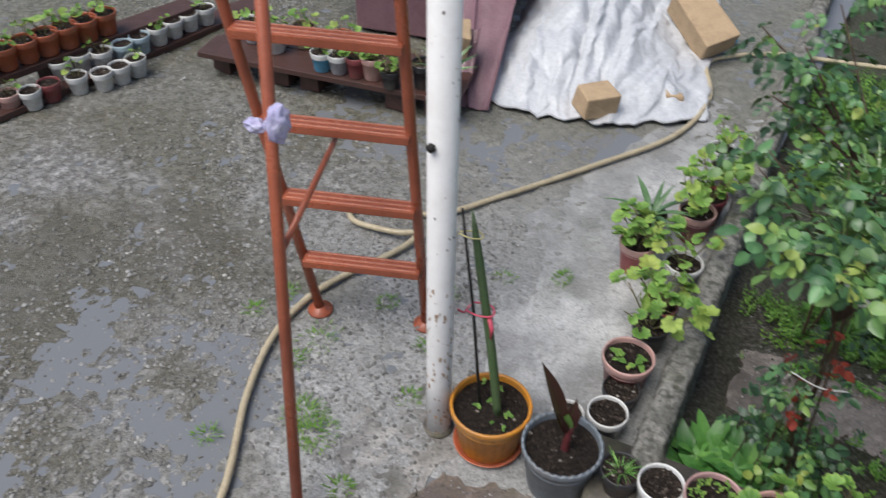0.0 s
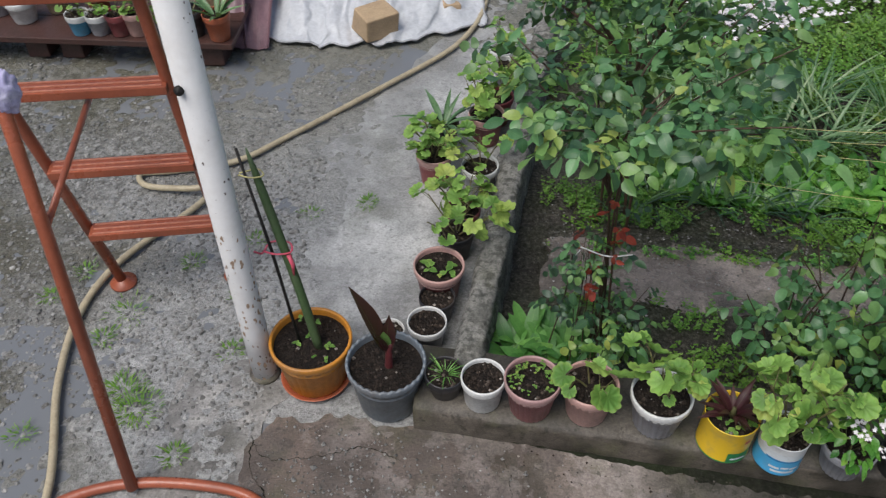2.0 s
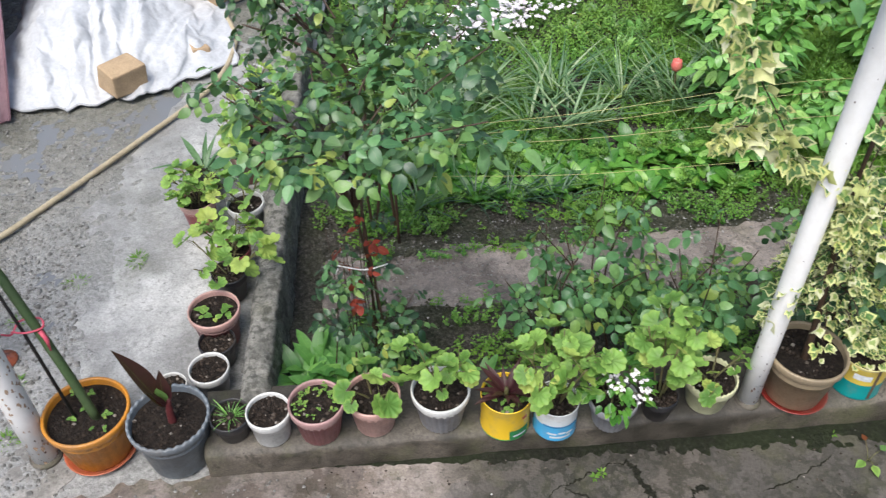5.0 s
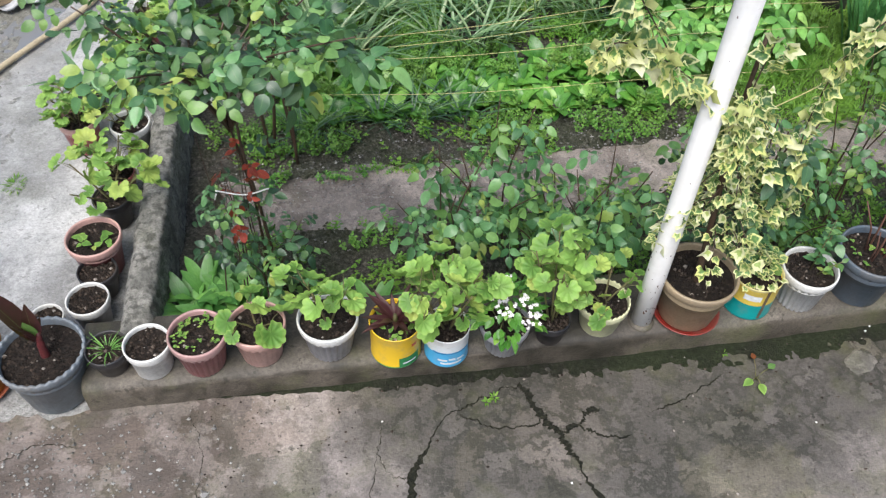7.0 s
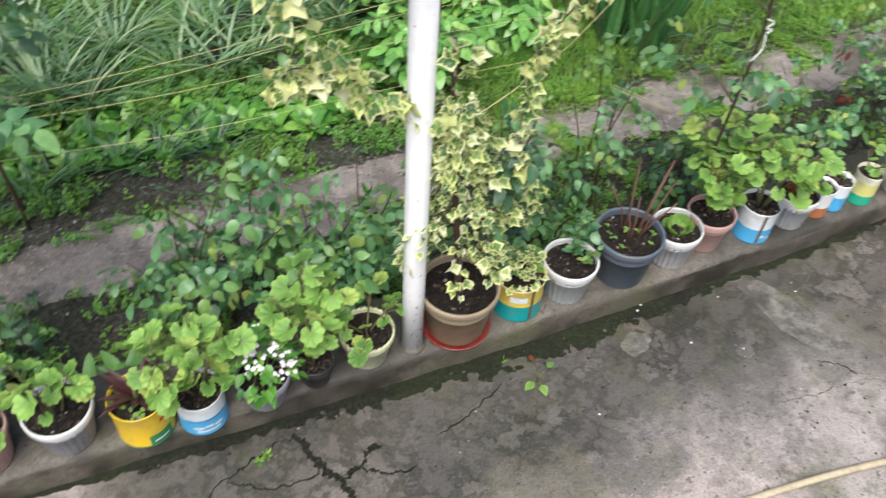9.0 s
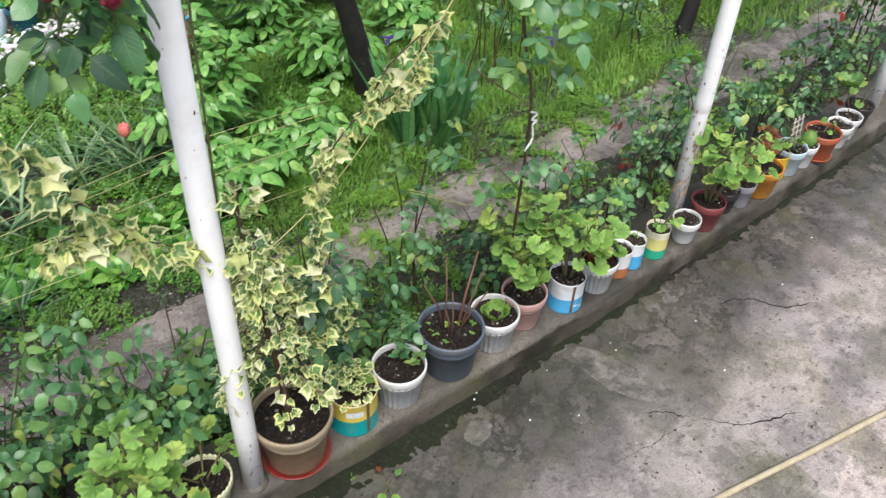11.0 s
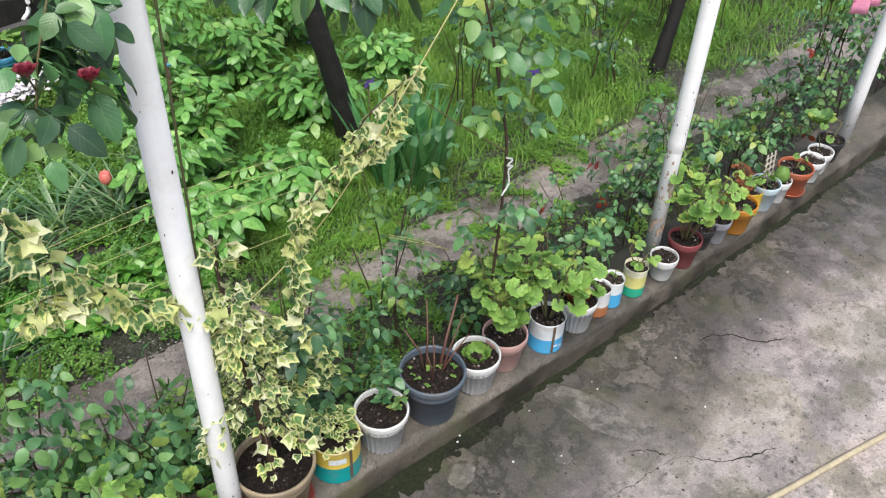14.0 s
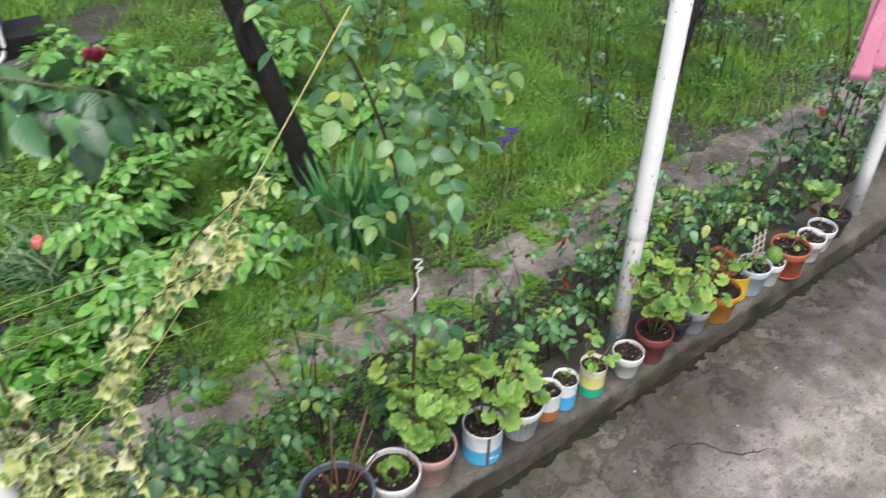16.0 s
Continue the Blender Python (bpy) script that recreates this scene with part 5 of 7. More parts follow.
for cx, cy, n in ((-0.035, -0.01, 22), (0.03, -0.03, 14), (0.085, -0.06, 16), (-0.03, -0.06, 10), (0.04, -0.085, 12), (0.01, 0.05, 8)):
    for k in range(n):
        x, y = rngf.gauss(cx, 0.017), rngf.gauss(cy, 0.014)
        leaves("flower", petal_me, [Matrix.Translation((x, y, 0.292 - 5.0 * (x * x + y * y) + rngf.uniform(-0.008, 0.014))) @ pose(0, 0, 0, rngf.uniform(-10, 60), rngf.uniform(-40, 40), 0)], p_gf)
geranium(p_bk, 42, 0.40, 0.13, 37, 1.3, 4)
geranium(p_sc, 20, 0.10, 0.13, 38, 0.95, 4)
MINT = blade_mesh(0.044, 0.026, 6, 0.2, 0.25, 0.04, 0, 0.8, 0.06)
leafy_stem(p_w3, (0, 0, 0.15), (0.12, 0.12, 1), 0.24, 20, 41, MINT, M["rose_leaf"])
leafy_stem(p_w3, (0.02, 0.02, 0.15), (0.35, 0.25, 1), 0.18, 14, 42, MINT, M["rose_leaf"])
leafy_stem(p_w3, (0.02, -0.02, 0.15), (0.5, -0.3, 1), 0.11, 9, 43, MINT, M["rose_young"])
for k, (dx, dy, h) in enumerate(((0.42, 0.25, 0.26), (-0.14, 0.2, 0.22), (0.08, 0.12, 0.2), (0.3, -0.1, 0.17), (0.2, 0.3, 0.27), (-0.02, 0.05, 0.15), (0.36, 0.1, 0.22))):
    b0 = Vector((0.03 * math.cos(2 * k), 0.03 * math.sin(2 * k), 0.17))
    tube("stem", [b0, b0 + Vector((dx * 0.12 + 0.01, dy * 0.12, h * 0.5)), b0 + Vector((dx * 0.36, dy * 0.3, h))], [0.0042, 0.0034, 0.0024] if k else [0.007, 0.0055, 0.004], M["twig"], p_bu, "pruned woody stem", n=8)
seedlings(p_bu, 8, 44, M["ger_leaf"], 0.016, 1.2)
tuft(p_w4, round_leaf(0.03, 9, 0.2, 0.35), 17, 45, M["ger_leaf"], lift=(0.3, 1.9), size=(0.6, 1.05), z=0.15, r=0.032)
geranium(p_p2, 84, 0.37, 0.17, 46, 1.25, 8)
geranium(p_cb2, 44, 0.38, 0.14, 47, 1.15, 6)
tuft(p_w5, round_leaf(0.03, 7, 0.2, 0.3), 12, 48, M["russet_leaf"], lift=(0.3, 1.2), z=0.14, r=0.02)
geranium(p_w5, 12, 0.16, 0.08, 49, 0.9, 3)
leafy_stem(p_ti, (0, 0, 0.12), (0.2, 0.1, 1), 0.06, 3, 50, blade_mesh(0.03, 0.02), M["ger_leaf"])
geranium(p_yw, 12, 0.08, 0.07, 51, 0.7, 3)
geranium(p_mr, 66, 0.36, 0.17, 52, 1.1, 7)
geranium(p_g4, 18, 0.14, 0.11, 53, 0.95, 4)
for k in range(3):
    leafy_stem(p_or, (0.02 * k - 0.02, 0.01 * k, 0.14), (0.15 * k - 0.1, 0.1, 1), 0.26 - 0.04 * k, 8, 54 + k, D["russet"], None, size=(0.6, 1.0))
geranium(p_c4, 12, 0.12, 0.1, 57, 0.9, 3)
geranium(p_te, 4, 0.04, 0.05, 58, 0.7, 2)
leafy_stem(p_w9, (0, 0, 0.11), (-0.1, 0.3, 1), 0.2, 0, 60, blade_mesh(0.06, 0.05), M["rose_young"])
tuft(p_w9, round_leaf(0.04, 7, 0.15, 0.2), 14, 59, M["rose_young"], lift=(-0.1, 0.8), z=0.30, r=0.03, at=(-0.02, 0.06))
geranium(p_d2, 8, 0.1, 0.1, 61, 0.9, 3)
wood = stained("grey_trellis_wood", (0.42, 0.38, 0.32), (0.2, 0.17, 0.13), 0.7, 12, 80, 0.3)
for k in range(3):
    tube("trellis_slat", [(-0.035 + 0.035 * k, -0.01, 0.12), (-0.03 + 0.035 * k, 0.02, 0.31)], 0.004, wood, p_tr, "thin grey wooden slat", n=5)
for k in range(5):
    tube("trellis_slat", [(-0.045, 0.0 + 0.004 * k, 0.16 + 0.032 * k), (0.05, 0.0 + 0.004 * k, 0.16 + 0.032 * k)], 0.004, wood, p_tr, "thin grey wooden slat", n=5)
seedlings(p_tr, 10, 62, M["cactus"], 0.02, 0.8)
part("cactus_ball", lathe([(0.012, 0.10), (0.035, 0.13), (0.04, 0.16), (0.028, 0.19), (0.0, 0.2)], 14, ribs=0.08), M["ger_leaf"], p_w7, "round pale green cactus")

# variegated small-leaved plant in the teal can
rngf = random.Random(70)
small_ivy = leaf_data("small_variegated_leaf", star_leaf(0.018, ((-120, 0.7), (-50, 0.8), (0, 1.0), (50, 0.8), (120, 0.7)), 0.7), M["ivy"])
for k in range(90):
    a, q = rngf.uniform(0, 6.28), rngf.uniform(0.0, 0.085)
    leaves("leaf", small_ivy, [leaf_pose((q * math.cos(a), q * math.sin(a), 0.15 + rngf.uniform(0, 0.14) * (1.2 - q / 0.1)), (math.cos(a), math.sin(a), rngf.uniform(-0.2, 0.9)), rngf.uniform(0.7, 1.3), rngf.uniform(-30, 30))], p_ct)

# ivy in the tan pot: a bush round a woody stem, one spray past the pole, one along the twine
tube("woody_stem", spline([(-0.01, -0.01, 0.17), (-0.015, 0.0, 0.35), (-0.03, 0.02, 0.6), (-0.06, 0.02, 0.85), (-0.08, 0.0, 1.2)], 5), [0.014 - 0.0004 * i for i in range(21)], M["cane"], p_tan, "thick woody ivy stem", n=9)
SPRAYS = [
    [(-0.06, 0.0, 0.92), (-0.17, 0.03, 1.02), (-0.29, 0.04, 1.12), (-0.39, 0.04, 1.19), (-0.47, 0.04, 1.22), (-0.50, 0.04, 1.19)],
    [(-0.29, 0.04, 1.12), (-0.38, 0.03, 1.26), (-0.46, 0.03, 1.38), (-0.52, 0.04, 1.50), (-0.60, 0.05, 1.62)],
    [(-0.05, 0.0, 0.85), (-0.08, -0.01, 1.05), (-0.08, -0.03, 1.24)],
    [(0.27, 0.06, 0.42), (0.22, 0.0, 0.62), (0.15, -0.02, 0.76), (0.126, -0.02, 0.94), (0.138, -0.02, 1.10), (0.17, -0.02, 1.18), (0.22, -0.02, 1.24), (0.30, -0.02, 1.30), (0.38, -0.02, 1.395), (0.48, -0.03, 1.46), (0.57, -0.03, 1.49)],
    [(0.30, -0.02, 1.30), (0.36, -0.04, 1.32), (0.44, -0.05, 1.36), (0.48, -0.03, 1.46)],
]
SPRAYS = [[(x - 0.018, y - 0.036, z) for x, y, z in q] for q in SPRAYS]
for q in SPRAYS:
    tube("ivy_runner", spline(q, 5), 0.002, M["cane"], p_tan, "thin brown ivy runner", n=6)
rngi = random.Random(71)
for k in range(44):
    z0 = 0.40 + 0.54 * ((k + 0.5) / 44) ** 1.15
    a = 2.4 * k + rngi.uniform(-0.5, 0.5)
    core = Vector((-0.012 - 0.16 * max(0, z0 - 0.62), 0.01, z0))
    out = (0.17 if z0 < 0.5 else max(0.06, 0.17 - 0.27 * (z0 - 0.5))) * rngi.uniform(0.7, 1.2)
    tip = core + Vector((out * math.cos(a), out * math.sin(a), rngi.uniform(-0.05, 0.07)))
    twig = spline([core, core.lerp(tip, 0.55) + Vector((0, 0, 0.035)), tip], 5)
    tube("ivy_twig", twig, 0.0018, M["cane"], p_tan, n=5)
    for i in range(13):
        c = twig[rngi.randrange(2, len(twig))]
        d = Vector((math.cos(a) + rngi.uniform(-1.2, 1.2), math.sin(a) + rngi.uniform(-1.2, 1.2), rngi.uniform(-1.6, 0.4)))
        leaves("ivy_leaf", rngi.choice(D["ivy"]), [leaf_pose(c + d * 0.022, d, rngi.uniform(0.5, 1.25), rngi.uniform(-75, 75))], p_tan)
for j, q in enumerate(SPRAYS):
    line = spline(q, 8)
    for k in range((110, 60, 45, 150, 50)[j]):
        c = line[int(len(line) * rngi.random() ** (1.2 if j == 3 else 1.0))]
        d = Vector((rngi.uniform(-1, 1), rngi.uniform(-1, 0.4), rngi.uniform(-1.2, 0.3)))
        leaves("ivy_leaf", rngi.choice(D["ivy_cream" if rngi.random() < (0.12, 0.3, 0.05, 0.4, 0.1)[j] else "ivy"]), [leaf_pose(c + d * (0.03 if j < 3 else 0.018), d, rngi.uniform(0.65, 1.45) * (1.0 if j < 2 else 0.9), rngi.uniform(-85, 85))], p_tan)


# ---- roses ----
def rose_bush(x, y, height, spread, canes, count, seed, label, young=0.25, z=-0.11, lean=(0, 0), low=0.35, size=1.0, red=0.0, buds=0, thick=0.007, name="rose_bush", neck=0.0, dark=0.0, drop=0.35, least=0.7, feet=99):
    """Canes that arch from one stool, with leaves of three and five leaflets along their upper part."""
    rng = random.Random(seed)
    top = base(name, x, y, z)
    per = max(1, count // canes)
    for k in range(canes):
        a = 2 * math.pi * k / canes + rng.uniform(-0.5, 0.5)
        sp = spread * rng.uniform(0.5, 1.0)
        h = height * rng.uniform(least, 1.05)
        end = Vector((lean[0] + sp * math.cos(a), lean[1] + sp * math.sin(a), h))
        mid = Vector((0.35 * end.x + rng.uniform(-0.03, 0.03), 0.35 * end.y, h * 0.55))
        if neck:
            mid = Vector((0.05 * math.cos(a) + rng.uniform(-0.03, 0.03), 0.05 * math.sin(a), neck))
        foot = Vector((0.09 * math.cos(a) + rng.uniform(-0.03, 0.03), 0.09 * math.sin(a), 0))
        line = spline([foot, foot.lerp(mid, 0.5) + Vector((rng.uniform(-0.03, 0.03), rng.uniform(-0.03, 0.03), 0)), mid, mid.lerp(end, 0.5) + Vector((rng.uniform(-0.03, 0.03), 0, 0.05)), end] if neck else [foot, mid, end], 5 if neck else 8)
        if k >= feet:
            line = [trunk] + line[len(line) // 2 + 1:]
        else:
            trunk = line[len(line) // 2 - 2]
        tube("cane", line, [thick * (1 - 0.65 * i / len(line)) for i in range(len(line))], M["cane"], top, n=6)
        for i in range(per):
            t = (low + (1 - low) * rng.random() ** 0.8) if k < feet else 0.3 + 0.7 * rng.random()
            at = line[min(len(line) - 1, int(t * (len(line) - 1)))]
            d = (up_way(rng, 0.6) + 0.3 * Vector((math.cos(a), math.sin(a), 0))).normalized()
            start = at + d * rng.uniform(0.0, 0.10) * (0.6 + spread)
            kind = ("rosey" if rng.random() < young * (0.4 + t) else "dark" if rng.random() < dark else "rose") + rng.choice("355")
            if rng.random() < red:
                kind = "rosered"
            leaves("leaf", rng.choice(D[kind]), [leaf_pose(start, (d.x, d.y, d.z - drop + rng.uniform(-0.5, 0.3)), size * rng.uniform(0.65, 1.2), rng.uniform(-55, 55))], top)
        if k < buds:
            b2 = part("bud", lathe([(0.004, 0.0), (0.012, 0.012), (0.013, 0.022), (0.007, 0.034), (0.0, 0.036)], 10), M["petal_red"], top, "dark red rosebud")
            b2.matrix_local = Matrix.Translation(end + Vector((0, 0, 0.012)))
    return tagged(top, label, "rose bush", "garden roses")


rose_bush(-1.33, 0.50, 1.36, 0.52, 16, 310, 101, "tall green rose bush tied up with white cord", young=0.26, low=0.72, size=1.02, thick=0.0052, lean=(0.16, 0.05), neck=1.05, drop=0.15, least=0.86, feet=4, dark=0.5)
rose_bush(-1.2, 1.3, 1.45, 0.45, 9, 250, 102, "leafy rose bush beside the low garden wall", young=0.12, low=0.55, size=0.9, thick=0.008, lean=(-0.12, 0.25), neck=0.9, dark=0.6, feet=4)
rose_bush(-1.34, 0.47, 0.98, 0.07, 3, 18, 103, "young rose shoots with red leaves", red=0.8, low=0.6, size=0.7, thick=0.003)
rose_bush(-1.37, 0.49, 0.98, 0.1, 4, 48, 105, "dark leafy shoots at the foot of the tied rose", young=0.05, low=0.15, size=0.75, dark=0.75, thick=0.003)
rose_bush(-1.27, 0.43, 0.5, 0.16, 5, 56, 104, "low green rose shoots behind the pots", young=0.2, low=0.3, size=0.85, dark=0.4, thick=0.0035)
for k, (px, py, h, n, yg) in enumerate(((-0.62, 0.46, 0.66, 56, 0.2), (-0.42, 0.56, 0.74, 64, 0.2), (-0.2, 0.42, 0.62, 58, 0.2), (-0.05, 0.36, 0.7, 66, 0.16), (0.42, 0.32, 0.66, 90, 0.2), (0.66, 0.28, 0.55, 70, 0.3), (1.42, 0.32, 0.5, 60, 0.35))):
    rose_bush(px, py, h, 0.25, 6, n, 110 + k, "dark green rose bush behind the potted plants", young=yg, low=0.35, red=0.004, size=1.08, dark=0.3 if px > 0 else 0.0, thick=0.005)
for k, (px, py, h, n, yg) in enumerate(((1.75, 0.35, 0.55, 50, 0.25), (2.05, 0.32, 0.6, 50, 0.2), (2.5, 0.4, 0.72, 60, 0.12), (2.85, 0.38, 0.7, 55, 0.1), (3.25, 0.3, 0.5, 50, 0.4), (3.55, 0.3, 0.5, 50, 0.4), (3.95, 0.35, 0.55, 60, 0.2), (4.5, 0.35, 0.6, 60, 0.2), (5.2, 0.35, 0.6, 60, 0.2))):
    rose_bush(px, py, 1.1 * h, 0.26, 5, n, 130 + k, "green rose bush along the far part of the curb", young=yg, low=0.3, red=0.01, size=0.95, dark=0.2, thick=0.004)
rose_bush(0.36, 0.13, 1.1, 0.13, 5, 80, 128, "dark green rose climbing beside the variegated ivy", young=0.1, low=0.15, size=0.9, dark=0.6, thick=0.006, lean=(-0.02, -0.04))
rose_b = base("climbing_rose", 1.19, 0.10, -0.11)
rngb = random.Random(155)
for j, (q, n) in enumerate((
    ([(0, 0, 0), (0.02, -0.02, 0.6), (0.025, -0.03, 1.17), (0.0, 0, 1.41), (-0.08, 0, 1.71), (-0.2, 0.02, 2.0)], 30),
    ([(0.0, 0, 1.41), (0.13, 0.05, 1.53), (0.28, 0.1, 1.62), (0.42, 0.12, 1.66)], 34),
    ([(0.025, -0.03, 1.2), (-0.12, 0.05, 1.32), (-0.24, 0.1, 1.43)], 12),
    ([(-0.08, 0, 1.71), (0.05, 0.06, 1.87), (0.15, 0.1, 2.05)], 28),
    ([(0.02, -0.02, 0.85), (-0.08, 0.02, 0.98), (-0.17, 0, 1.02)], 14),
)):
    line = spline(q, 7)
    tube("cane", line, [(0.0065 if j == 0 else 0.004) - 0.0025 * i / len(line) for i in range(len(line))], M["cane"] if j == 0 else M["stem"], rose_b, n=6)
    for k in range(n):
        c = line[rngb.randrange(int(len(line) * (0.55 if j == 0 else 0.25)), len(line))]
        d = up_way(rngb, 0.4)
        leaves("leaf", rngb.choice(D[rngb.choice(("rose3", "rose5", "rose5", "rose3", "rosey5"))]), [leaf_pose(c + 0.15 * rngb.random() * d, (d.x, d.y, d.z - 0.25), rngb.uniform(0.7, 1.35), rngb.uniform(-35, 35))], rose_b)
tagged(rose_b, "tall climbing rose tied with white cord", "rose bush", "garden roses")
rose_bush(0.98, 0.45, 0.95, 0.2, 4, 50, 151, "slender green rose tied with twine", young=0.6, low=0.4, size=0.9, thick=0.005)
rose_c = base("climbing_rose", 0.06, 0.12, -0.11)
CANES = [
    [(-0.03, -0.07, 0), (-0.01, -0.075, 1.0), (0.01, -0.075, 1.75), (0.02, -0.09, 2.5), (-0.08, -0.17, 2.42), (-0.17, -0.22, 2.2), (-0.21, -0.25, 1.98)],
    [(0.02, -0.09, 2.5), (0.02, -0.2, 2.38), (0.08, -0.3, 2.22), (0.2, -0.41, 2.19), (0.31, -0.44, 2.15)],
    [(0.02, -0.09, 2.5), (-0.1, -0.1, 2.4), (-0.3, -0.12, 2.25), (-0.42, -0.14, 2.2)],
    [(-0.08, -0.17, 2.42), (-0.2, -0.25, 2.25), (-0.29, -0.28, 2.08), (-0.33, -0.29, 1.95)],
]
rngc = random.Random(160)
for j, q in enumerate(CANES):
    line = spline(q, 8)
    tube("cane", line, [0.004 - 0.0025 * i / len(line) for i in range(len(line))], M["stem"], rose_c, n=6)
    for k in range((24, 40, 16, 22)[j]):
        c = line[rngc.randrange(int(len(line) * (0.72 if j == 0 else 0.4)), len(line))]
        d = up_way(rngc, 0.2)
        leaves("leaf", rngc.choice(D[rngc.choice(("rose3", "dark3", "dark3"))]), [leaf_pose(c, (d.x, d.y, d.z - 0.5), rngc.uniform(1.1, 1.6), rngc.uniform(-30, 30))], rose_c)
for c, back in (((-0.332, -0.35, 2.09), (-0.31, -0.285, 2.03)), ((-0.235, -0.35, 2.05), (-0.21, -0.25, 1.98)), ((0.30, -0.435, 2.20), (0.31, -0.44, 2.15))):
    tube("flower_stalk", [back, c], 0.002, M["stem"], rose_c, n=5)
    petal = [blade_mesh(0.024, 0.022, 5, 0.5, -0.25, 0, 0, 0.6, 0.08)]
    for ring, n, tilt, sz in ((0, 3, 2.4, 0.75), (1, 5, 1.3, 0.9), (2, 6, 0.55, 1.0)):
        for i in range(n):
            w = 6.283 * i / n + 0.5 * ring
            leaves("petal", D.setdefault("bloom_petal", leaf_data("rose_petal", petal[0], M["petal_red"])), [leaf_pose(Vector(c) + Vector((0.003 * math.cos(w), 0.003 * math.sin(w), 0)), (math.cos(w), math.sin(w), tilt), sz)], rose_c)
tagged(rose_c, "climbing rose with dark red blooms at the pole top", "rose bush", "garden roses")

# white cords that tie the canes
def cord(points, material, label, r=0.004, name="tie_cord"):
    o = Vector(points[0])
    ob = tube(name, [p - o for p in spline(points, 5)], r, material, n=6)
    ob.location = o
    return tagged(ob, label, "cord")


cord([(-1.37, 0.43, 1.03), (-1.35, 0.41, 1.0), (-1.325, 0.4, 0.98), (-1.345, 0.41, 0.972), (-1.315, 0.4, 0.99), (-1.28, 0.395, 0.975), (-1.262, 0.39, 0.955)], M["white_cord"], "knotted white cord round rose canes", 0.006)
cord([(-1.335, 0.405, 0.985), (-1.31, 0.398, 0.965), (-1.285, 0.392, 0.98), (-1.25, 0.39, 0.99)], M["white_cord"], "frayed end of a white tie cord", 0.0045)
cord([(-1.40, 0.44, 0.60), (-1.31, 0.42, 0.585), (-1.23, 0.42, 0.60)], M["white_cord"], "white cord round lower rose canes", 0.0025)
cord([(-1.40, 0.44, 0.585), (-1.41, 0.45, 0.55)], M["white_cord"], "loose end of a white tie cord", 0.0025)
cord([(1.205, 0.06, 1.075), (1.232, 0.055, 1.06), (1.202, 0.05, 1.05), (1.232, 0.052, 1.035), (1.208, 0.048, 1.03), (1.21, 0.045, 1.0), (1.205, 0.04, 0.975), (1.175, 0.04, 0.94)], M["white_cord"], "knotted white cord hanging from the climbing rose", 0.0035)
for lift in (0.0, 0.012):
    cord([(0.98, 0.42, 0.62 + lift), (1.1, 0.37, 0.56 + lift), (1.22, 0.33, 0.49)], M["twine"], "pale twine between rose canes", 0.0014)
cord([(0.02, -0.02, 1.02), (0.35, -0.04, 1.22), (0.60, -0.09, 1.55), (0.92, -0.12, 1.98)], M["twine"], "yellow twine tied to the pole carrying ivy", 0.0018, "twine")
for za, zb in ((1.0, 1.05), (0.96, 1.0), (0.93, 0.9), (0.80, 0.72)):
    cord([(-1.05, 0.62, za), (-0.5, 0.6, (za + zb) / 2 - 0.01), (0.2, 0.6, zb), (0.75, 0.58, zb - 0.02)], M["twine"], "yellow twine stretched between plants", 0.0009, "twine")


# ---- garden plants ----
def leaf_plant(name, x, y, n, leaf, material, seed, label, category, lift=(0.3, 1.4), size=(0.7, 1.1), r=0.03, z=-0.11, group="", part_name="leaf", joined=False):
    rng = random.Random(seed)
    top = base(name, x, y, z)
    ms = []
    for k in range(n):
        a = 2.4 * k + rng.uniform(-0.5, 0.5)
        q = r * rng.uniform(0.2, 1)
        ms.append(leaf_pose((q * math.cos(a), q * math.sin(a), 0), (math.cos(a), math.sin(a), rng.uniform(*lift)), rng.uniform(*size), rng.uniform(-20, 20)))
    if joined:
        clump("foliage", leaf, ms, material, top)["kind"] = "stuff"
    else:
        key = (name, id(leaf))
        if key not in D:
            D[key] = leaf_data(name + "_leaf", leaf, material)
        leaves(part_name, D[key], ms, top)
    return tagged(top, label, category, group)


BROAD = blade_mesh(0.105, 0.066, 8, 0.3, 0.55, 0, 0, 0.55, 0.12)
SPEAR = blade_mesh(0.145, 0.055, 9, 0.2, 0.5, 0, 0, 0.5, 0.08)
STRAP = blade_mesh(0.34, 0.016, 8, 0.5, 0.75, bend=0.12)
PEONY = compound([blade_mesh(0.095, 0.055, 6, 0.2, 0.3, 0, 0, 0.7, 0.05), blade_mesh(0.09, 0.048, 6, 0.4, 0.15, 0, 0, 0.7), blade_mesh(0.1, 0.058, 6, -0.1, 0.4, 0, 0, 0.7, 0.08)], 7, 0.05)
rg = random.Random(200)
for j in range(3):
    for i in range(12):
        x, y = -1.08 + 0.155 * i + rg.uniform(-0.04, 0.04), 1.62 + 0.15 * j - 0.10 * (i / 12) * 2 + rg.uniform(-0.04, 0.04)
        leaf_plant("leafy_plant", x, y, 17, BROAD, M["broad_leaf"], 300 + i + 20 * j, "glossy bright green broad-leaved bedding plant", "plant", (0.4, 2.6), (0.65, 1.15), 0.04, group="broad-leaved row")
for i in range(7):
    leaf_plant("leafy_plant", -1.60 + 0.055 * i if i < 5 else -1.05 + 0.13 * (i - 5), (0.5 + 0.07 * math.sin(i * 2.4)) if i < 5 else 0.34, 16, SPEAR, M["rosette_leaf"], 340 + i, "low rosette of long bright green leaves", "plant", (0.6, 2.6), (0.7, 1.05), 0.04, z=-0.07, group="rosettes behind the curb")
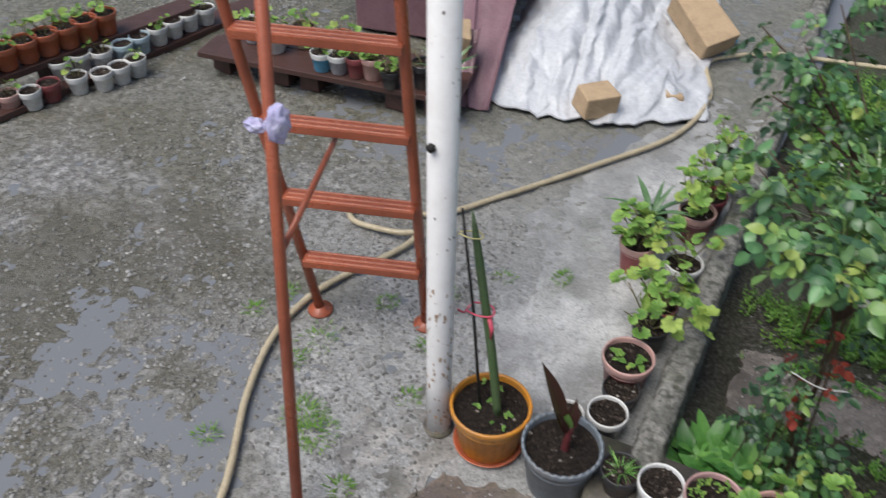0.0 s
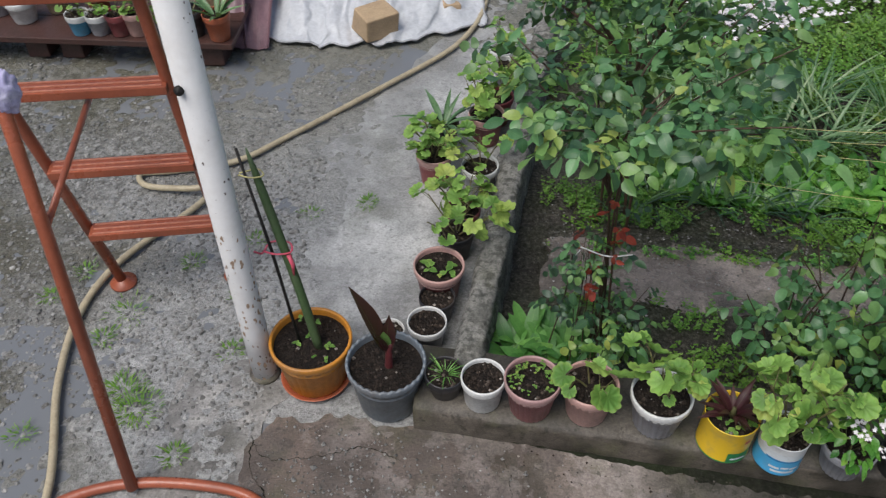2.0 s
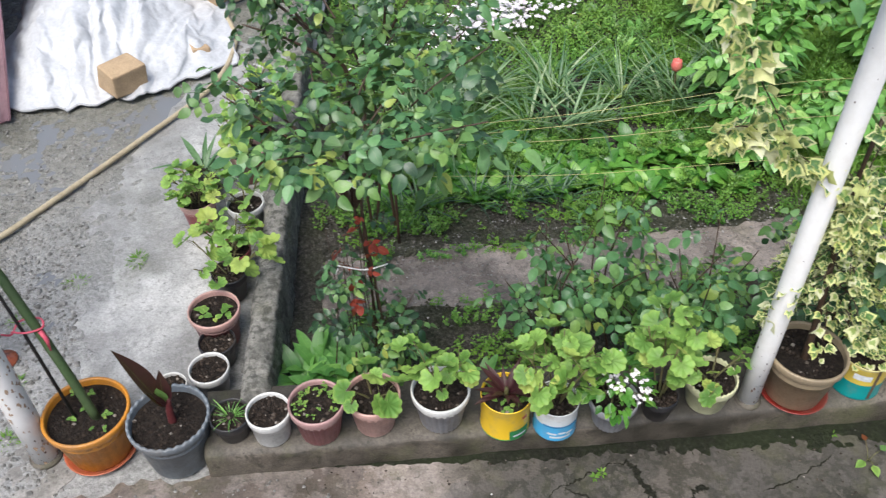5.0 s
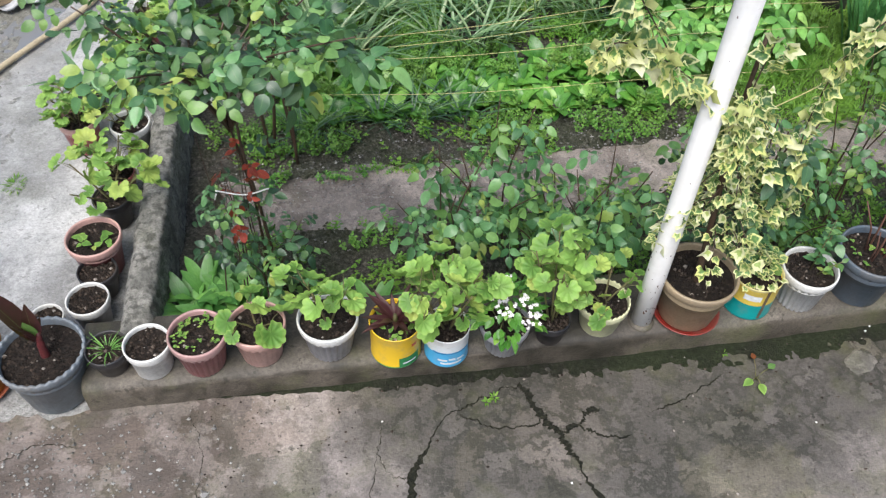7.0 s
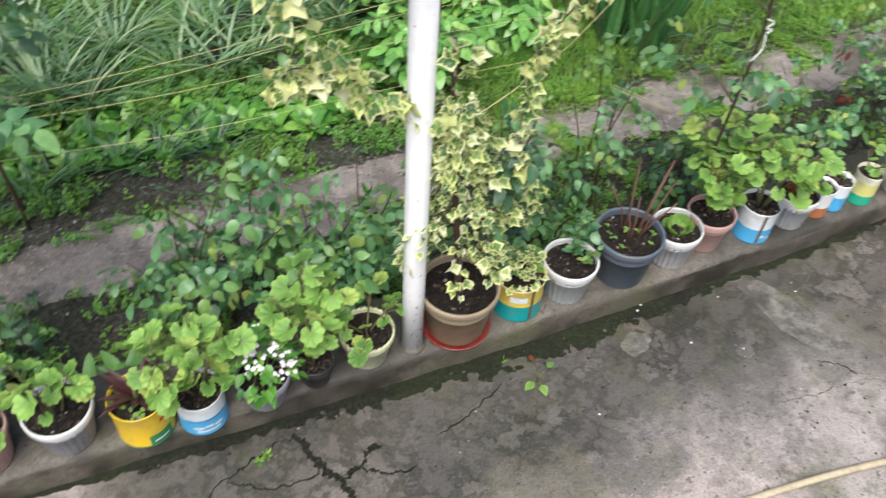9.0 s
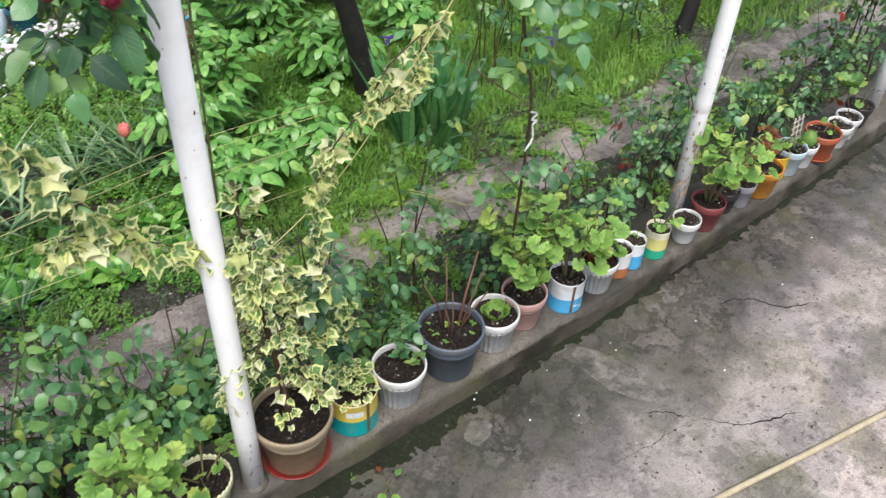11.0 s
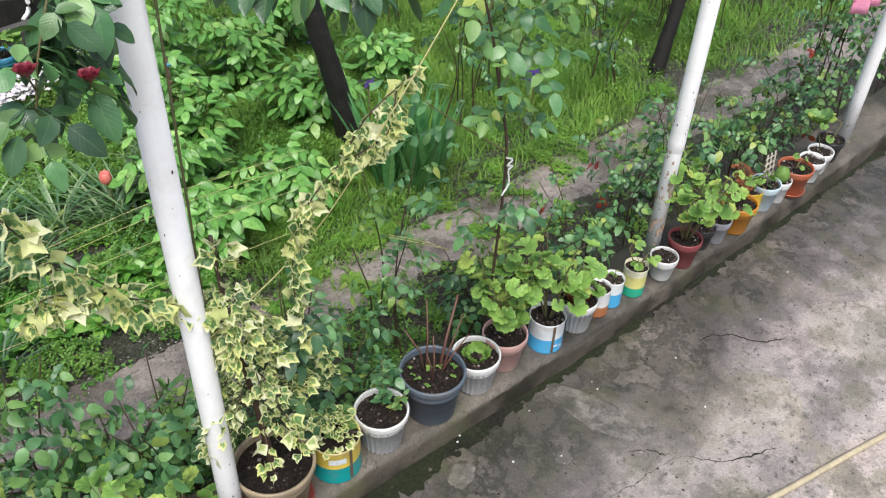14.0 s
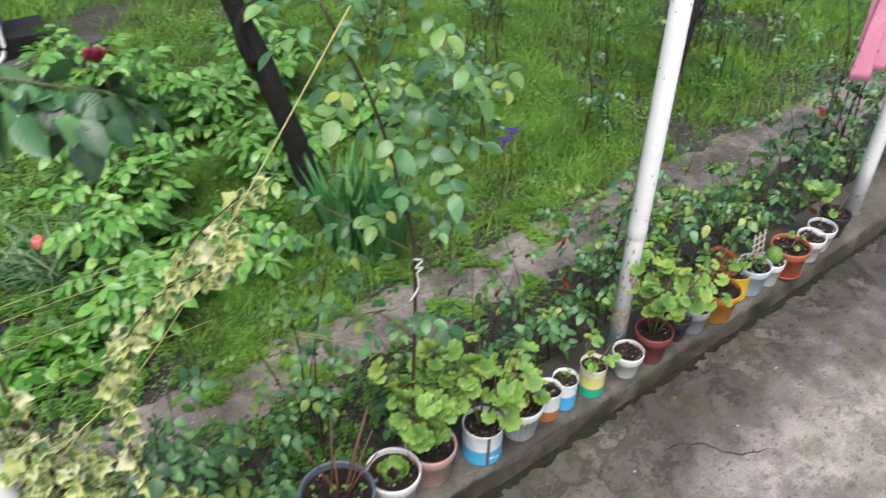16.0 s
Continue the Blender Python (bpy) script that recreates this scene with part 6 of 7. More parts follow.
for i in range(30):
    leaf_plant("strap_leaf_clump", rg.uniform(-1.0, 1.0), rg.uniform(1.95, 2.55), 22, STRAP, M["strap_leaf"], 360 + i, "clump of grey-green narrow bulb leaves", "plant", (1.0, 5.0), (0.6, 1.1), 0.04, group="bulb leaves", joined=True)
for i in range(7):
    leaf_plant("strap_leaf_clump", rg.uniform(-1.1, -0.3), rg.uniform(1.42, 1.6), 18, STRAP, M["rose_dark"], 400 + i, "clump of narrow dark green grassy leaves", "plant", (1.0, 3.5), (0.4, 0.65), 0.04, group="bulb leaves", joined=True)
BEDLEAF = blade_mesh(0.085, 0.042, 6, 0.2, 0.45, 0, 0, 0.7, 0.08)
for i in range(30):
    leaf_plant("bedding_plant", rg.uniform(-1.0, 1.0), rg.uniform(1.9, 3.5), 34, BEDLEAF, M["peony_leaf"] if i % 3 else M["rose_young"], 660 + i, "bright green young leafy plant in the bed", "plant", (0.3, 2.6), (0.6, 1.2), 0.09, group="young bedding plants", joined=True)
SWORD = blade_mesh(0.52, 0.046, 8, 0.4, 0.1)
for i, (x, y) in enumerate(((1.80, 1.47), (1.90, 1.38), (2.0, 1.33), (1.84, 1.58), (1.96, 1.48))):
    leaf_plant("iris_clump", x, y, 22, SWORD, M["iris_leaf"], 420 + i, "clump of upright sword-shaped iris leaves", "plant", (2.0, 9.0), (0.75, 1.15), 0.06, group="iris clumps", joined=True)


def shrub(name, x, y, height, spread, stems, per, leafkey, leaf, material, seed, label, size=(0.7, 1.1)):
    """A soft shrub of upright stems with divided leaves."""
    rng = random.Random(seed)
    top = base(name, x, y, -0.11)
    if leafkey not in D:
        D[leafkey] = leaf_data(leafkey, leaf, material)
    for k in range(stems):
        a = 2.4 * k
        e = Vector((spread * rng.uniform(0.2, 1) * math.cos(a), spread * rng.uniform(0.2, 1) * math.sin(a), height * rng.uniform(0.7, 1.1)))
        line = spline([(0.03 * math.cos(a), 0.03 * math.sin(a), 0), (e.x * 0.5, e.y * 0.5, e.z * 0.6), e], 5)
        tube("stem", line, [0.005, 0.005, 0.0045, 0.004, 0.004, 0.0035, 0.003, 0.003, 0.0025, 0.002, 0.002], M["stem"], top, n=5)
        for i in range(per):
            c = line[rng.randrange(3, len(line))]
            d = up_way(rng, 0.4)
            leaves("leaf", D[leafkey], [leaf_pose(c, d, rng.uniform(*size), rng.uniform(-20, 20))], top)
    return tagged(top, label, "plant", "leafy shrubs")


PLETS = leaf_data("peony_leaf", PEONY, M["peony_leaf"])
D["peony_leaf"] = PLETS
for i, (x, y, h) in enumerate(((0.85, 2.0, 0.5), (1.1, 2.3, 0.55), (1.0, 2.75, 0.6), (1.35, 3.1, 0.6), (1.75, 2.9, 0.5), (1.9, 2.3, 0.4), (1.2, 3.6, 0.6), (2.3, 3.2, 0.5), (0.75, 1.6, 0.35), (2.6, 2.5, 0.35), (1.3, 1.75, 0.3))):
    shrub("peony", x, y, h, 0.22, 7, 7, "peony_leaf", None, None, 440 + i, "bright green leafy peony in the flower bed")
for i, (x, y, h) in enumerate(((2.6, 1.75, 0.8), (3.0, 1.9, 0.8), (3.3, 2.4, 0.7), (3.7, 2.6, 0.8), (4.4, 2.2, 0.7), (4.9, 2.0, 0.7), (4.2, 3.1, 0.8), (5.6, 1.6, 0.8), (3.2, 3.2, 0.7), (3.66, 1.5, 0.7), (4.62, 1.72, 0.75), (4.95, 1.55, 0.85), (5.3, 1.95, 0.8))):
    rose_bush(x, y, h, 0.25, 5, 34, 460 + i, "thin dark green rose bush in the grass", young=0.1, low=0.3, thick=0.005, dark=0.5, size=0.8)
rose_bush(4.75, 0.55, 1.1, 0.28, 6, 80, 480, "tall dark green rose bush behind the last pole", young=0.1)
# blue-violet irises and one coral tulip
for i, (x, y, z) in enumerate(((1.9, 2.25, 0.55), (2.0, 1.9, 0.42), (2.75, 1.35, 0.42), (2.9, 1.45, 0.38))):
    st = base("iris_flower", x, y, -0.11)
    tube("stem", [(0, 0, 0), (0.01, 0, z * 0.5), (0, 0, z)], 0.004, M["stem"], st, n=6)
    for k in range(5):
        leaves("petal", leaf_data("iris_petal", blade_mesh(0.05, 0.03, 4, 0.2, 0.6), M["petal_purple"]), [leaf_pose((0, 0, z), (math.cos(k * 1.26), math.sin(k * 1.26), 0.5 if k % 2 else 1.2))], st)
    tagged(st, "dark violet iris flower on a green stem", "flower", "iris flowers")
tulip = base("tulip", 0.53, 2.17, -0.1)
tube("stem", [(0, 0, 0), (0.01, 0, 0.12), (0, 0, 0.21)], 0.005, M["stem"], tulip, n=6)
part("petals", lathe([(0.006, 0.205), (0.026, 0.222), (0.032, 0.245), (0.026, 0.272), (0.018, 0.28), (0.014, 0.265), (0.0, 0.25)], 12, 0.003, 6), M["petal_coral"], tulip, "coral red tulip head")
tagged(tulip, "coral red tulip among grey-green leaves", "flower")


def scatter(name, leaf, material, spots, label, kind="stuff", category="grass"):
    ob = clump(name, leaf, spots, material)
    return tagged(ob, label, category, kind=kind)


def grass_density(x, y):
    d = 0.55 + 0.9 * smooth_noise(x, y, 1.3, 4) + 0.5 * smooth_noise(x, y, 5, 8)
    path = float(np.interp(x, [-1.5, 1.0, 3.8, 8.5], [0.83, 0.72, 0.68, 0.45]))
    far = float(np.interp(x, [-1.5, 0.4, 3.4, 4.6, 8.5], [1.26, 1.12, 1.2, 1.08, 0.95]))
    if path + 0.02 + 0.22 * smooth_noise(x, y, 4, 2) * (x > 0.8) + 0.05 < y < far - 0.07 + 0.08 * smooth_noise(x, y, 5, 6):
        return 0.012
    if path - 0.03 < y < far + 0.05:
        return 0.5 * d
    if y < path:
        return 0.2 + 0.3 * max(0, d - 0.5)
    if x < 0.9:
        return (0.85 if y < 1.4 else 0.04 if y < 1.95 else 0.5) * d
    return d * (0.55 if y < far + 0.3 else 1.25)


def scattered(n, area, rng, limit=1.0):
    out = []
    while len(out) < n:
        x, y = rng.uniform(area[0], area[1]), rng.uniform(area[2], area[3])
        if rng.random() * 1.4 < grass_density(x, y) * limit:
            out.append((x, y))
    return out


rs = random.Random(500)
GV = np.array([(-0.0028, 0, 0), (0.0028, 0, 0), (0.0022, 0.055, 0.0), (-0.0022, 0.055, 0.0), (0.0, 0.11, -0.03)])
GRASS = (GV, [(0, 1, 2, 3), (3, 2, 4)], np.array([(0.5, 0), (0.5, 0), (0.5, 0.5), (0.5, 0.5), (0.5, 1)]))

def grass_pose(x, y, lo=0.5, hi=1.3):
    a = rs.uniform(0, 6.28)
    return leaf_pose((x, y, -0.113 + 0.02 * smooth_noise(x, y, 3)), (math.cos(a), math.sin(a), rs.uniform(0.6, 2.6)), rs.uniform(lo, hi))


scatter("grass_near", GRASS, M["grass"], [grass_pose(x, y, 0.35, 1.0 + 0.9 * max(0, smooth_noise(x, y, 2.6, 77))) for x, y in scattered(95000, (0.7, 4.8, 1.1, 3.8), rs)], "soft bright green grass under the trees")
scatter("grass_far", GRASS, M["grass"], [grass_pose(x, y, 0.5, 1.25) for x, y in scattered(150000, (0.7, 8.5, 1.0, 6.0), rs)], "soft bright green grass under the trees")
LEAFLET = (np.array([(0, 0, 0), (-0.0062, 0.0075, 0.0022), (0, 0.016, -0.001), (0.0062, 0.0075, 0.0022)]), [(0, 2, 1), (0, 3, 2)], np.array([(0.0, 0.0), (1.0, 0.5), (0.0, 1.0), (1.0, 0.5)]))
CLOVER = place(LEAFLET, [leaf_pose((0, 0, 0), (math.cos(i * 2.1), math.sin(i * 2.1), 0.15)) for i in range(3)])
FORB = place(LEAFLET, [leaf_pose((0, 0, 0.004 + 0.011 * i), (math.cos(i * 2.4), math.sin(i * 2.4), 0.5), 1.45 - 0.12 * i, 20 * (i % 3 - 1)) for i in range(6)])
def weed_pose(x, y):
    a = rs.uniform(0, 6.28)
    return Matrix.Translation((x, y, -0.10 + 0.02 * smooth_noise(x, y, 3) + rs.uniform(0, 0.025))) @ pose(0, 0, 0, rs.uniform(-20, 20), rs.uniform(-20, 20), math.degrees(a)) @ Matrix.Diagonal((*[rs.uniform(0.4, 1.1)] * 3, 1))


def weed_spots(n):
    out = []
    while len(out) < n:
        x, y = rs.uniform(-1.5, 4.8), rs.uniform(0.2, 3.8)
        thick = 2.2 * smooth_noise(x, y, 3.2, 21) + 1.2 * smooth_noise(x, y, 9, 22)
        if grass_density(x, y) > 0.02 and rs.random() < thick * (0.2 + grass_density(x, y)):
            out.append((x, y))
    return out


scatter("weeds", CLOVER, M["grass"], [weed_pose(x, y) for x, y in weed_spots(16000)], "low green weeds and clover on the soil", category="weeds")
scatter("path_weeds", CLOVER, M["grass"], [weed_pose(x, y) @ Matrix.Diagonal((1.3, 1.3, 1.3, 1)) for x, y in ((rs.uniform(0.75, 4.0), rs.uniform(0.66, 1.3)) for _ in range(14000)) if smooth_noise(x, y, 3.1, 31) + 0.5 * smooth_noise(x, y, 8, 33) > 0.3 - 0.5 * (y - 0.62) + 0.5 * max(0.0, 2.2 - x) * max(0.0, 1.1 - y)], "low weeds creeping over the garden path", category="weeds")
scatter("path_grass", GRASS, M["grass"], [grass_pose(x, y, 0.3, 0.8) for x, y in ((rs.uniform(0.75, 4.1), rs.uniform(0.66, 1.3)) for _ in range(16000)) if smooth_noise(x, y, 3.1, 31) + 0.4 * smooth_noise(x, y, 9, 37) > 0.28 - 0.5 * (y - 0.62) + 0.5 * max(0.0, 2.2 - x) * max(0.0, 1.1 - y)], "short grass growing over the garden path")
scatter("bed_weeds", CLOVER, M["broad_leaf"], [weed_pose(x, y) for x, y in ((rs.uniform(-1.3, 0.6), rs.uniform(1.12, 1.5)) for _ in range(3500)) if smooth_noise(x, y, 4.1, 41) + 0.5 * smooth_noise(x, y, 11, 43) > 0.25], "low dark weeds on the damp bed", category="weeds")
scatter("ground_cover", FORB, M["forb"], [weed_pose(rs.uniform(-1.3, 1.0), rs.uniform(2.5, 3.9)) @ Matrix.Diagonal((1.3, 1.3, 1.3, 1)) for _ in range(4500)], "dense low green ground cover", category="ground cover")
scatter("bulb_bed_weeds", FORB, M["forb"], [weed_pose(x, y) for x, y in ((rs.uniform(-1.2, 1.05), rs.uniform(1.7, 2.6)) for _ in range(11000)) if smooth_noise(x, y, 3.3, 51) + 0.5 * smooth_noise(x, y, 9, 53) > -0.05], "bright low weeds between the bulb leaves", category="weeds")


def lawn_spots(n):
    """Weeds in drifts, thin at the path's ragged edge; each with its height."""
    out = []
    while len(out) < n:
        x, y = rs.uniform(0.9, 5.6), 1.0 + 3.7 * rs.random() ** 1.25
        lush = 0.5 + 0.9 * smooth_noise(x, y, 1.5, 61) + 0.7 * smooth_noise(x, y, 4.5, 63)
        rim = y - 1.16 - 0.22 * smooth_noise(x, 0.5, 2.2, 67) - 0.1 * smooth_noise(x, y, 9, 68)
        if rs.random() < lush * min(1.0, 0.12 + 2.2 * max(0.0, rim)):
            out.append((x, y, 0.45 + 1.1 * max(0.0, lush - 0.25) * rs.random() ** 1.5 + 0.35 * rs.random()))
    return out


scatter("lawn_weeds", FORB, M["forb"], [weed_pose(x, y) @ Matrix.Diagonal((g, g, 1.5 * g, 1)) for x, y, g in lawn_spots(13000)], "leafy light green weeds growing through the grass", category="weeds")
scatter("bare_bed_weeds", FORB, M["forb"], [weed_pose(x, y) for x, y in ((rs.uniform(-1.5, 1.4), rs.choice((rs.uniform(0.28, 0.85), rs.uniform(1.15, 1.55)))) for _ in range(7000)) if smooth_noise(x, y, 3.6, 71) + 0.6 * smooth_noise(x, y, 10, 73) > 0.02], "patches of small bright weeds on the bare bed", category="weeds")
DAISY = place(blade_mesh(0.0155, 0.009, 2, 0.1, 0.1), [leaf_pose((0, 0, 0), (math.cos(i * 0.9), math.sin(i * 0.9), 0.15), 1.0) for i in range(7)])
def daisy_pose(x, y):
    return Matrix.Translation((x, y, 0.0 + rs.uniform(-0.03, 0.05))) @ pose(0, 0, 0, rs.uniform(-30, 30), rs.uniform(-30, 30), rs.uniform(0, 90)) @ Matrix.Diagonal((*[rs.uniform(0.8, 1.5)] * 3, 1))


def daisy_patch(n, cx, cy, long, wide, slope):
    out = []
    for _ in range(n):
        g = rs.gauss(0, long)
        out.append(daisy_pose(cx + g, cy + slope * g + rs.gauss(0, wide)))
    return out


scatter("daisies", DAISY, M["petal_white"], daisy_patch(520, -0.3, 3.16, 0.3, 0.11, 0.4) + daisy_patch(380, 0.6, 3.62, 0.2, 0.075, 0.4), "patch of small white and pink daisies", category="flowers")
# yard weeds: small tufts in the grit
for i, (x, y) in enumerate(((-3.02, 0.12), (-2.95, 0.05), (-3.15, 0.5), (-3.2, 0.35), (-2.72, 0.62), (-2.55, 1.15), (-2.3, 1.25), (-2.98, 0.8), (-2.75, 0.95), (-3.5, 0.55), (-3.42, 0.7), (-3.32, -0.1), (-2.75, -0.12), (-2.68, 0.35))):
    leaf_plant("weed_tuft", x, y, 170 if i < 2 else 64, blade_mesh(0.024, 0.006, 3, 0.3, 0.5), M["grass"], 520 + i, "small tuft of green weeds in the grit", "weed", (0.4, 2.4), (0.4, 1.1), 0.09 if i < 3 else 0.05, z=-0.002, group="yard weeds", joined=True)


# ---- trees ----
def tree(x, y, lean, height, r, seed, label):
    """A dark trunk that forks above the eye, with limbs and a thin crown."""
    rng = random.Random(seed)
    top = base("fruit_tree", x, y, -0.14)
    L = Vector((lean[0], lean[1], 0))
    line = spline([(0, 0, 0), L * 0.3 * height + Vector((0.02, 0, 0.3 * height)), L * 0.6 * height + Vector((-0.02, 0.02, 0.62 * height)), L * height + Vector((0, 0, height))], 8)
    rad = [r * (1.25 - 0.25 * min(1, i / 4)) * (1 - 0.4 * i / len(line)) for i in range(len(line))]
    v, f = tube_points(line, rad, 14)
    v = [p + 0.012 * Vector((smooth_noise(p.x * 2 + p.z, p.y * 2, 9, 1), smooth_noise(p.y * 2 + p.z, p.x, 9, 2), 0)) for p in v]
    raw("trunk", v, f, M["bark"], top)
    tip = line[-1]
    ms = []
    for k in range(5):
        a = 2 * math.pi * k / 5 + rng.uniform(-0.4, 0.4)
        e = tip + Vector((math.cos(a) * 1.0, math.sin(a) * 1.0, 1.3 + rng.uniform(-0.2, 0.4)))
        m = tip.lerp(e, 0.5) + Vector((0, 0, 0.12))
        tube("limb", spline([tip - Vector((0, 0, 0.1)), m, e], 5), [r * 0.5 * (1 - 0.8 * i / 11) for i in range(11)], M["bark"], top, n=8)
        for _ in range(90):
            c = m.lerp(e, rng.uniform(0, 1.1)) + Vector([rng.gauss(0, 0.2) for _ in range(3)])
            ms.append(leaf_pose(c, up_way(rng, 0.4), rng.uniform(0.8, 1.4)))
    clump("crown", blade_mesh(0.08, 0.045, 4, 0.25, 0.3), ms, M["rose_leaf"], top)["kind"] = "stuff"
    return tagged(top, label, "tree", "fruit trees")


tree_1 = tree(1.95, 2.0, (-0.255, 0.02), 2.3, 0.068, 600, "dark wet leaning trunk of an old fruit tree")
tube("side_limb", spline([(-0.28, 0.0, 0.95), (-0.34, -0.02, 1.12), (-0.30, -0.05, 1.25), (-0.16, -0.1, 1.3)], 5), [0.03 - 0.001 * i for i in range(16)], M["bark"], tree_1, n=8)
tree(4.14, 1.42, (0.16, 0.0), 2.4, 0.05, 601, "dark slender leaning fruit tree trunk in grass")
tree(5.6, 2.3, (0.05, 0.0), 2.4, 0.05, 602, "dark fruit tree trunk far back in the garden")


# ---- yard things ----
hose_mat = stained("cream_hose", (0.47, 0.40, 0.27), (0.28, 0.22, 0.14), 0.45, 14, 90, 0.1)
hose = base("garden_hose", -3.1, -0.3, 0.0)
HOSE = [(-3.10, -0.75), (-3.11, -0.334), (-3.27, 0.109), (-3.333, 0.454), (-3.277, 0.764), (-3.07, 1.12), (-3.02, 1.25), (-3.12, 1.22), (-3.34, 1.24), (-3.40, 1.32), (-3.25, 1.36), (-2.98, 1.46), (-2.755, 1.7), (-2.372, 2.155), (-2.02, 2.62), (-1.90, 3.1), (-1.97, 3.5), (-1.87, 3.67), (-1.56, 3.84), (-1.2, 3.88), (-0.6, 3.95)]
tube("hose_tube", [p - Vector((-3.1, -0.3, 0)) for p in spline([(x, y, 0.019 + (0.02 if 5 < i < 8 else 0)) for i, (x, y) in enumerate(HOSE)], 8)], 0.0148, hose_mat, hose, n=10)
tagged(hose, "long cream-coloured rubber garden hose on wet ground", "hose")
hose_2 = base("garden_hose", 1.05, -0.96, 0.0)
tube("hose_tube", [p - Vector((1.05, -0.96, 0)) for p in spline([(0.3, -0.86, 0.014), (1.053, -0.954, 0.014), (1.70, -1.09, 0.014), (2.37, -1.24, 0.014), (3.2, -1.5, 0.014)], 8)], 0.012, hose_mat, hose_2, n=10)
tagged(hose_2, "cream-coloured rubber hose lying on the concrete", "hose")

M["tarp"] = stained("white_tarpaulin", (0.54, 0.555, 0.58), (0.43, 0.45, 0.47), 0.45, 3, 40, 0.25, amount=0.5)
M["tarp_hem"] = stained("grey_wet_hem", (0.36, 0.37, 0.39), (0.2, 0.2, 0.2), 0.5, 9, 60, 0.2)
M["sheet_metal"] = stained("maroon_roofing_sheet", (0.215, 0.122, 0.142), (0.13, 0.066, 0.076), 0.4, 5, 60, 0.1)
M["stone"] = stained("tan_tuff_block", (0.46, 0.33, 0.20), (0.28, 0.2, 0.13), 0.85, 10, 90, 0.5)
M["old_wood"] = stained("dark_wet_plank", (0.07, 0.032, 0.026), (0.035, 0.021, 0.018), 0.5, 6, 60, 0.3)


def build_heap():
    """A heap covered with a white tarpaulin: draped folds over a low mound."""
    n, m2 = 150, 150
    verts, faces = [], []
    for j in range(m2):
        for i in range(n):
            u, v = i / (n - 1), j / (m2 - 1)
            x = -3.30 + u * 1.42 + 0.28 * v * (0.2 - u)
            y = 2.62 + v * 2.2 + 0.14 * math.sin(u * 3.1) * -1 + 0.25 * u * u
            x += 0.05 * smooth_noise(u, v, 6, 1) + 0.02 * smooth_noise(u, v, 25, 4)
            y += 0.06 * smooth_noise(u * 1.3, v, 7, 5) * (1 - v) + 0.05 * smooth_noise(u * 3, v, 6, 8) * (1 - v)
            edge = min(u, 1 - u, v * 1.3)
            h = 0.55 * min(1, v * 1.15) * min(1, (1 - u) * 1.5 + 0.15) * (1 - math.exp(-6 * edge))
            ang = math.atan2(v + 0.12, u - 0.52)
            pull = abs(math.sin(7 * ang + 2.2 * smooth_noise(u * 2, v * 2, 1, 6))) ** 0.7 + 0.4 * abs(math.sin(17 * ang + 3 * smooth_noise(u * 3, v * 3, 1, 9)))
            z = 0.012 + h + 0.05 * abs(smooth_noise(u * 4 + v, v * 5, 1.3, 11)) * min(1, 4 * edge) + 0.03 * abs(smooth_noise(u * 9 - v * 4, v * 8 + u * 3, 1.0, 17)) + 0.006 * abs(smooth_noise(u * 24, v * 26, 1, 5)) + 0.05 * pull * min(1, 3 * edge) + 0.03 * smooth_noise(u * 2 + v, u - v, 6, 2) * (0.3 + edge * 2) + 0.02 * abs(smooth_noise(u + v * 0.6, v * 0.3, 16, 3))
            verts.append((x + 2.6, y - 3.0, max(0.008, z)))
    for j in range(m2 - 1):
        for i in range(n - 1):
            a = j * n + i
            faces.append((a, a + 1, a + n + 1, a + n))
    top = base("tarpaulin", -2.6, 3.0)
    raw("sheet", verts, faces, M["tarp"], top).modifiers.new("thickness", "SOLIDIFY").thickness = 0.004
    tube("hem", [(x, y, z + 0.003) for x, y, z in verts[:n:3]], 0.006, M["tarp_hem"], top, "grey rolled hem", n=6)
    tube("hem", [(x, y, z + 0.003) for x, y, z in verts[n - 1::3 * n]], 0.006, M["tarp_hem"], top, "grey rolled hem", n=6)
    return tagged(top, "creased white tarpaulin draped over a low heap", "tarpaulin")


heap = build_heap()


def stone_block(x, y, z, size, turn, tilt, label):
    ob = box("stone_block", size, M["stone"], None, None, "", 0.012, 0.012, int(x * 100) & 255)
    ob.matrix_world = pose(x, y, z, tilt[0], tilt[1], turn)
    return tagged(ob, label, "stone block", "stone blocks")


stone_block(-2.495, 2.68, 0.105, (0.21, 0.18, 0.14), 38, (6, 4), "tan stone block weighing down the tarpaulin")
stone_block(-2.07, 3.72, 0.2, (0.42, 0.24, 0.16), -42, (10, 25), "long tan stone block on the tarpaulin edge")
stone_block(-3.41, 2.66, 0.29, (0.22, 0.2, 0.24), 20, (10, 10), "tan stone block leaning by the metal sheets")
stone_block(-4.35, 3.3, 0.45, (0.3, 0.22, 0.16), 30, (8, 12), "tan stone block on a scrap of tarpaulin")
stone_block(-2.1, 2.98, 0.04, (0.11, 0.08, 0.07), 10, (3, 8), "small dark stone at the tarpaulin edge")


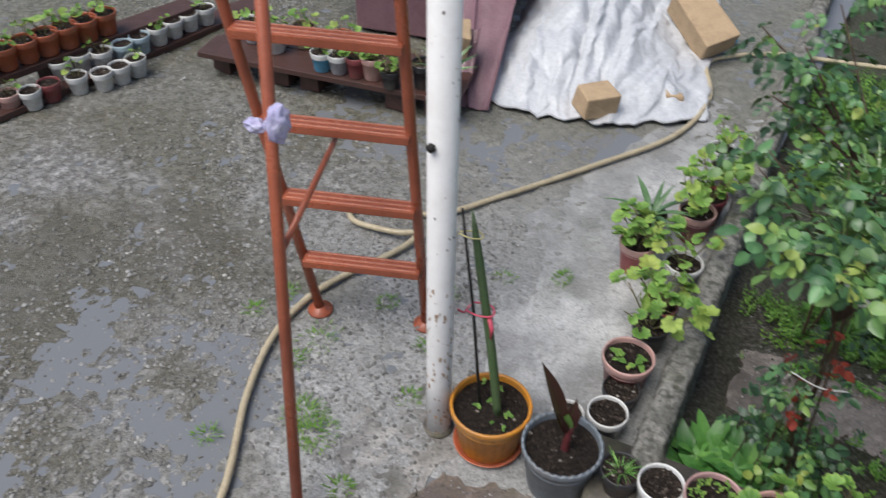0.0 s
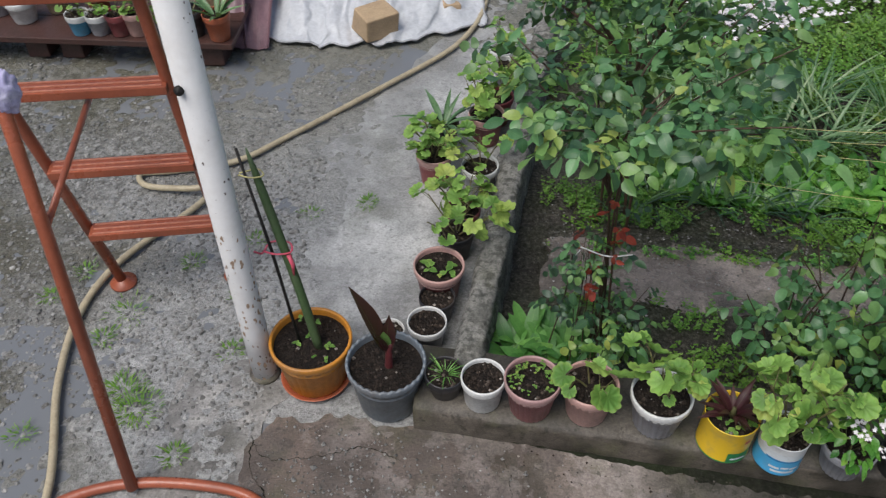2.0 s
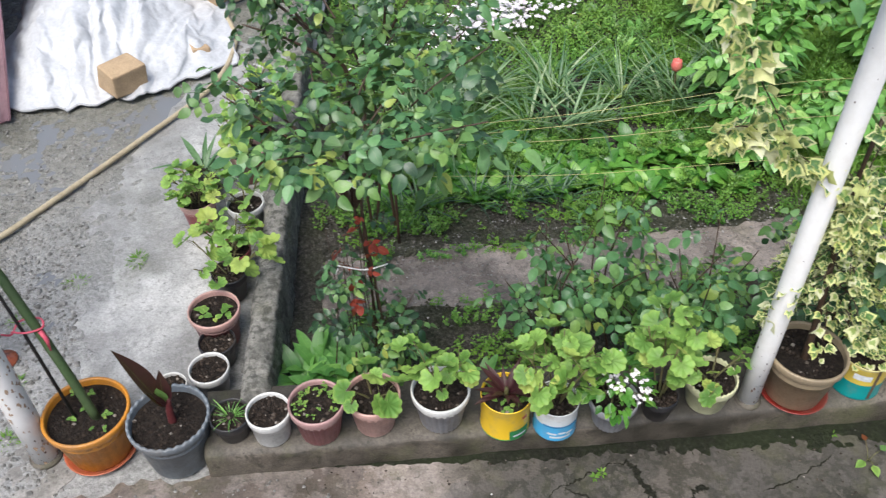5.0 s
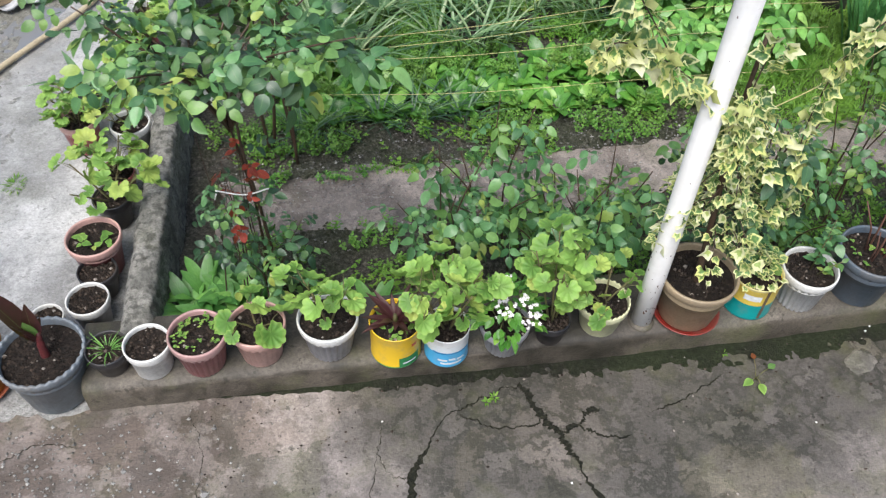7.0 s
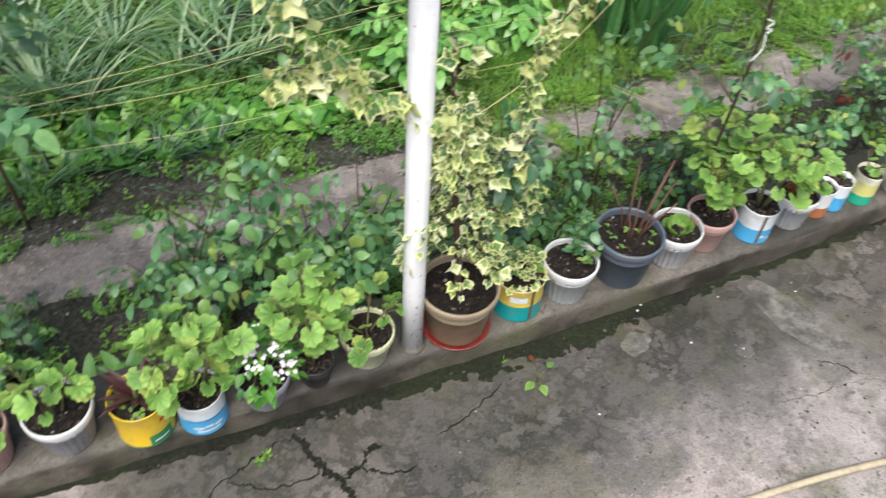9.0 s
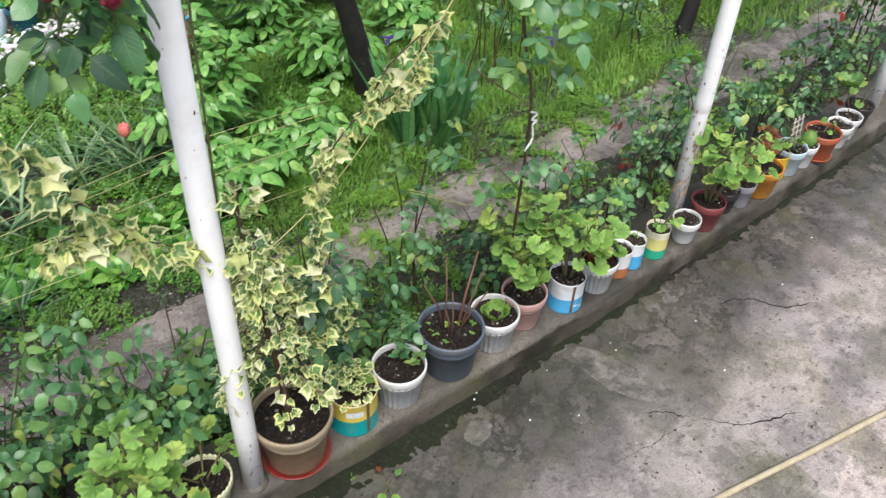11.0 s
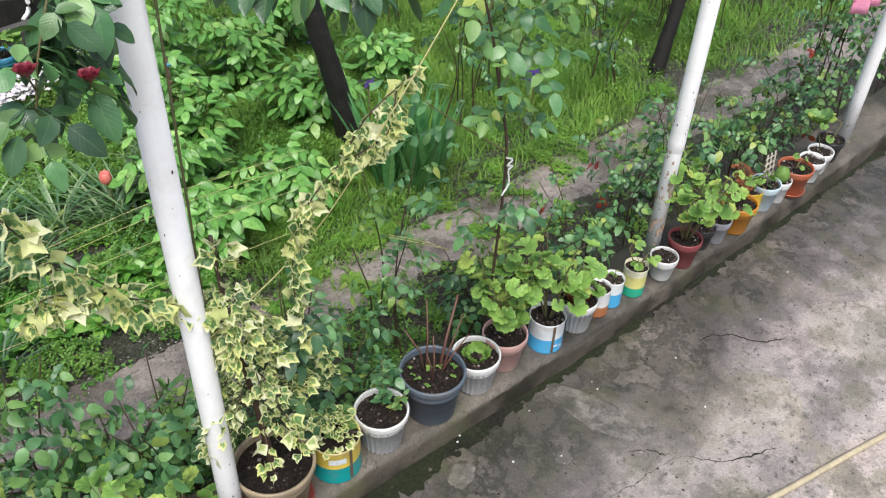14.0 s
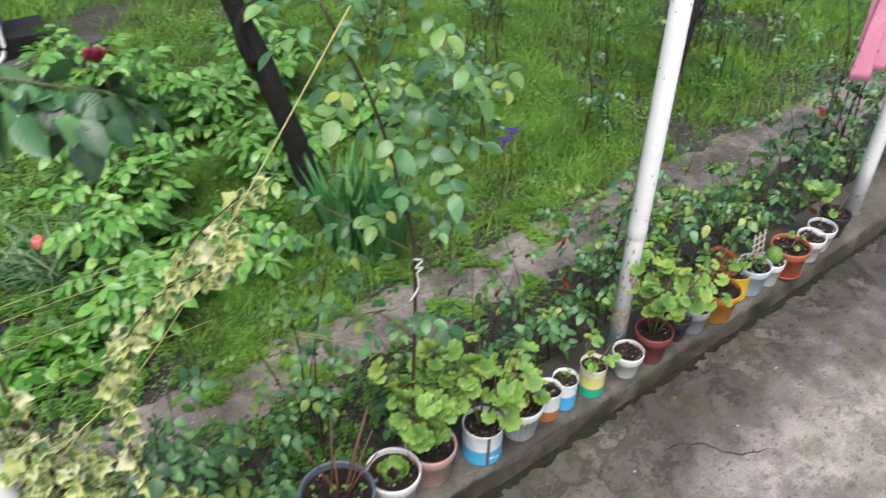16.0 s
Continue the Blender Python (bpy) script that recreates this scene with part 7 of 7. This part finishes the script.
def metal_sheet(corners, label):
    """A folded roofing sheet between four corners, with seams."""
    a, b2, c, d = [Vector(q) for q in corners]
    n = 24
    verts, faces = [], []
    for j in range(9):
        for i in range(n + 1):
            u, v = i / n, j / 8
            p = a.lerp(b2, u).lerp(d.lerp(c, u), v)
            z = (0.016 if i % 12 == 0 else 0.0) + 0.012 * smooth_noise(u * 3, v * 3, 2, 4)
            verts.append(p + Vector((0, 0, z)) - a)
    for j in range(8):
        for i in range(n):
            k = j * (n + 1) + i
            faces.append((k, k + 1, k + n + 2, k + n + 1))
    ob = raw("roofing_sheet", verts, faces, M["sheet_metal"], smooth=False)
    ob.location = a
    so = ob.modifiers.new("thickness", "SOLIDIFY")
    so.thickness = 0.006
    return tagged(ob, label, "metal sheet", "roofing sheets")


metal_sheet([(-3.33, 2.45, 0.02), (-3.08, 2.45, 0.02), (-3.2, 3.4, 0.42), (-3.75, 3.3, 0.44)], "maroon painted roofing sheet leaning on the heap")
metal_sheet([(-3.9, 3.15, 0.40), (-3.18, 3.3, 0.44), (-3.2, 4.6, 0.62), (-4.1, 4.5, 0.60)], "maroon painted roofing sheet on top of the heap")
metal_sheet([(-3.42, 2.5, 0.12), (-3.22, 2.52, 0.1), (-3.25, 2.75, 0.36), (-3.45, 2.72, 0.36)], "small rust-brown sheet leaning behind the pots")
under = box("scrap_panel", (0.8, 1.6, 0.3), M["sheet_metal"], None, None, "", 0.01)
under.matrix_world = pose(-3.9, 3.95, 0.17, 0, 0, 4)
tagged(under, "maroon scrap panel under the roofing sheets", "panel")

bench = base("plank_bench", -3.93, 2.29, 0.0)
box("plank", (1.65, 0.24, 0.035), M["old_wood"], bench, pose(-0.1, 0.04, 0.155, 0, 0, 2), bevel=0.005)
box("plank", (1.62, 0.2, 0.03), M["old_wood"], bench, pose(-0.1, 0.27, 0.155, 0, 0, 2), bevel=0.005)
for dx in (-0.82, -0.42, -0.22, 0.34, 0.58):
    box("block_leg", (0.13, 0.22, 0.138), M["old_wood"], bench, pose(dx, 0.10, 0.07, 0, 0, 5 * dx), bevel=0.01, rough=0.008, seed=int(dx * 50) & 99)
tagged(bench, "low dark wet plank bench on blocks", "bench")
BZ = 0.174
bp = [
    pot(-4.05, 2.28, BZ, 0.13, 0.12, M["p_blue"], M["p_white"], label="small sky blue plastic pot on the bench"),
    pot(-3.945, 2.29, BZ, 0.13, 0.12, M["p_grey"], M["p_white"], label="small grey-white plastic pot on the bench"),
    pot(-3.83, 2.29, BZ, 0.13, 0.13, M["p_maroon"], label="small dark red pot on the bench"),
    pot(-3.735, 2.31, BZ, 0.15, 0.14, M["p_pink"], label="pink plastic pot on the bench"),
    pot(-3.43, 2.33, BZ, 0.15, 0.15, M["p_black"], label="black plastic pot on the bench"),
    pot(-3.28, 2.3, BZ, 0.15, 0.15, M["p_terra"], label="terracotta-coloured pot with an aloe on the bench"),
    pot(-3.6, 2.25, BZ, 0.12, 0.11, M["p_black"], label="small pot with trailing green leaves on the bench"),
    pot(-4.42, 2.38, BZ, 0.17, 0.13, M["p_white"], label="wide white pot with leaves on the bench"),
    pot(-4.6, 2.44, BZ, 0.15, 0.14, M["p_grey"], M["p_white"], label="grey pot with leaves on the bench"),
    pot(-4.28, 2.5, BZ, 0.15, 0.14, M["p_tan"], label="tan pot with leaves on the bench"),
    pot(-4.03, 2.5, BZ, 0.14, 0.13, M["p_terra"], label="terracotta-coloured pot behind the others"),
]
for k, p in enumerate(bp):
    if k in (0, 1, 2, 3, 7, 8, 9, 10):
        geranium(p, 10, 0.06, 0.07, 620 + k, 0.8, 3)
tuft(bp[5], blade_mesh(0.2, 0.03, 6, 0.6, 0.25), 12, 640, M["strap_leaf"], lift=(0.5, 1.8), z=0.12)
tuft(bp[4], blade_mesh(0.2, 0.012, 6, 0.6, 0.5), 5, 641, M["stem"], lift=(0.5, 1.8), z=0.12)
geranium(bp[6], 30, 0.05, 0.10, 642, 0.7, 6)

# rows of small pots at the far left edge of the yard
shelf = base("plank_shelf", -5.6, 1.9, 0.0)
box("plank", (0.18, 2.0, 0.04), M["old_wood"], shelf, pose(-0.04, -0.08, 0.16, 0, 0, -22), bevel=0.005)
box("plank", (0.2, 2.0, 0.04), M["old_wood"], shelf, pose(0.22, 0.34, 0.02, 0, 0, -19), bevel=0.005)
for k in (-0.8, 0.0, 0.8):
    box("block_leg", (0.13, 0.13, 0.138), M["old_wood"], shelf, pose(-0.04 + 0.4 * k, k - 0.08, 0.07), bevel=0.01, rough=0.006, seed=4)
tagged(shelf, "low dark plank shelf along the yard edge", "shelf")
ROW = [(-5.74, 1.36, 0.13, "p_pink"), (-5.627, 1.436, 0.13, "p_pink"), (-5.539, 1.512, 0.13, "p_white"), (-5.5, 1.625, 0.13, "p_maroon"), (-5.41, 1.754, 0.13, "p_white"), (-5.3, 1.844, 0.13, "p_white"), (-5.252, 1.95, 0.13, "p_white"), (-5.22, 2.06, 0.13, "p_white")]
ROW2 = [(-5.56, 1.8, 0.13, "p_white"), (-5.51, 1.92, 0.13, "p_white"), (-5.413, 2, 0.13, "p_white"), (-5.35, 2.12, 0.13, "p_bluewhite"), (-5.32, 2.25, 0.13, "p_bluewhite"), (-5.288, 2.39, 0.13, "p_white"), (-5.255, 2.51, 0.13, "p_white"), (-5.22, 2.63, 0.13, "p_white"), (-5.17, 2.75, 0.13, "p_white")]
for k, (x, y, d, c) in enumerate(ROW + ROW2):
    q = pot(x, y, 0.042 if k >= len(ROW) else 0.0, d, 0.12, M[c], label="small %s plastic pot in a row at the yard edge" % {"p_pink": "pink", "p_white": "white", "p_maroon": "maroon", "p_bluewhite": "pale blue"}[c])
    if k % 3 == 1:
        geranium(q, 8, 0.05, 0.05, 660 + k, 0.6, 3)
for k in range(8):
    x, y = -5.82 + 0.048 * k, 1.35 + 0.117 * k
    q = pot(x, y, 0.182, 0.16, 0.14, M["p_terra"], label="terracotta-coloured pot on the plank shelf")
    geranium(q, 10, 0.08, 0.07, 680 + k, 0.8, 3, material=[D["ger"][0]])

# rag on the ladder, pink laundry, blue scrap, pebbles
M["rag"] = stained("lavender_rag", (0.42, 0.40, 0.62), (0.7, 0.7, 0.75), 0.8, 25, 120, 0.3)
def crumpled(name, size, material, label, category, at, seed):
    bm = bmesh.new()
    bmesh.ops.create_icosphere(bm, subdivisions=4, radius=1.0)
    for v in bm.verts:
        n2 = v.co.normalized()
        k = 1 + 0.35 * noise.noise(n2 * 2.2 + Vector((seed, 0, 0))) + 0.22 * abs(noise.noise(n2 * 5 + Vector((0, seed, 0))))
        v.co = Vector((n2.x * size[0], n2.y * size[1], n2.z * size[2])) * k
    ob = part(name, bm, material)
    ob.matrix_world = at
    return tagged(ob, label, category)


crumpled("rag", (0.035, 0.03, 0.065), M["rag"], "crumpled lavender rag tied to the ladder", "rag", pose(-2.985, 0.135, 1.31, 0, 15, 0), 3.0)
crumpled("rag", (0.035, 0.02, 0.022), M["rag"], "lavender rag end tied to the ladder leg", "rag", pose(-3.055, 0.135, 1.29, 0, 0, 0), 8.0)
M["pink_cloth"] = stained("pink_cloth", (0.74, 0.27, 0.40), (0.8, 0.42, 0.52), 0.8, 6, 160, 0.2)
def build_laundry():
    """A folded towel over a line between two poles: a long front fall and a shorter one behind."""
    top = base("hanging_towel", 3.54, -0.055, 1.88)
    n, rows = 26, 26
    for name, drop, back in (("front_fall", 0.84, 0.0), ("back_fall", 0.72, 0.03)):
        verts, faces = [], []
        for j in range(rows):
            for i in range(n):
                u, v = i / (n - 1), j / (rows - 1)
                fold = 0.022 * math.sin(u * 15 + 1.5 * v + 40 * back) * (0.3 + v) + 0.012 * smooth_noise(u * 4, v * 4, 1, back)
                verts.append((0.27 * (u - 0.5) + 0.6 * back + 0.012 * math.sin(5 * v), fold + back * min(1, 4 * v), -drop * v + 0.02 * u * v))
        for j in range(rows - 1):
            for i in range(n - 1):
                a = j * n + i
                faces.append((a, a + 1, a + n + 1, a + n))
        fall = raw(name, verts, faces, M["pink_cloth"], top)
        fall.modifiers.new("thickness", "SOLIDIFY").thickness = 0.004
        for row in (rows - 5, rows - 3):
            line = verts[row * n:(row + 1) * n]
            raw("stripe", [(x, y - 0.004, z) for x, y, z in line] + [(x, y - 0.004, z - 0.011) for x, y, z in line], [(i, i + 1, i + 1 + n, i + n) for i in range(n - 1)], M["towel_stripe"], fall, "dark red woven stripe")
    tube("clothes_line", [(-1.335, 0.07, 0.05), (-0.1, 0.01, 0.0), (0.43, 0.05, 0.05)], 0.003, M["white_cord"], top, n=5)
    return tagged(top, "pink striped towel folded over a clothes line", "towel")


M["towel_stripe"] = stained("dark_red_stripe", (0.36, 0.02, 0.08), (0.25, 0.02, 0.06), 0.8, 30, 160, 0.1)
laundry = build_laundry()
crumpled("plastic_scrap", (0.06, 0.045, 0.04), M["p_blue"], "crumpled bright blue plastic scrap on the ground", "scrap", pose(-1.9, 3.9, 0.035), 5.0)


def build_gravel():
    rng = random.Random(700)
    shapes = []
    for k in range(6):
        bm = bmesh.new()
        bmesh.ops.create_icosphere(bm, subdivisions=1, radius=1.0)
        for v in bm.verts:
            v.co *= rng.uniform(0.7, 1.2)
        shapes.append((np.array([tuple(v.co) for v in bm.verts]), [tuple(v.index for v in f.verts) for f in bm.faces]))
        bm.free()
    vs, fs, n = [], [], 0
    count = 0
    while count < 21000:
        x, y = rng.uniform(-6.2, -2.35), rng.uniform(-0.8, 4.2)
        if x > -2.42 - 0.15 * max(0, 1 - abs(y - 1.3)) or rng.random() > 0.35 + 0.9 * smooth_noise(x, y, 1.4, 3) + 0.3 * (x > -4.4 and y < 1.8):
            continue
        v, f = shapes[count % 6]
        s = rng.uniform(0.003, 0.010) if rng.random() < 0.9 else rng.uniform(0.008, 0.015)
        m = np.array(Euler((rng.uniform(0, 6), rng.uniform(0, 6), rng.uniform(0, 6))).to_matrix()) * s
        p = v @ m.T
        p[:, 2] *= 0.55
        vs.append(p + np.array((x, y, ground_height(x, y) + 0.15 * s)))
        fs += [tuple(i + n for i in q) for q in f]
        n += len(v)
        count += 1
    ob = raw("gravel", np.concatenate(vs), fs, M["gravel"], smooth=False)
    return tagged(ob, "scattered grey gravel and stone chips in mud", "gravel", kind="stuff")


def gravel_material():
    m, nt, b = mat("gravel_stone", 0.45)
    geo = nt.nodes.new("ShaderNodeNewGeometry")
    c = ramp(nt, geo.outputs["Random Per Island"], [(0.0, (0.09, 0.087, 0.08)), (0.5, (0.17, 0.165, 0.155)), (0.93, (0.25, 0.246, 0.236)), (1.0, (0.38, 0.37, 0.35))])
    nt.links.new(c, b.inputs["Base Color"])
    bump(nt, b, noise_tex(nt, 200, 3), 0.3)
    return m


M["gravel"] = gravel_material()


def build_clods():
    """Crumbs of earth and small stones on the bare soil of the bed."""
    rng = random.Random(740)
    vs, fs = [], []
    for _ in range(15000):
        x = rng.uniform(-1.55, 3.2)
        y = rng.choice((rng.uniform(0.18, 0.9), rng.uniform(0.8, 1.2), rng.uniform(1.1, 1.6)))
        s = rng.uniform(0.003, 0.010) if rng.random() < 0.93 else rng.uniform(0.01, 0.02)
        k = len(vs)
        c = Vector((x, y, ground_height(x, y) + 0.2 * s))
        vs += [c + Vector((s * rng.uniform(0.6, 1.2), 0, 0)), c + Vector((0, s * rng.uniform(0.6, 1.2), 0)), c - Vector((s * rng.uniform(0.6, 1.2), 0, 0)), c - Vector((0, s * rng.uniform(0.6, 1.2), 0)), c + Vector((0, 0, s * 0.8)), c - Vector((0, 0, s))]
        fs += [(k + a, k + b2, k + 4) for a, b2 in ((0, 1), (1, 2), (2, 3), (3, 0))]
    return tagged(raw("soil_clods", vs, fs, M["soil"], smooth=False), "crumbs of dark earth on the flower bed", "soil", kind="stuff")


clods = build_clods()


def build_bed_grit():
    """Pale and dark grains on the bare bed and the garden path."""
    rng = random.Random(745)
    vs, fs = [], []
    for _ in range(6000):
        x, y = rng.uniform(-1.5, 6.0), rng.choice((rng.uniform(0.7, 1.25), rng.uniform(1.1, 1.6)))
        s = rng.uniform(0.0025, 0.008)
        k = len(vs)
        c = Vector((x, y, max(-0.098, ground_height(x, y)) + 0.3 * s))
        vs += [c + Vector((s * rng.uniform(0.6, 1.2), 0, 0)), c + Vector((0, s * rng.uniform(0.6, 1.2), 0)), c - Vector((s * rng.uniform(0.6, 1.2), 0, 0)), c - Vector((0, s * rng.uniform(0.6, 1.2), 0)), c + Vector((0, 0, s * 0.6))]
        fs += [(k + a, k + b2, k + 4) for a, b2 in ((0, 1), (1, 2), (2, 3), (3, 0))]
    return tagged(raw("bed_grit", vs, fs, M["gravel"], smooth=False), "pale grit strewn over bed and path", "grit", kind="stuff")


bed_grit = build_bed_grit()
gravel = build_gravel()
# chips of white stone on the paving
rc = random.Random(720)
for x, y in [(0.901, -0.112), (0.974, -0.334), (1.136, -0.434), (0.874, -0.13), (-0.968, -0.159), (1.77, -0.644), (1.5, -0.3), (1.9, -0.4), (2.4, -0.5), (1.2, -0.2), (2.8, -0.4), (-0.4, -0.5), (0.5, -0.45)]:
    bm = bmesh.new()
    bmesh.ops.create_icosphere(bm, subdivisions=1, radius=1.0)
    s = rc.uniform(0.003, 0.006)
    for v in bm.verts:
        v.co = Vector((v.co.x * s, v.co.y * s, v.co.z * s * 0.5)) * rc.uniform(0.7, 1.2)
    ob = part("stone_chip", bm, M["white_cord"], smooth=False)
    ob.location = (x, y, 0.004)
    tagged(ob, "small white stone chip on the concrete paving", "stone chip", "stone chips")

sprig = base("weed_sprig", 0.372, -0.245, 0.0)
for k, (a, l, sz, m) in enumerate(((200, 0.02, 0.9, "ger_leaf"), (265, 0.03, 0.9, "ger_leaf"), (20, 0.05, 0.75, "rose_young"), (80, 0.06, 0.6, "russet_leaf"))):
    w = Vector((math.cos(radians(a)), math.sin(radians(a)), 0.6))
    tube("stem", [(0, 0, 0), w * l * 0.5 + Vector((0, 0, 0.01)), w * l], 0.0016, M["stem"], sprig, n=5)
    leaves("leaf", leaf_data("sprig_leaf", blade_mesh(0.05, 0.034, 5, 0.2, 0.2), M[m]), [leaf_pose(w * l, (w.x, w.y, 0.1), sz)], sprig)
tagged(sprig, "small green and yellow weed sprig on the paving", "weed")


def build_grit():
    """Loose grit on the worn corner of the paving."""
    rng = random.Random(730)
    vs, fs = [], []
    for _ in range(1500):
        x, y = rng.gauss(-2.1, 0.3), rng.gauss(-0.32, 0.22)
        if not (-2.45 < x < -1.2 and -0.95 < y < 0.05):
            continue
        s = rng.uniform(0.002, 0.007) if rng.random() < 0.95 else rng.uniform(0.008, 0.016)
        k = len(vs)
        c = Vector((x, y, 0.004))
        vs += [c + Vector((s * rng.uniform(0.6, 1.2), 0, 0)), c + Vector((0, s * rng.uniform(0.6, 1.2), 0)), c - Vector((s * rng.uniform(0.6, 1.2), 0, 0)), c - Vector((0, s * rng.uniform(0.6, 1.2), 0)), c + Vector((0, 0, s * 0.6)), c - Vector((0, 0, s))]
        fs += [(k + a, k + b2, k + 4) for a, b2 in ((0, 1), (1, 2), (2, 3), (3, 0))]
    return tagged(raw("grit", vs, fs, M["gravel"], smooth=False), "loose brown grit on worn paving", "grit", kind="stuff")


grit = build_grit()


def build_debris():
    """Small dark and pale bits strewn on the paving."""
    rng = random.Random(750)
    vs, fs = [], []
    for _ in range(900):
        x = rng.uniform(-1.6, 4.5)
        y = curb_y(x) - 0.02 - 1.3 * rng.random() ** 1.8
        s = rng.uniform(0.0015, 0.005)
        k = len(vs)
        c = Vector((x, y, pave_z(x, y) + 0.003))
        vs += [c + Vector((s * rng.uniform(0.6, 2.2), 0, 0)), c + Vector((0, s * rng.uniform(0.6, 1.2), 0)), c - Vector((s * rng.uniform(0.6, 1.2), 0, 0)), c - Vector((0, s * rng.uniform(0.6, 1.8), 0)), c + Vector((0, 0, s * 0.5))]
        fs += [(k + a, k + b2, k + 4) for a, b2 in ((0, 1), (1, 2), (2, 3), (3, 0))]
    return tagged(raw("debris", vs, fs, M["crumb"], smooth=False), "scattered dark and pale bits on paving", "debris", kind="stuff")


debris = build_debris()


# ---- far corner of the garden ----
M["barrel"] = stained("grey_blue_barrel", (0.22, 0.26, 0.31), (0.12, 0.12, 0.13), 0.4, 6, 60, 0.1)
barrel = base("water_barrel", 1.0, 4.78, 0.14)
part("body", lathe([(0.11, 0), (0.12, 0.02), (0.13, 0.18), (0.127, 0.19), (0.134, 0.2), (0.132, 0.36), (0.138, 0.37), (0.138, 0.39), (0.128, 0.39), (0.122, 0.3), (0.0, 0.28)], 28), M["barrel"], barrel)
tube("overflow_pipe", spline([(0.05, -0.16, 0.6), (0.055, -0.165, 0.15), (0.04, -0.2, -0.06), (-0.03, -0.24, -0.12)], 5), 0.016, M["white_cord"], barrel, "white plastic pipe", n=10)
tagged(barrel, "grey-blue plastic water barrel with a white pipe", "barrel")
M["grey_timber"] = stained("grey_wet_timber", (0.085, 0.078, 0.07), (0.04, 0.036, 0.032), 0.6, 8, 60, 0.4)
stand = box("timber_stand", (0.8, 0.34, 0.25), M["bark"], None, None, "", 0.01, 0.01, 5)
stand.matrix_world = pose(1.0, 4.82, 0.015, 0, 0, -6)
tagged(stand, "black wet timber stand under the barrel", "stand")
edge = box("timber_edging", (1.1, 0.12, 0.22), M["grey_timber"], None, None, "", 0.012, 0.012, 3)
edge.matrix_world = pose(1.12, 4.3, -0.005, 0, 0, 8)
tagged(edge, "grey wet timber edging of the flower bed", "edging")
far_pot = pot(0.64, 4.0, -0.1, 0.2, 0.18, M["p_blue"], label="bright blue pot with pale green leaves")
geranium(far_pot, 26, 0.16, 0.14, 760, 1.3, 4)
for k, (x, y, lie) in enumerate(((0.28, 3.82, 70), (0.40, 3.86, 20), (0.30, 3.98, 80), (0.46, 3.78, 75), (0.20, 3.9, 10))):
    bt = base("plastic_bottle", x, y, -0.06 if lie > 30 else -0.1)
    bt.matrix_world = pose(x, y, -0.06 if lie > 30 else -0.1, lie, 0, 70 * k)
    part("body", lathe([(0.04, 0), (0.045, 0.02), (0.045, 0.2), (0.02, 0.27), (0.016, 0.29), (0.0, 0.29)], 18), M["p_bluewhite"], bt)
    part("cap", lathe([(0.018, 0.285), (0.018, 0.31), (0.0, 0.312)], 14), (M["p_paleyellow"], M["print_green"], M["p_blue"])[k % 3], bt, "small plastic bottle cap")
    tagged(bt, "cloudy pale blue plastic bottle on the soil", "bottle", "plastic bottles")
crumpled("plastic_bag", (0.09, 0.07, 0.06), M["p_blue"], "crumpled sky blue plastic bag among the bottles", "bag", pose(0.37, 3.98, -0.03), 11.0)

stake = base("garden_stake", 1.12, 2.55, -0.1)
tube("rod", [(-0.03, 0.0, 0.0), (-0.01, 0.0, 0.3), (0.0, 0.0, 0.58)], 0.009, M["twig"], stake, n=7)
tube("blue_tie", [(-0.012, -0.01, 0.53), (0.0, -0.012, 0.545), (0.015, -0.01, 0.53)], [0.006, 0.012, 0.005], M["p_blue"], stake, "blue plastic tie", n=6)
tagged(stake, "reddish wooden stake with a blue tie in the peonies", "stake")
# sprigs in a crack of the paving
for k, (x, y) in enumerate(((-0.6, -0.15), (-0.57, -0.14), (0.30, -0.12))):
    leaf_plant("weed_sprig", x, y, 9, blade_mesh(0.02, 0.009, 3, 0.3, 0.3), M["grass"], 800 + k, "tiny green weed sprig in a paving crack", "weed", (0.2, 0.9), (0.6, 1.0), 0.008, z=0.001, group="paving weeds")
